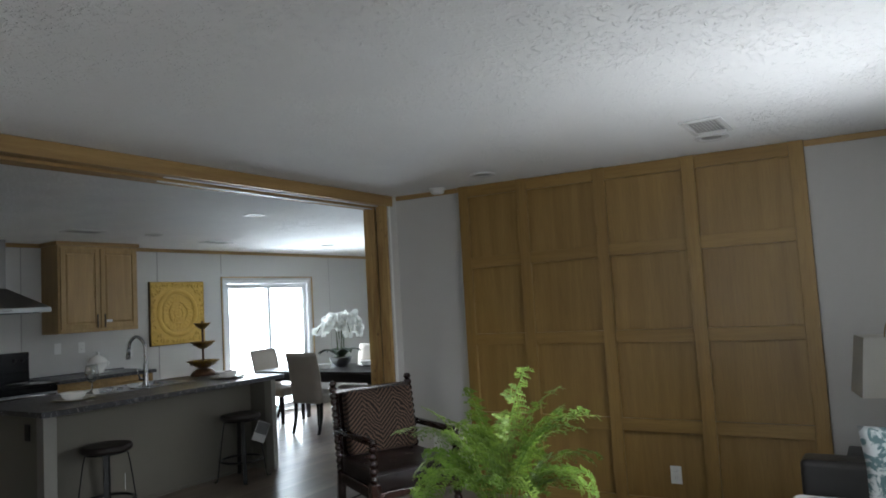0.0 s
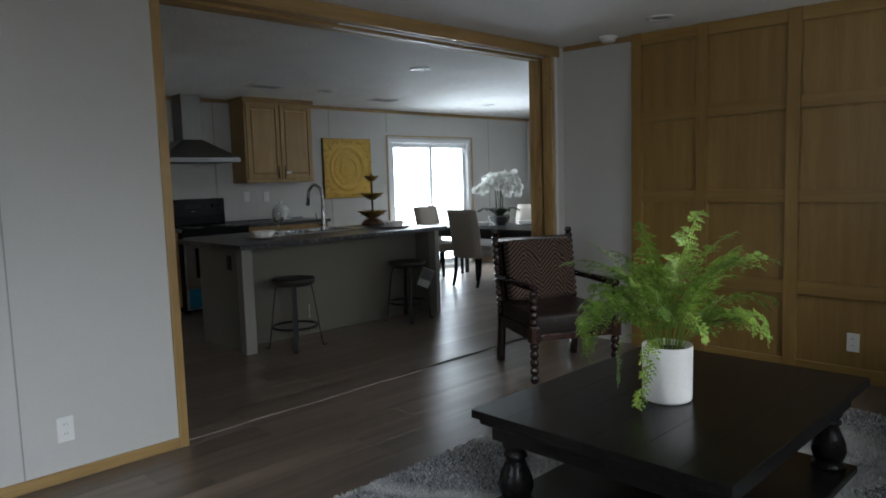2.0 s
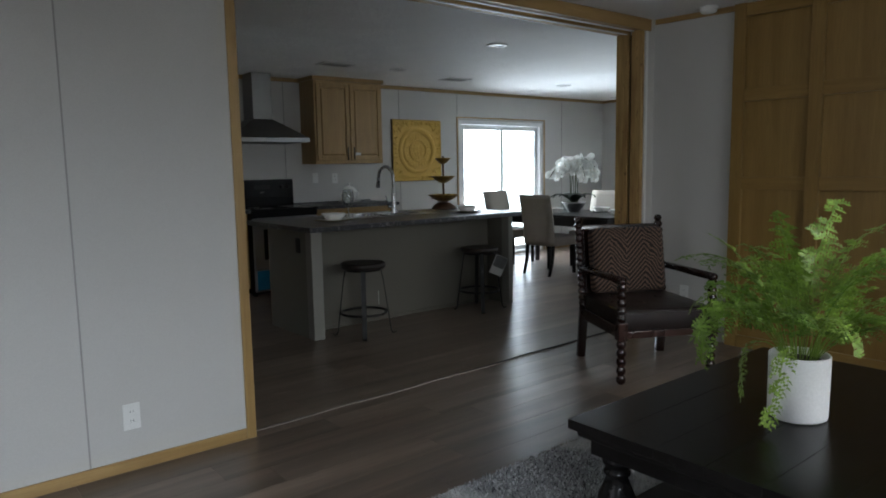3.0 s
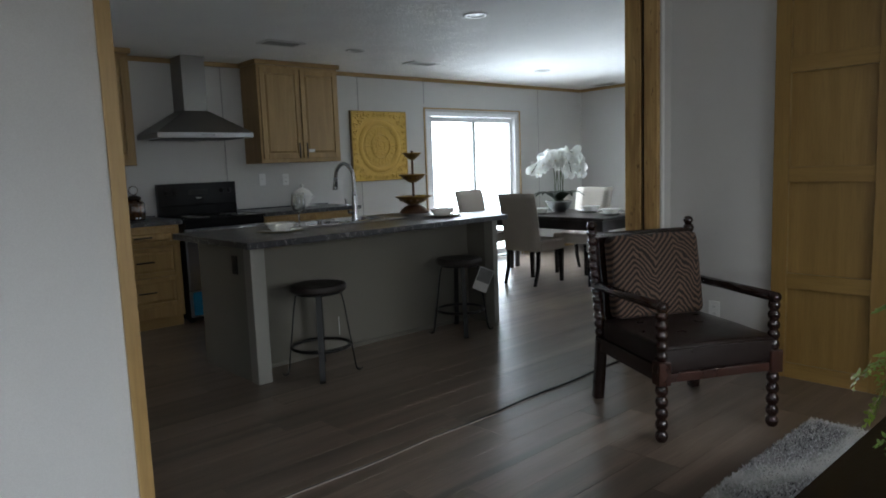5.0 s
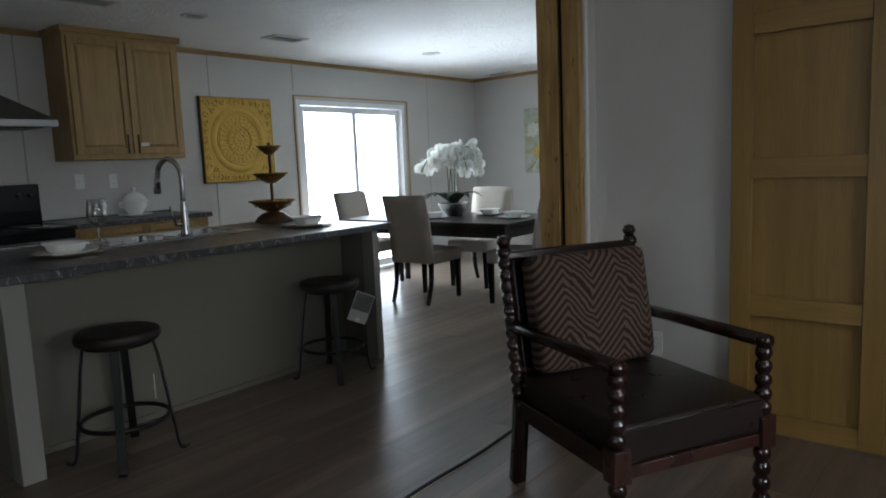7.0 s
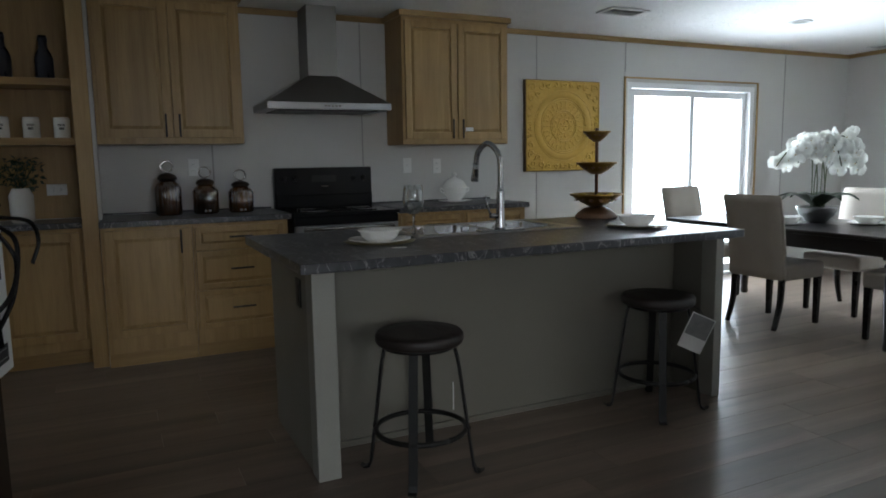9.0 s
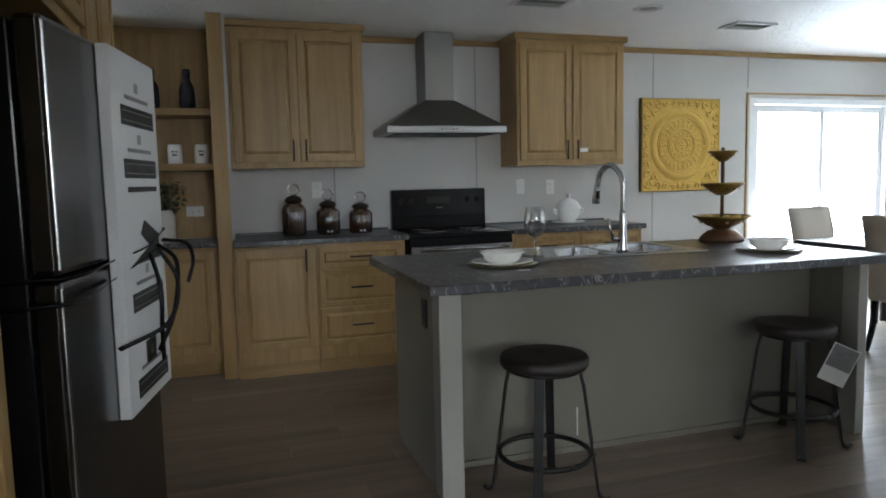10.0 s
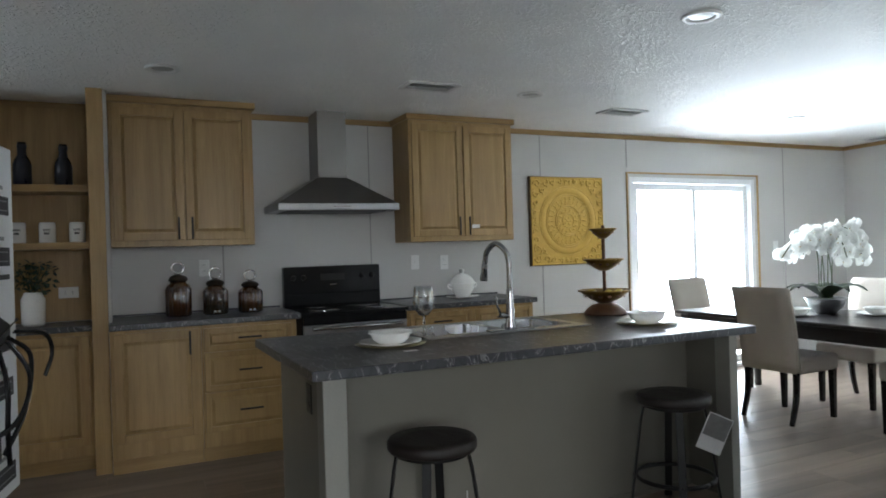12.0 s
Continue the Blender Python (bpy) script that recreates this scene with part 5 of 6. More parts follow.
for pts in ([(-0.004, 0.3, 1.09), (-0.004, -0.006, 1.095), (0.3, -0.012, 1.10), (0.5, -0.045, 1.12), (0.66, -0.043, 1.15), (FW + 0.016, -0.01, 1.16), (FW + 0.014, 0.25, 1.14)],
            [(-0.004, 0.3, 1.03), (-0.004, -0.006, 1.035), (0.3, -0.012, 1.05), (0.45, -0.045, 1.085), (0.6, -0.05, 1.11)],
            [(0.6, -0.05, 1.12), (0.7, -0.08, 1.05), (0.66, -0.075, 0.9), (0.52, -0.06, 0.8)],
            [(0.52, -0.05, 1.10), (0.46, -0.09, 1.0), (0.47, -0.085, 0.88), (0.56, -0.06, 0.76)],
            [(0.6, -0.05, 1.11), (0.62, -0.10, 1.0), (0.45, -0.11, 0.9), (0.2, -0.05, 0.88)],
            [(0.66, -0.05, 1.13), (0.85, -0.08, 1.10), (0.93, -0.08, 1.03), (0.88, -0.07, 0.96)]):
    part("strap", tube(curve_points(pts, 8), 0.008, seg=6, flat=0.28), BLACK_GLOSS, fr, "black plastic packing strap")

# ---- dining area ----
DT = (-6.42, -4.42, 6.335, 7.32, 0.745)
DARK_TABLE = grained("dark espresso table", (0.012, 0.010, 0.010), (0.028, 0.024, 0.023), 0.32, scale=4, stretch=(0.6, 6, 6), bump=0.06, rough_var=0.1)
dt = thing("dining_table", pose(0, 0, 0), "long espresso dining table with turned corner legs", "table")
part("tabletop", boxed(DT[0], DT[1], DT[2], DT[3], DT[4] - 0.03, DT[4], bevel=0.008, seg=3), DARK_TABLE, dt)
for c in ((DT[0] + 0.11, DT[1] - 0.11, DT[2] + 0.05, DT[2] + 0.075), (DT[0] + 0.11, DT[1] - 0.11, DT[3] - 0.075, DT[3] - 0.05),
          (DT[0] + 0.05, DT[0] + 0.075, DT[2] + 0.11, DT[3] - 0.11), (DT[1] - 0.075, DT[1] - 0.05, DT[2] + 0.11, DT[3] - 0.11)):
    part("apron", boxed(*c, DT[4] - 0.135, DT[4] - 0.031, bevel=0.002, seg=1), DARK_TABLE, dt)
for x in (DT[0] + 0.075, DT[1] - 0.075):
    for y in (DT[2] + 0.075, DT[3] - 0.075):
        bm = lathe([(0, 0), (0.03, 0), (0.034, 0.02), (0.03, 0.06), (0.042, 0.30), (0.045, 0.48), (0.036, 0.53), (0.05, 0.55), (0.05, 0.565), (0.036, 0.58), (0.04, 0.60), (0, 0.60)], (x, y, 0), seg=20)
        box(bm, x - 0.045, x + 0.045, y - 0.045, y + 0.045, 0.595, DT[4] - 0.031, bevel=0.003, seg=1)
        part("leg", bm, DARK_TABLE, dt)


def dining_chair():
    """Upholstered chair at the origin, front towards -y."""
    c = thing("dining_chair", Matrix(), "beige linen dining chair with tapered dark legs", "chair", "chairs round the dining table")
    bm = boxed(-0.235, 0.235, -0.24, 0.22, 0.36, 0.48, bevel=0.028, seg=4)
    part("seat", bm, LINEN, c)
    bm = bmesh.new()
    n, prof = 10, []
    for k in range(n + 1):
        q = k / n
        prof.append((0.195 + 0.03 * q + 0.085 * q * q, 0.37 + 0.62 * q, 0.23 + 0.012 * q))
    front = [[bm.verts.new((s * w, y, z)) for s in (-1, -0.5, 0, 0.5, 1)] for y, z, w in prof]
    back = [[bm.verts.new((s * w, y + 0.062 - 0.02 * i / n, z)) for s in (-1, -0.5, 0, 0.5, 1)] for i, (y, z, w) in enumerate(prof)]
    for g, flip in ((front, False), (back, True)):
        for a, b in zip(g, g[1:]):
            for k in range(4):
                f = (a[k], a[k + 1], b[k + 1], b[k])
                bm.faces.new(f[::-1] if flip else f).smooth = True
    for k in range(4):
        bm.faces.new((front[-1][k], front[-1][k + 1], back[-1][k + 1], back[-1][k]))
        bm.faces.new((front[0][k + 1], front[0][k], back[0][k], back[0][k + 1]))
    for i in range(n):
        bm.faces.new((front[i + 1][0], front[i][0], back[i][0], back[i + 1][0]))
        bm.faces.new((front[i][4], front[i + 1][4], back[i + 1][4], back[i][4]))
    bmesh.ops.recalc_face_normals(bm, faces=bm.faces)
    sharp = [e for e in bm.edges if e.calc_face_angle(0) > 0.9]
    bmesh.ops.bevel(bm, geom=sharp, offset=0.012, segments=3, affect="EDGES")
    for f in bm.faces:
        f.smooth = True
    bk = part("backrest", bm, LINEN, c)
    for x in (-0.2, 0.2):
        bm = bmesh.new()
        a = [bm.verts.new((x + sx * 0.022, -0.205 + sy * 0.022, 0.37)) for sx, sy in ((-1, -1), (1, -1), (1, 1), (-1, 1))]
        b = [bm.verts.new((x + sx * 0.016, -0.205 + sy * 0.016, 0.0)) for sx, sy in ((-1, -1), (1, -1), (1, 1), (-1, 1))]
        for k in range(4):
            bm.faces.new((b[k], b[(k + 1) % 4], a[(k + 1) % 4], a[k]))
        bm.faces.new(a)
        bm.faces.new(b[::-1])
        part("leg", bm, BLACK_WOOD, c, "dark tapered wooden leg")
        part("leg", tube(curve_points([(x, 0.215, 0.38), (x, 0.225, 0.2), (x, 0.26, 0.07), (x, 0.285, 0.0)], 5), 0.026, seg=4, taper=[1 - 0.02 * k for k in range(16)]), BLACK_WOOD, c, "dark splayed wooden leg")
    return c


chair = dining_chair()
chair.matrix_basis = pose(-5.42, 6.50, 0, 0, 0, 183)
copy_thing(chair, pose(-5.42, 7.33, 0, 0, 0, 4))
copy_thing(chair, pose(-4.57, 6.80, 0, 0, 0, -84))
copy_thing(chair, pose(-6.48, 6.87, 0, 0, 0, 92))
for x, y in ((-5.75, 6.66), (-5.1, 7.08), (-4.66, 6.83), (-5.45, 6.63)):
    setting(x, y, DT[4], charger=False, group="settings on the dining table")

# white orchid in a silver bowl
PETAL_EYE = grained("orchid throat", (0.62, 0.52, 0.22), (0.55, 0.38, 0.25), 0.5, bump=0.0)
LEAF = grained("orchid leaf", (0.010, 0.020, 0.009), (0.022, 0.035, 0.014), 0.38, scale=9, bump=0.03)
STEM = grained("orchid stem", (0.05, 0.075, 0.03), (0.08, 0.10, 0.04), 0.6, bump=0.0)
SILVER = grained("hammered silver", (0.28, 0.28, 0.28), (0.4, 0.4, 0.4), 0.32, 1.0, scale=40, bump=0.2)
oc = thing("orchid_arrangement", pose(-5.42, 6.93, DT[4]), "white silk orchids in a silver bowl on the table", "flowers")
part("bowl", lathe([(0, 0), (0.07, 0), (0.075, 0.01), (0.125, 0.06), (0.15, 0.115), (0.154, 0.125), (0.144, 0.125), (0.12, 0.08), (0, 0.07)], seg=32), SILVER, oc)
part("moss", lathe([(0.14, 0.1), (0.1, 0.118), (0.04, 0.125), (0, 0.126)], seg=20), LEAF, oc, "dark moss")
rnd = random.Random(9)
for k in range(9):
    a, tip = k * 2 * math.pi / 9 + 0.3, rnd.uniform(0.22, 0.31)
    bm = bmesh.new()
    rows = []
    for i in range(8):
        q = i / 7
        r, zz = 0.03 + tip * q, 0.12 + 0.12 * math.sin(q * 2.3) - 0.03 * q
        w = 0.060 * math.sin(math.pi * min(1, 0.12 + 0.9 * q)) + 0.004
        d, s = Vector((math.cos(a), math.sin(a), 0)), Vector((-math.sin(a), math.cos(a), 0))
        rows.append([bm.verts.new(d * r + s * w * u + Vector((0, 0, zz + 0.012 * abs(u)))) for u in (-1, 0, 1)])
    for p, q in zip(rows, rows[1:]):
        for i in range(2):
            bm.faces.new((p[i], p[i + 1], q[i + 1], q[i])).smooth = True
    part("leaf", bm, LEAF, oc, "broad dark green leaf")


def orchid_flower_mesh():
    bm = bmesh.new()
    for k, (w, l) in enumerate(((0.040, 0.046), (0.026, 0.042), (0.024, 0.04), (0.040, 0.046), (0.028, 0.044))):
        a = (0.1, 1.571, 3.55, 3.04, 5.87)[k]
        d, s = Vector((math.cos(a), 0, math.sin(a))), Vector((-math.sin(a), 0, math.cos(a)))
        rows = []
        for i in range(5):
            q = i / 4
            ww = w * math.sin(math.pi * (0.12 + 0.84 * q)) * 0.95
            rows.append([bm.verts.new(d * (0.004 + l * q) + s * ww * u + Vector((0, -0.012 * math.sin(q * 2.4) + 0.006 * abs(u), 0))) for u in (-1, 0, 1)])
        for p, q in zip(rows, rows[1:]):
            for i in range(2):
                bm.faces.new((p[i], p[i + 1], q[i + 1], q[i])).smooth = True
    return mesh_of("flower", bm, PETAL)


flower_mesh = orchid_flower_mesh()
bm = bmesh.new()
bmesh.ops.create_icosphere(bm, subdivisions=1, radius=0.0045, matrix=Matrix.Translation((0, -0.010, -0.004)))
eye_mesh = mesh_of("throat", bm, PETAL_EYE)
SPRAYS = ((-0.75, -0.66, 0.36), (-0.7, -0.75, 0.24), (0.7, 0.7, 0.34), (0.75, 0.6, 0.22), (0.2, -0.9, 0.26), (-0.3, 0.9, 0.26), (0.85, -0.4, 0.28), (-0.9, 0.35, 0.28))
for k, (dx, dy, reach) in enumerate(SPRAYS):
    lean = Vector((dx, dy, 0)).normalized()
    base = Vector((0.05 * math.cos(k * 2.4), 0.05 * math.sin(k * 2.4), 0.11))
    peak = 0.50 + 0.03 * (k % 3)
    keys = [base, base + Vector((0, 0, 0.24)), base + Vector((0, 0, peak - 0.06)) + lean * reach * 0.12, base + Vector((0, 0, peak)) + lean * reach * 0.42, base + Vector((0, 0, peak - 0.05)) + lean * reach * 0.72, base + Vector((0, 0, peak - 0.17)) + lean * reach * 0.95]
    pts = curve_points(keys, 10)
    stem = part("stem", tube(pts, 0.0045, seg=6), STEM, oc)
    for i in range(14):
        p = pts[min(len(pts) - 1, 18 + int(i * 2.4))] + Vector((rnd.uniform(-0.045, 0.045), rnd.uniform(-0.045, 0.045), rnd.uniform(-0.06, 0.03)))
        turn = Euler((rnd.uniform(-0.45, 0.3), rnd.uniform(-0.5, 0.5), 0.55 + rnd.uniform(-0.9, 0.9) if i % 3 else rnd.uniform(0, 6.28)))
        s = rnd.uniform(1.05, 1.42)
        f = new("flower", flower_mesh)
        f.parent, f.matrix_basis = stem, Matrix.LocRotScale(p, turn, (s, s, s))
        e = new("throat", eye_mesh)
        e.parent, e.matrix_basis = stem, f.matrix_basis.copy()

# floral canvas on the end wall
def floral_canvas():
    m, nodes, links, p = material("painted canvas")
    tc = nodes.new("ShaderNodeTexCoord")
    n0, n1 = nodes.new("ShaderNodeTexNoise"), nodes.new("ShaderNodeTexNoise")
    n0.inputs["Scale"].default_value, n0.inputs["Detail"].default_value, n0.inputs["Distortion"].default_value = 4.5, 6, 1.5
    n1.inputs["Scale"].default_value, n1.inputs["Detail"].default_value = 14, 5
    links.new(tc.outputs["Object"], n0.inputs["Vector"])
    links.new(tc.outputs["Object"], n1.inputs["Vector"])
    r = nodes.new("ShaderNodeValToRGB")
    e = r.color_ramp.elements
    e[0].position, e[0].color = 0.28, (0.24, 0.20, 0.10, 1)
    e[1].position, e[1].color = 0.72, (0.50, 0.52, 0.46, 1)
    for pos, c in ((0.42, (0.40, 0.31, 0.12, 1)), (0.52, (0.36, 0.39, 0.32, 1))):
        k = e.new(pos)
        k.color = c
    links.new(n0.outputs["Fac"], r.inputs["Fac"])
    col = mixed(nodes, links, 0.35, r.outputs["Color"], n1.outputs["Color"], "SOFT_LIGHT")
    links.new(col, p.inputs["Base Color"])
    p.inputs["Roughness"].default_value = 0.7
    bp = nodes.new("ShaderNodeBump")
    bp.inputs["Strength"].default_value, bp.inputs["Distance"].default_value = 0.3, 0.003
    links.new(n1.outputs["Fac"], bp.inputs["Height"])
    links.new(bp.outputs["Normal"], p.inputs["Normal"])
    return m


CANVAS = floral_canvas()
pic = thing("floral_painting", pose(-5.62, NORTH - 0.002, 1.50), "canvas painting of pale and yellow blossoms", "painting")
part("canvas", boxed(-0.64, 0.64, -0.035, 0.0, -0.43, 0.43, bevel=0.003), CANVAS, pic)
PAINTS = [grained("white paint dab", (0.55, 0.54, 0.48), (0.66, 0.65, 0.60), 0.6, scale=30), grained("yellow paint dab", (0.48, 0.34, 0.05), (0.58, 0.46, 0.12), 0.6, scale=30),
          grained("olive paint dab", (0.16, 0.15, 0.08), (0.24, 0.22, 0.11), 0.6, scale=30)]
rnd = random.Random(21)
for cx, cz, size, pick in ((-0.42, -0.16, 0.10, 1), (-0.2, 0.22, 0.13, 1), (0.08, 0.14, 0.14, 0), (0.15, -0.14, 0.15, 0), (-0.5, 0.14, 0.1, 0), (0.42, 0.2, 0.13, 1), (0.46, -0.18, 0.14, 0)):
    bm = bmesh.new()
    for k in range(8):
        a = k * math.pi / 4 + rnd.uniform(-0.2, 0.2)
        l = size * rnd.uniform(0.8, 1.15)
        d, s = Vector((math.cos(a), 0, math.sin(a))), Vector((-math.sin(a), 0, math.cos(a)))
        c0 = Vector((cx, -0.036, cz))
        f = [bm.verts.new(c0 + d * l * q + s * l * w - Vector((0, 0.0012, 0)) * (1 + k % 3)) for q, w in ((0.1, 0), (0.5, -0.3), (0.95, -0.18), (1.0, 0.15), (0.55, 0.32))]
        bm.faces.new(f)
    part("painted_blossom", bm, PAINTS[pick], pic)
bm = bmesh.new()
for x0, z0, x1, z1 in ((-0.6, -0.4, -0.42, -0.18), (-0.35, -0.42, -0.1, -0.05), (0.0, -0.4, 0.15, -0.15), (0.3, -0.4, 0.45, -0.2), (-0.05, -0.05, -0.2, 0.2)):
    tube([(x0, -0.036, z0), ((x0 + x1) / 2 + 0.03, -0.036, (z0 + z1) / 2), (x1, -0.036, z1)], 0.006, seg=5, bm=bm)
part("painted_stems", bm, PAINTS[2], pic)

# ---- living room ----
# armchair with spool-turned posts
AW, AD = 0.66, 0.70


def beads(x, y, z0, z1, r, n, waist=0.62, lean=0.0):
    prof, h = [(0, z0)], (z1 - z0) / n
    for k in range(n):
        for q in (0.0, 0.18, 0.36, 0.5, 0.64, 0.82):
            prof.append((r * (waist + (1 - waist) * math.sin(math.pi * q) ** 0.75 if q else waist), z0 + h * (k + q)))
    prof += [(r * waist, z1), (0, z1)]
    bm = lathe(prof, (x, y, 0), seg=16)
    if lean:
        for v in bm.verts:
            v.co.y += lean * (v.co.z - z0)
    return bm


arm = thing("armchair", pose(-2.297, 3.913, 0, 0, 0, 61.3), "dark spool-turned armchair with leather seat and zebra back", "armchair")
fx, fy = AW / 2 - 0.03, -AD / 2 + 0.03
RUST = grained("reddish worn wood", (0.022, 0.008, 0.006), (0.048, 0.017, 0.010), 0.3, scale=7, coat=0.3)
for s in (-1, 1):
    fl = part("front_leg", beads(s * fx, fy, 0.0, 0.275, 0.03, 5), ESPRESSO, arm, "spool-turned front leg")
    part("corner_block", boxed(s * fx - 0.032, s * fx + 0.032, fy - 0.032, fy + 0.032, 0.275, 0.385, bevel=0.005), RUST, arm, "reddish wooden corner block")
    part("arm_post", beads(s * fx, fy, 0.385, 0.625, 0.029, 5), ESPRESSO, arm, "spool-turned arm post")
    part("arm_knob", lathe([(0, 0.615), (0.024, 0.62), (0.03, 0.638), (0.024, 0.658), (0, 0.664)], (s * fx, fy, 0), seg=16), ESPRESSO, arm)
    part("arm_rail", tube([(s * fx, fy - 0.022, 0.641), (s * (fx + 0.002), 0.0, 0.638), (s * fx, AD / 2 + 0.0, 0.635)], 0.024, seg=12), ESPRESSO, arm, "rounded dark wooden arm")
    part("back_leg", tube(curve_points([(s * fx, AD / 2 - 0.07, 0.36), (s * fx, AD / 2 - 0.05, 0.2), (s * fx, AD / 2 - 0.02, 0.0)], 5), 0.034, seg=4), ESPRESSO, arm)
    part("back_post", beads(s * fx, AD / 2 - 0.06, 0.36, 0.94, 0.03, 13, lean=0.17), ESPRESSO, arm, "spool-turned back post")
    part("finial", lathe([(0, 0.935), (0.02, 0.94), (0.029, 0.958), (0.02, 0.978), (0, 0.984)], (s * fx, AD / 2 - 0.06 + 0.1, 0), seg=14), ESPRESSO, arm)
part("front_rail", boxed(-fx + 0.033, fx - 0.033, fy - 0.02, fy + 0.02, 0.285, 0.327, bevel=0.004), RUST, arm, "reddish front rail")
for s in (-1, 1):
    part("side_rail", boxed(s * fx - 0.02, s * fx + 0.02, fy + 0.033, AD / 2 - 0.08, 0.285, 0.36, bevel=0.004), ESPRESSO, arm)
part("back_rail", boxed(-fx + 0.03, fx - 0.03, AD / 2 - 0.09, AD / 2 - 0.05, 0.285, 0.36, bevel=0.004), ESPRESSO, arm)
bm = boxed(-fx + 0.0, fx - 0.0, fy - 0.016, AD / 2 - 0.09, 0.325, 0.458, bevel=0.018, seg=4)
bmesh.ops.subdivide_edges(bm, edges=[e for e in bm.edges if e.calc_length() > 0.2], cuts=6, use_grid_fill=True)
for v in bm.verts:
    if v.co.z > 0.44:
        k = max(0, 1 - (v.co.x / 0.3) ** 2) * max(0, 1 - (v.co.y / 0.33) ** 2)
        v.co.z += 0.022 * k + 0.003 * noise.noise(v.co * 9)
for f in bm.faces:
    f.smooth = True
seat = part("seat", bm, LEATHER, arm, "dark brown leather seat")
part("piping", tube([(-fx + 0.012, fy - 0.015, 0.44), (0, fy - 0.017, 0.445), (fx - 0.012, fy - 0.015, 0.44)], 0.006, seg=8), LEATHER, seat)
back_pose = pose(0, AD / 2 - 0.075, 0.44, -10, 0, 0)
part("back_frame", moved(boxed(-0.275, 0.275, 0.015, 0.05, 0.0, 0.47, bevel=0.006), back_pose), ESPRESSO, arm)
part("crest_rail", moved(boxed(-0.30, 0.30, 0.0, 0.045, 0.455, 0.492, bevel=0.008), back_pose), ESPRESSO, arm)
bm = boxed(-0.262, 0.262, -0.125, -0.005, 0.015, 0.462, bevel=0.04, seg=5)
bmesh.ops.subdivide_edges(bm, edges=[e for e in bm.edges if e.calc_length() > 0.2], cuts=6, use_grid_fill=True)
for v in bm.verts:
    k = max(0, 1 - (v.co.x / 0.28) ** 2) * max(0, 1 - ((v.co.z - 0.24) / 0.26) ** 2)
    v.co.y -= 0.03 * k if v.co.y < -0.06 else 0
for f in bm.faces:
    f.smooth = True
cu = part("back_cushion", bm, ZEBRA, arm, "zebra striped brown cushion", at=back_pose)
part("piping", tube([(-0.25, -0.1, 0.03), (-0.258, -0.1, 0.24), (-0.25, -0.1, 0.448), (0, -0.102, 0.458), (0.25, -0.1, 0.448), (0.258, -0.1, 0.24), (0.25, -0.1, 0.03)], 0.005, seg=6), LEATHER, cu)

# coffee table
CT = (-1.17, -0.15, 1.84, 3.24, 0.475)
ct = thing("coffee_table", pose(0, 0, 0), "large square black coffee table with baluster legs", "coffee table")
n = 6
for k in range(n):
    w = (CT[1] - CT[0]) / n
    part("top_board", boxed(CT[0] + k * w, CT[0] + (k + 1) * w - 0.0004, CT[2], CT[3], CT[4] - 0.034, CT[4] - 0.0003 * (k % 2), bevel=0.0012, seg=2), BLACK_WOOD, ct)
part("edge_moulding", boxed(CT[0] + 0.02, CT[1] - 0.02, CT[2] + 0.02, CT[3] - 0.02, CT[4] - 0.062, CT[4] - 0.035, bevel=0.01, seg=3), BLACK_WOOD, ct)
part("apron", boxed(CT[0] + 0.055, CT[1] - 0.055, CT[2] + 0.055, CT[3] - 0.055, CT[4] - 0.125, CT[4] - 0.063, bevel=0.004), BLACK_WOOD, ct)
part("lower_shelf", boxed(CT[0] + 0.03, CT[1] - 0.03, CT[2] + 0.03, CT[3] - 0.03, 0.055, 0.088, bevel=0.006, seg=3), BLACK_WOOD, ct)
for x in (CT[0] + 0.12, CT[1] - 0.12):
    for y in (CT[2] + 0.12, CT[3] - 0.12):
        bm = lathe([(0, 0.088), (0.066, 0.088), (0.066, 0.108), (0.05, 0.116), (0.062, 0.135), (0.07, 0.165), (0.064, 0.205), (0.045, 0.25), (0.036, 0.275), (0.046, 0.285), (0.046, 0.295), (0.036, 0.303), (0.05, 0.322), (0.052, 0.335), (0.04, 0.352), (0, 0.352)], (x, y, 0), seg=28)
        part("leg", bm, BLACK_WOOD, ct, "black turned baluster leg")
        part("bun_foot", lathe([(0, 0.0), (0.04, 0.0), (0.058, 0.016), (0.058, 0.038), (0.046, 0.055), (0, 0.055)], (x, y, 0), seg=20), BLACK_WOOD, ct)

# fern in a white pot
POTX, POTY = -0.665, 2.445
def fern_leaf():
    """Waxy leaflets from deep green to yellow-green, each a little different."""
    m, nodes, links, p = material("fern green")
    geo, info, tc, n = (nodes.new(k) for k in ("ShaderNodeNewGeometry", "ShaderNodeObjectInfo", "ShaderNodeTexCoord", "ShaderNodeTexNoise"))
    n.inputs["Scale"].default_value, n.inputs["Detail"].default_value = 9.0, 3
    links.new(tc.outputs["Object"], n.inputs["Vector"])
    patch = mixed(nodes, links, n.outputs["Fac"], (0.055, 0.13, 0.016), (0.26, 0.42, 0.055))
    tone = mixed(nodes, links, info.outputs["Random"], (0.08, 0.16, 0.02), (0.34, 0.47, 0.08))
    col = mixed(nodes, links, 0.5, patch, tone)
    hs, mr = nodes.new("ShaderNodeHueSaturation"), nodes.new("ShaderNodeMapRange")
    mr.inputs["To Min"].default_value, mr.inputs["To Max"].default_value = 0.75, 1.4
    links.new(geo.outputs["Random Per Island"], mr.inputs["Value"])
    links.new(mr.outputs["Result"], hs.inputs["Value"])
    links.new(col, hs.inputs["Color"])
    links.new(hs.outputs["Color"], p.inputs["Base Color"])
    p.inputs["Roughness"].default_value = 0.42
    return m


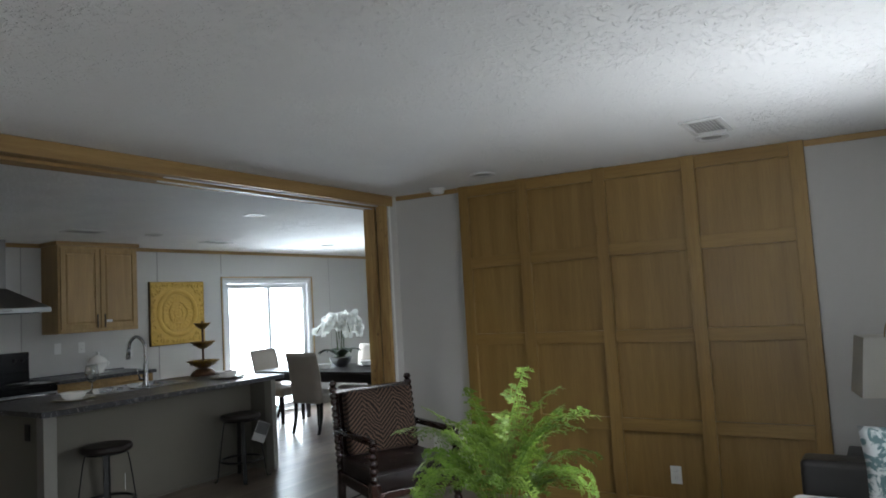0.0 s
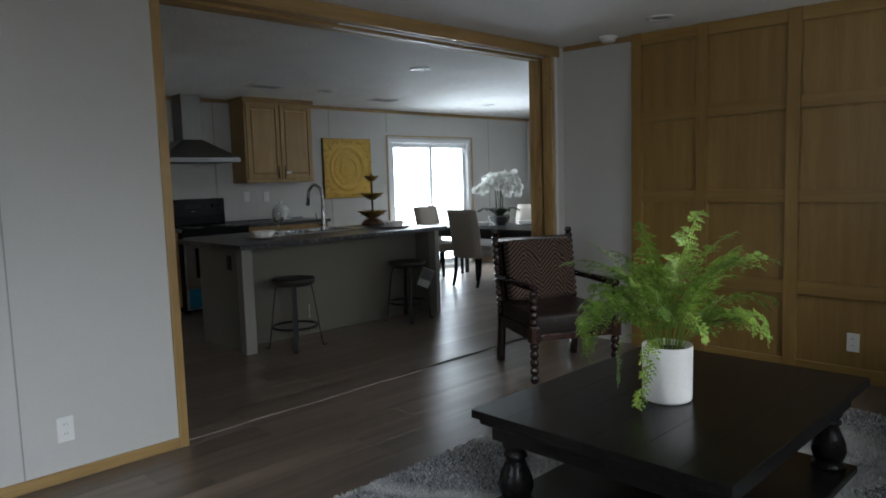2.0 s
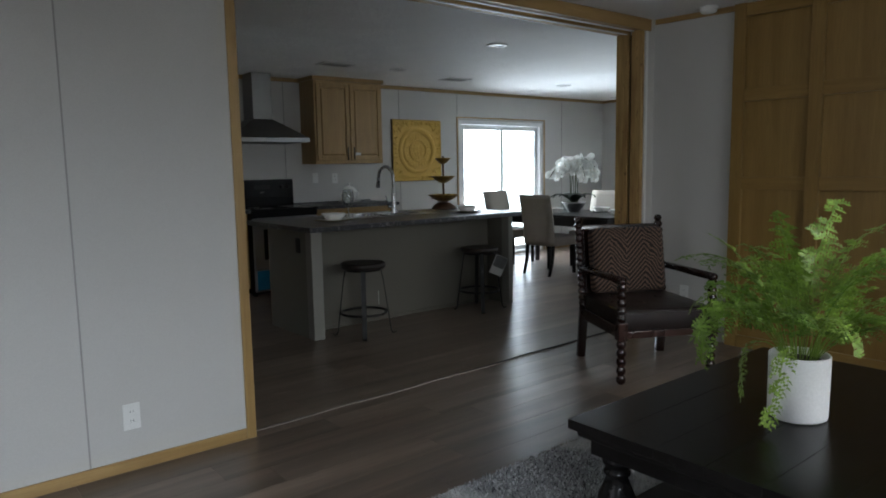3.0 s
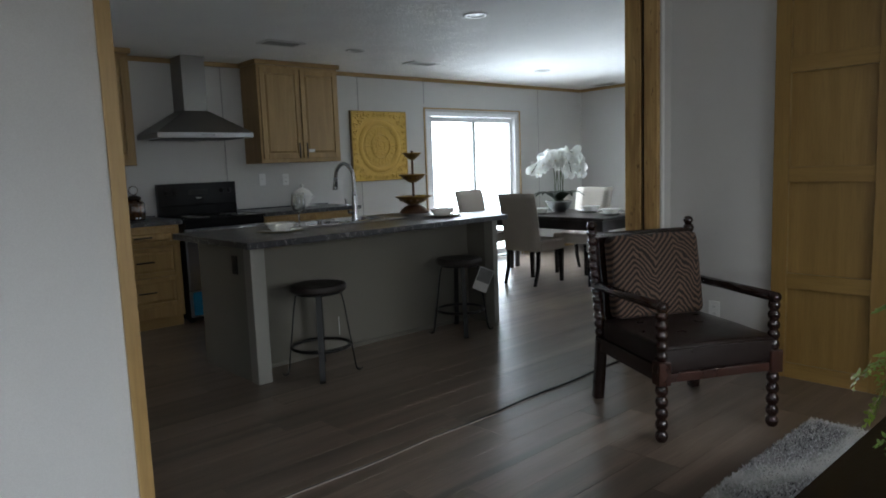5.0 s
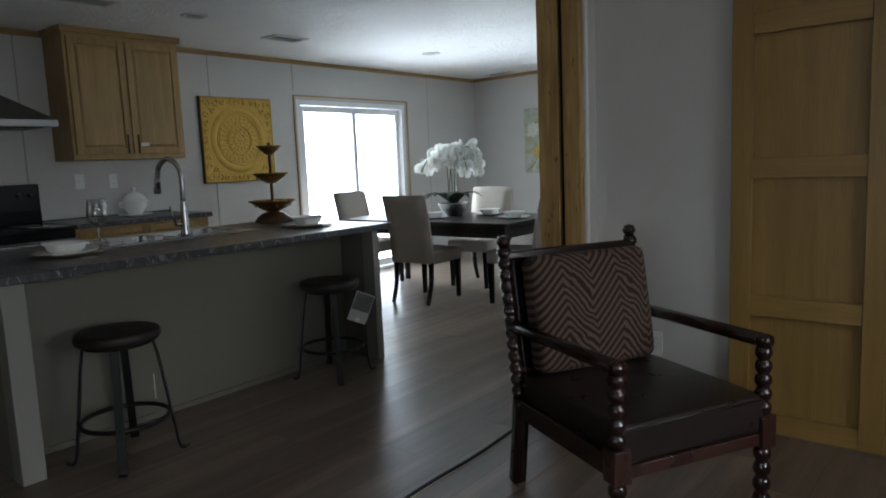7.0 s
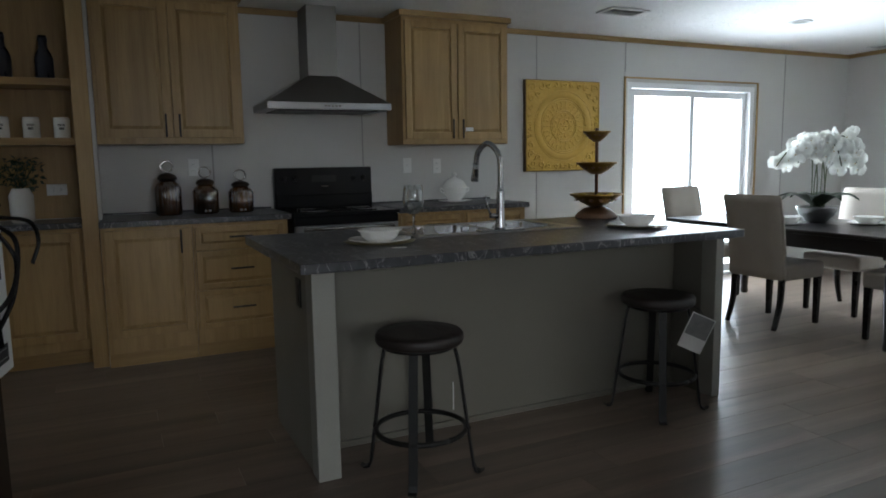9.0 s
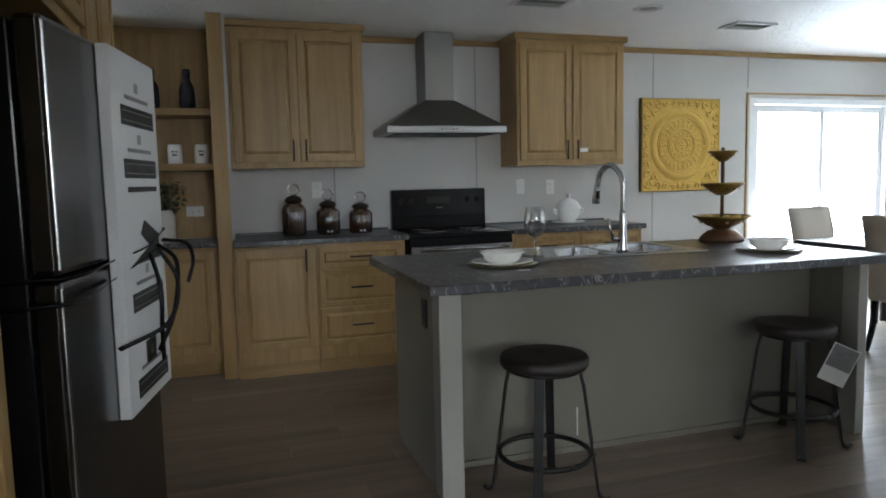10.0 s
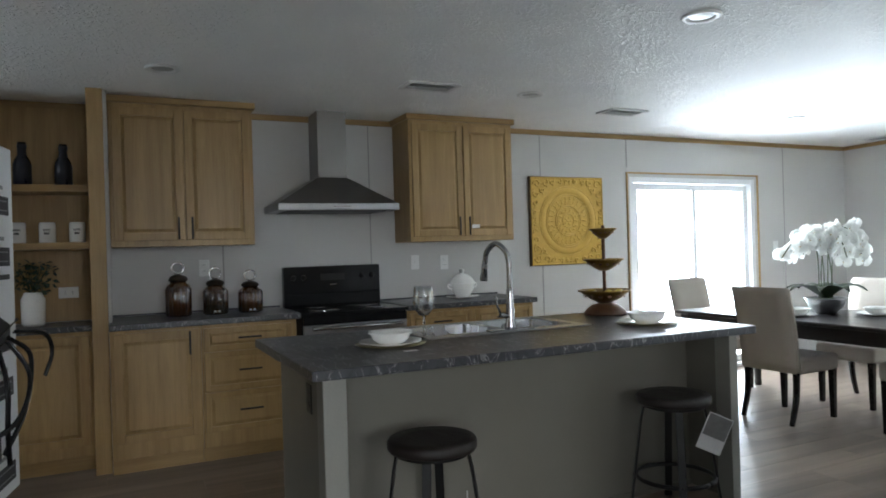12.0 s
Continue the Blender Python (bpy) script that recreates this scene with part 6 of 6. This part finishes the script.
FERN = fern_leaf()
FERN_STEM = grained("fern stalk", (0.09, 0.10, 0.03), (0.14, 0.14, 0.05), 0.6, bump=0.0)
POT = grained("matt white ceramic", (0.82, 0.82, 0.81), (0.87, 0.87, 0.86), 0.34, scale=5, bump=0.02)
SOIL = grained("dark potting soil", (0.02, 0.015, 0.01), (0.05, 0.035, 0.025), 0.95, scale=60, bump=0.6)
fern = thing("potted_fern", pose(POTX, POTY, CT[4]), "bright green artificial fern in a white cylinder pot", "plant")
part("pot", lathe([(0, 0), (0.086, 0), (0.092, 0.004), (0.095, 0.012), (0.097, 0.218), (0.094, 0.222), (0.089, 0.218), (0.088, 0.19), (0, 0.19)], seg=48), POT, fern, "white cylindrical pot")
part("soil", lathe([(0.088, 0.194), (0.05, 0.206), (0, 0.208)], seg=20), SOIL, fern)
rnd = random.Random(12)


def frond(length, a, rise, droop, bare=0.28, width=1.0):
    """One arching frond: alternate pinnae, each cut into separate pointed leaflets."""
    bm = bmesh.new()
    n = 20
    d, s = Vector((math.cos(a), math.sin(a), 0)), Vector((-math.sin(a), math.cos(a), 0))
    p = Vector((0.045 * math.cos(a), 0.045 * math.sin(a), 0.195))
    ang, sway = rise, rnd.uniform(-0.35, 0.35)
    pts, dirs = [p.copy()], []
    for k in range(n):
        v = d * math.cos(ang) + Vector((0, 0, 1)) * math.sin(ang) + s * sway * k / n
        v.normalize()
        dirs.append(v)
        p = p + v * length / n
        pts.append(p.copy())
        ang = max(-1.5, ang - droop / n * (0.2 + 1.7 * (k / n) ** 1.3))
    tube(pts[::2], 0.0022, seg=4, bm=bm, taper=[1 - 0.6 * i / 10 for i in range(11)])
    first = int(n * bare)
    twist = rnd.uniform(-0.6, 0.6)
    for k in range(first, n):
        q = (k - first) / (n - first)
        pl = 0.095 * width * (1.0 - 0.76 * q) * min(1, 0.55 + 2.2 * q) * rnd.uniform(0.5, 1.2) + 0.010
        across = (s * math.cos(twist) + dirs[k].cross(s) * math.sin(twist)).normalized()
        up = dirs[k].cross(across).normalized()
        for side in (-1, 1):
            if rnd.random() < 0.2:
                continue
            root = pts[k] + dirs[k] * (length / n) * (0.25 + 0.25 * side)
            dv = (across * side * 0.8 + dirs[k] * 0.55 + up * rnd.uniform(-0.3, 0.3)).normalized()
            over = up.cross(dv).normalized()
            curl = rnd.uniform(0.15, 0.6)
            m = max(3, int(pl / 0.0105))
            ends = [root + dv * pl * i / m - Vector((0, 0, pl * curl * (i / m) ** 2)) for i in range(m + 1)]
            for i in range(m):
                q2 = i / m
                ll = (0.026 * (1 - 0.6 * q2)) * width * rnd.uniform(0.65, 1.3)
                ww = 0.0048 * (1.1 - 0.5 * q2)
                for sg in (1, -1):
                    out = (over * sg * 0.82 + dv * 0.57 + up * rnd.uniform(-0.25, 0.25)).normalized()
                    sidev = (dv - out * dv.dot(out)).normalized()
                    c = ends[i] + (ends[i + 1] - ends[i]) * (0.25 + 0.2 * sg)
                    lift = up * 0.0016
                    quad = [c - sidev * ww * 0.5, c + out * ll * 0.5 - sidev * ww + lift, c + out * ll, c + out * ll * 0.45 + sidev * ww + lift, c + sidev * ww * 0.7]
                    bm.faces.new([bm.verts.new(v) for v in quad])
            tip = [bm.verts.new(v) for v in (ends[-2] - over * 0.003, ends[-1] + dv * 0.006, ends[-2] + over * 0.003)]
            bm.faces.new(tip)
    return bm


# tall inner fronds, spreading middle ones and a few that hang
for k in range(16):
    part("frond", frond(rnd.uniform(0.46, 0.66), k * 2.39996, rnd.uniform(1.22, 1.48), rnd.uniform(0.8, 2.2), 0.38, rnd.uniform(0.7, 1.0)), FERN, fern)
for k in range(16):
    part("frond", frond(rnd.uniform(0.34, 0.52), k * 2.39996 + 0.7, rnd.uniform(1.05, 1.35), rnd.uniform(1.2, 3.2), 0.36, rnd.uniform(0.7, 1.0)), FERN, fern)
for k in range(4):
    part("frond", frond(rnd.uniform(0.28, 0.38), k * 0.9 + 0.2, rnd.uniform(0.9, 1.2), rnd.uniform(1.6, 2.8), 0.32, 0.9), FERN, fern)
part("frond", frond(0.44, -1.32, 1.0, 10.0, 0.36, 0.5), FERN, fern, "frond hanging over the rim of the pot")
part("frond", frond(0.36, -2.2, 1.0, 8.0, 0.36, 0.7), FERN, fern, "frond hanging over the rim of the pot")
part("frond", frond(0.46, -2.45, 1.1, 4.6, 0.36), FERN, fern, "long drooping frond")
part("frond", frond(0.47, -2.85, 1.15, 4.0, 0.36), FERN, fern, "long drooping frond")
part("frond", frond(0.48, 0.35, 1.1, 3.6, 0.36), FERN, fern, "long drooping frond")
part("frond", frond(0.42, 0.0, 1.2, 3.2, 0.36), FERN, fern, "long drooping frond")

# shag rug
def rug_material():
    m, nodes, links, p = material("grey shag pile")
    tc = nodes.new("ShaderNodeTexCoord")
    mp = nodes.new("ShaderNodeMapping")
    links.new(tc.outputs["Object"], mp.inputs["Vector"])
    vo, nz, fz = nodes.new("ShaderNodeTexVoronoi"), nodes.new("ShaderNodeTexNoise"), nodes.new("ShaderNodeTexNoise")
    vo.feature = "DISTANCE_TO_EDGE"
    vo.inputs["Scale"].default_value = 1.35
    nz.inputs["Scale"].default_value, fz.inputs["Scale"].default_value = 3.0, 90.0
    warp = nodes.new("ShaderNodeMix")
    warp.data_type, warp.blend_type = "RGBA", "LINEAR_LIGHT"
    warp.inputs[0].default_value = 0.10
    links.new(mp.outputs["Vector"], nz.inputs["Vector"])
    links.new(mp.outputs["Vector"], fz.inputs["Vector"])
    links.new(mp.outputs["Vector"], warp.inputs[6])
    links.new(nz.outputs["Color"], warp.inputs[7])
    links.new(warp.outputs[2], vo.inputs["Vector"])
    mr = nodes.new("ShaderNodeMapRange")
    mr.inputs["From Min"].default_value, mr.inputs["From Max"].default_value = 0.02, 0.10
    mr.inputs["To Min"].default_value, mr.inputs["To Max"].default_value = 1.0, 0.0
    links.new(vo.outputs["Distance"], mr.inputs["Value"])
    geo = nodes.new("ShaderNodeNewGeometry")
    grey = mixed(nodes, links, geo.outputs["Random Per Island"], (0.018, 0.019, 0.021), (0.46, 0.46, 0.47))
    col = mixed(nodes, links, mr.outputs["Result"], grey, (0.44, 0.44, 0.43))
    links.new(col, p.inputs["Base Color"])
    p.inputs["Roughness"].default_value = 0.95
    return m


RUG = rug_material()
RX0, RX1, RY0, RY1 = -1.76, 0.75, 1.30, 4.22
rug = thing("shag_rug", pose(0, 0, 0), "grey shag rug with pale curving lines", "rug")
part("backing", boxed(RX0, RX1, RY0, RY1, 0.0005, 0.012, bevel=0.004), RUG, rug)
rnd = np.random.default_rng(5)
N = 120000
px, py = rnd.uniform(RX0, RX1, N), rnd.uniform(RY0, RY1, N)
# densest where it shows beyond the table
keep = (px < CT[0] + 0.12) | (px > CT[1] - 0.2) | (py > CT[3] - 0.15) | (py < CT[2] + 0.15)
px, py = px[keep], py[keep]
N = len(px)
ang, lean, hgt, wid = rnd.uniform(0, 6.283, N), rnd.uniform(0.0, 0.010, N), rnd.uniform(0.006, 0.015, N), rnd.uniform(0.0022, 0.0048, N)
la = rnd.uniform(0, 6.283, N)
base = np.stack([px, py, np.full(N, 0.010)], 1)
side = np.stack([np.cos(ang), np.sin(ang), np.zeros(N)], 1) * wid[:, None]
tipv = base + np.stack([np.cos(la) * lean, np.sin(la) * lean, hgt], 1)
verts = np.stack([base - side, base + side, tipv + side * 0.5, tipv - side * 0.5], 1).reshape(-1, 3)
me = bpy.data.meshes.new("pile")
me.from_pydata(verts.tolist(), [], (np.arange(N * 4).reshape(-1, 4)).tolist())
me.materials.append(RUG)
pile = new("pile", me)
pile.parent = rug
tagged(pile, "loose grey shag pile", kind="stuff")

# sofa, end table and lamp along the outer wall
SOFA_LEATHER = grained("black leather", (0.010, 0.009, 0.009), (0.020, 0.018, 0.018), 0.4, scale=8, fine=200, bump=0.2)
CUSHION = grained("white upholstery", (0.60, 0.60, 0.60), (0.68, 0.68, 0.68), 0.85, scale=6, fine=400, bump=0.2)
sofa = thing("sofa", pose(0, 0, 0), "dark leather loveseat with a white seat cushion", "sofa")
part("base", boxed(0.28, 1.16, 2.9, 4.15, 0.10, 0.27, bevel=0.02, seg=3), SOFA_LEATHER, sofa)
part("back", boxed(0.96, 1.2, 2.9, 4.14, 0.27, 0.80, bevel=0.05, seg=4), SOFA_LEATHER, sofa)
for y in (3.97,):
    part("arm", boxed(0.22, 1.18, y, y + 0.19, 0.10, 0.61, bevel=0.03, seg=4), SOFA_LEATHER, sofa)
for y0 in (3.06,):
    part("seat_cushion", boxed(0.17, 0.97, y0, y0 + 0.90, 0.272, 0.45, bevel=0.05, seg=5), CUSHION, sofa, "white seat cushion")
for x in (0.32, 1.1):
    for y in (3.0, 4.05):
        part("foot", boxed(x - 0.03, x + 0.03, y - 0.03, y + 0.03, 0.0, 0.10), BLACK_WOOD, sofa)


def teal_print():
    m, nodes, links, p = material("teal leaf print")
    tc, n1 = nodes.new("ShaderNodeTexCoord"), nodes.new("ShaderNodeTexNoise")
    n1.inputs["Scale"].default_value, n1.inputs["Detail"].default_value, n1.inputs["Distortion"].default_value = 9, 4, 2.0
    links.new(tc.outputs["Object"], n1.inputs["Vector"])
    r = nodes.new("ShaderNodeValToRGB")
    r.color_ramp.elements[0].position, r.color_ramp.elements[1].position = 0.45, 0.55
    r.color_ramp.elements[0].color, r.color_ramp.elements[1].color = (0.10, 0.17, 0.18, 1), (0.55, 0.58, 0.58, 1)
    links.new(n1.outputs["Fac"], r.inputs["Fac"])
    links.new(r.outputs["Color"], p.inputs["Base Color"])
    p.inputs["Roughness"].default_value = 0.9
    return m


pil2 = thing("throw_pillow", pose(0.70, 3.83, 0.452, -16, 0, 14) @ Matrix.Diagonal((0.85, 0.85, 0.85, 1)), "teal and white leaf print throw pillow on the sofa", "pillow")
bm = bmesh.new()
bmesh.ops.create_grid(bm, x_segments=14, y_segments=14, size=0.22)
g2 = bmesh.ops.duplicate(bm, geom=bm.verts[:] + bm.faces[:])
dup = {v for v in g2["geom"] if isinstance(v, bmesh.types.BMVert)}
for v in bm.verts:
    x, y = v.co.x / 0.22, v.co.y / 0.22
    h = 0.075 * max(0.0, (1 - x * x) * (1 - y * y)) ** 0.45
    pinch = 1 - 0.06 * (1 - abs(x * y))
    v.co = Vector((v.co.x * pinch, h if v in dup else -h, v.co.y * pinch + 0.215))
bmesh.ops.remove_doubles(bm, verts=bm.verts, dist=0.0008)
bmesh.ops.recalc_face_normals(bm, faces=bm.faces)
for f in bm.faces:
    f.smooth = True
part("cover", bm, teal_print(), pil2)

et = thing("end_table", pose(0.68, 4.50, 0), "small dark end table beside the sofa", "side table")
part("tabletop", boxed(-0.28, 0.28, -0.26, 0.26, 0.50, 0.53, bevel=0.006), BLACK_WOOD, et)
for x in (-0.24, 0.24):
    for y in (-0.22, 0.22):
        part("leg", boxed(x - 0.02, x + 0.02, y - 0.02, y + 0.02, 0.0, 0.50, bevel=0.003), BLACK_WOOD, et)
SHADE = grained("white linen shade", (0.68, 0.66, 0.60), (0.76, 0.74, 0.68), 0.85, scale=8, fine=400, bump=0.1)
tl = thing("table_lamp", pose(0.68, 4.42, 0.53, 0, 0, 12), "table lamp with a gold base and square white shade", "lamp")
part("base", lathe([(0, 0), (0.07, 0), (0.072, 0.012), (0.03, 0.02), (0.02, 0.04), (0.036, 0.09), (0.042, 0.16), (0.03, 0.24), (0.014, 0.28), (0.012, 0.34), (0, 0.34)], seg=24), BRASS, tl, "ribbed gold base")
bm = bmesh.new()
lo, hi = 0.20, 0.165
ra = [bm.verts.new((sx * lo, sy * lo * 0.75, 0.355)) for sx, sy in ((-1, -1), (1, -1), (1, 1), (-1, 1))]
rb = [bm.verts.new((sx * hi, sy * hi * 0.75, 0.665)) for sx, sy in ((-1, -1), (1, -1), (1, 1), (-1, 1))]
for k in range(4):
    bm.faces.new((ra[k], ra[(k + 1) % 4], rb[(k + 1) % 4], rb[k]))
bmesh.ops.solidify(bm, geom=bm.faces[:], thickness=0.004)
part("shade", bm, SHADE, tl, "square white fabric shade")
part("harp", tube(curve_points([(-0.03, 0, 0.34), (-0.05, 0, 0.55), (-0.035, 0, 0.71), (0, 0, 0.74), (0.035, 0, 0.71), (0.05, 0, 0.55), (0.03, 0, 0.34)], 5), 0.003, seg=6), BRASS, tl)

# ---- fittings in the ceiling ----
LENS = grained("frosted lamp lens", (0.30, 0.30, 0.29), (0.38, 0.38, 0.37), 0.4, bump=0.0)


def downlight(x, y):
    d = thing("recessed_light", pose(x, y, ceil_z(x) - 0.0015), "round white recessed ceiling light, switched off", "ceiling light", "recessed lights")
    part("trim_ring", lathe([(0.095, 0.0), (0.096, -0.006), (0.088, -0.011), (0.066, -0.009), (0.060, 0.0), (0.060, 0.001)], seg=32), WHITE_METAL, d)
    part("lens", lathe([(0.0605, -0.002), (0.05, -0.0045), (0, -0.006)], seg=28), LENS, d)


for x, y in ((-6.02, 2.18), (-5.93, 4.58), (-4.30, 4.52), (-6.0, 7.39), (-1.755, 4.42), (-0.125, 4.32)):
    downlight(x, y)


VENT_SLAT = grained("dusty grey vent blade", (0.30, 0.30, 0.29), (0.40, 0.40, 0.39), 0.5, scale=5, bump=0.0)


def ceiling_vent(x, y, turn, pale=False):
    v = thing("ceiling_vent", pose(x, y, ceil_z(x) - 0.002, 0, 0, turn), "white slatted metal vent in the ceiling", "vent", "ceiling vents")
    for c in ((-0.185, 0.185, -0.105, -0.08), (-0.185, 0.185, 0.08, 0.105), (-0.185, -0.155, -0.08, 0.08), (0.155, 0.185, -0.08, 0.08)):
        part("frame", boxed(*c, -0.012, 0.0, bevel=0.003, seg=1), WHITE_METAL, v)
    # flat sheet whose colour gives the shade seen between the slats
    part("backing", boxed(-0.155, 0.155, -0.08, 0.08, -0.002, -0.0005), VENT_SLAT if pale else BLACK_METAL, v, "grey sheet standing in for shade behind the slats" if pale else "black sheet standing in for the shaded duct")
    for k in range(9):
        y0 = -0.072 + k * 0.018
        part("slat", moved(boxed(-0.155, 0.155, -0.0048, 0.0048, -0.0008, 0.0008), pose(0, y0, -0.006, 40 if k < 5 and not pale else -40, 0, 0)), WHITE_METAL if pale else VENT_SLAT, v)


for x, y, turn in ((-5.93, 3.80, 90), (-6.22, 5.64, 90), (-6.48, 9.40, 0), (-0.085, 3.985, 270)):
    ceiling_vent(x, y, turn, pale=x > -3)
sd = thing("smoke_detector", pose(-2.37, 4.75, ceil_z(-2.37)), "round white smoke detector near the corner", "smoke detector")
part("base", lathe([(0, 0), (0.07, 0), (0.07, -0.012), (0.06, -0.018), (0, -0.018)], seg=30), WHITE_PLASTIC, sd)
part("cover", lathe([(0.058, -0.018), (0.056, -0.034), (0.046, -0.042), (0, -0.044)], seg=30), WHITE_PLASTIC, sd)

# ---- outside the patio door ----
GRASS = grained("dry grass", (0.05, 0.075, 0.025), (0.12, 0.13, 0.05), 0.95, scale=2, fine=60, bump=0.4)
CONCRETE = grained("pale concrete", (0.45, 0.44, 0.42), (0.55, 0.54, 0.52), 0.85, scale=3, fine=80, bump=0.2)
SIDING = grained("white lap siding", (0.70, 0.70, 0.69), (0.76, 0.76, 0.75), 0.6, scale=3, bump=0.0)
ROOF = grained("grey shingles", (0.10, 0.10, 0.10), (0.16, 0.16, 0.16), 0.9, scale=6, bump=0.4)
bm = bmesh.new()
bmesh.ops.create_grid(bm, x_segments=8, y_segments=8, size=600, matrix=Matrix.Translation((0, 0, -0.62)))
structure("ground", bm, GRASS, "grass around the house", "ground")
structure("pavement", boxed(-13.5, WEST - 0.2, 4.5, 11.0, -0.62, -0.56), CONCRETE, "pale concrete yard behind the patio door", "pavement")
deck = thing("porch_steps", pose(0, 0, 0), "pale wooden landing outside the patio door", "porch")
part("landing", boxed(WEST - 1.4, WEST - 0.14, 6.2, 8.4, -0.12, -0.06, bevel=0.005), CONCRETE, deck)
for x in (WEST - 1.35, WEST - 0.25):
    for y in (6.25, 8.35):
        part("post", boxed(x - 0.045, x + 0.045, y - 0.045, y + 0.045, -0.62, 0.95 if x < WEST - 1 else -0.12, bevel=0.004), VINYL_WHITE, deck)
part("hand_rail", boxed(WEST - 1.39, WEST - 1.31, 6.21, 8.39, 0.9, 0.96, bevel=0.004), VINYL_WHITE, deck)
for k in range(14):
    part("baluster", boxed(WEST - 1.365, WEST - 1.335, 6.42 + k * 0.14, 6.45 + k * 0.14, -0.06, 0.9), VINYL_WHITE, deck)
house = thing("neighbour_house", pose(0, 0, 0), "white-sided neighbouring house across the yard", "house")
part("wall", boxed(-21.0, -14.0, 3.0, 22.0, -0.62, 2.4), SIDING, house)
for k in range(14):
    part("siding_board", boxed(-13.998, -13.985, 3.0, 22.0, -0.5 + k * 0.2, -0.315 + k * 0.2, bevel=0.004, seg=1), SIDING, house)
bm = bmesh.new()
v = [bm.verts.new(p) for p in ((-13.6, 2.7, 2.35), (-13.6, 22.3, 2.35), (-17.5, 22.3, 4.2), (-17.5, 2.7, 4.2), (-21.4, 2.7, 2.35), (-21.4, 22.3, 2.35))]
for f in ((0, 1, 2, 3), (3, 2, 5, 4), (0, 3, 4), (1, 5, 2), (0, 4, 5, 1)):
    bm.faces.new([v[i] for i in f])
bmesh.ops.recalc_face_normals(bm, faces=bm.faces)
part("roof", bm, ROOF, house)
DARK_PANE = grained("dark window pane", (0.10, 0.13, 0.15), (0.16, 0.2, 0.22), 0.1, scale=2, bump=0.0)
for y in (9.6, 13.0):
    w = part("window", boxed(-13.985, -13.93, y, y + 0.75, 0.55, 1.95, bevel=0.006), VINYL_WHITE, house)
    for z0 in (0.62, 1.28):
        part("pane", boxed(-13.935, -13.925, y + 0.07, y + 0.68, z0, z0 + 0.58), DARK_PANE, w)

# ---- floor planks ----
PW, PL, GAP = 0.184, 1.22, 0.0008
rnd = random.Random(3)
floor = thing("floor", pose(0, 0, 0), "grey-brown wood-look vinyl plank floor", "floor", kind="structure")
shared, near, rest = {}, 0, []


def plank_mesh(length):
    key = round(length, 2)
    if key not in shared:
        bm = boxed(0, PW - GAP, 0, key - GAP, -0.010, 0.0)
        top_edges = [e for e in bm.edges if all(v.co.z > -0.001 for v in e.verts)]
        bmesh.ops.bevel(bm, geom=top_edges, offset=0.0005, segments=1, affect="EDGES")
        shared[key] = mesh_of("plank", bm, PLANK)
    return shared[key]


cells = []
x = WEST
while x < EAST:
    y = SOUTH - rnd.choice((0.2, 0.45, 0.7, 0.95, 1.15))
    while y < NORTH:
        y0, y1 = max(y, SOUTH), min(y + PL, NORTH)
        if y1 - y0 > 0.05 and not (x > MID_L and y0 > PANEL_Y + 0.1):
            cells.append((x, y0, y1 - y0))
        y += PL
    x += PW
cells.sort(key=lambda c: math.hypot(c[0] + 2.9, (c[1] + c[2] / 2) - 2.9))
for x, y, l in cells[:300]:
    p = new("plank", plank_mesh(l))
    p.parent, p.location = floor, (x, y, 0)
bm = bmesh.new()
for x, y, l in cells[300:]:
    box(bm, x, min(x + PW - GAP, EAST), y, y + l - GAP, -0.010, 0.0)
tagged(part("far_planks", bm, PLANK, floor), "grey-brown planks further off", kind="stuff")
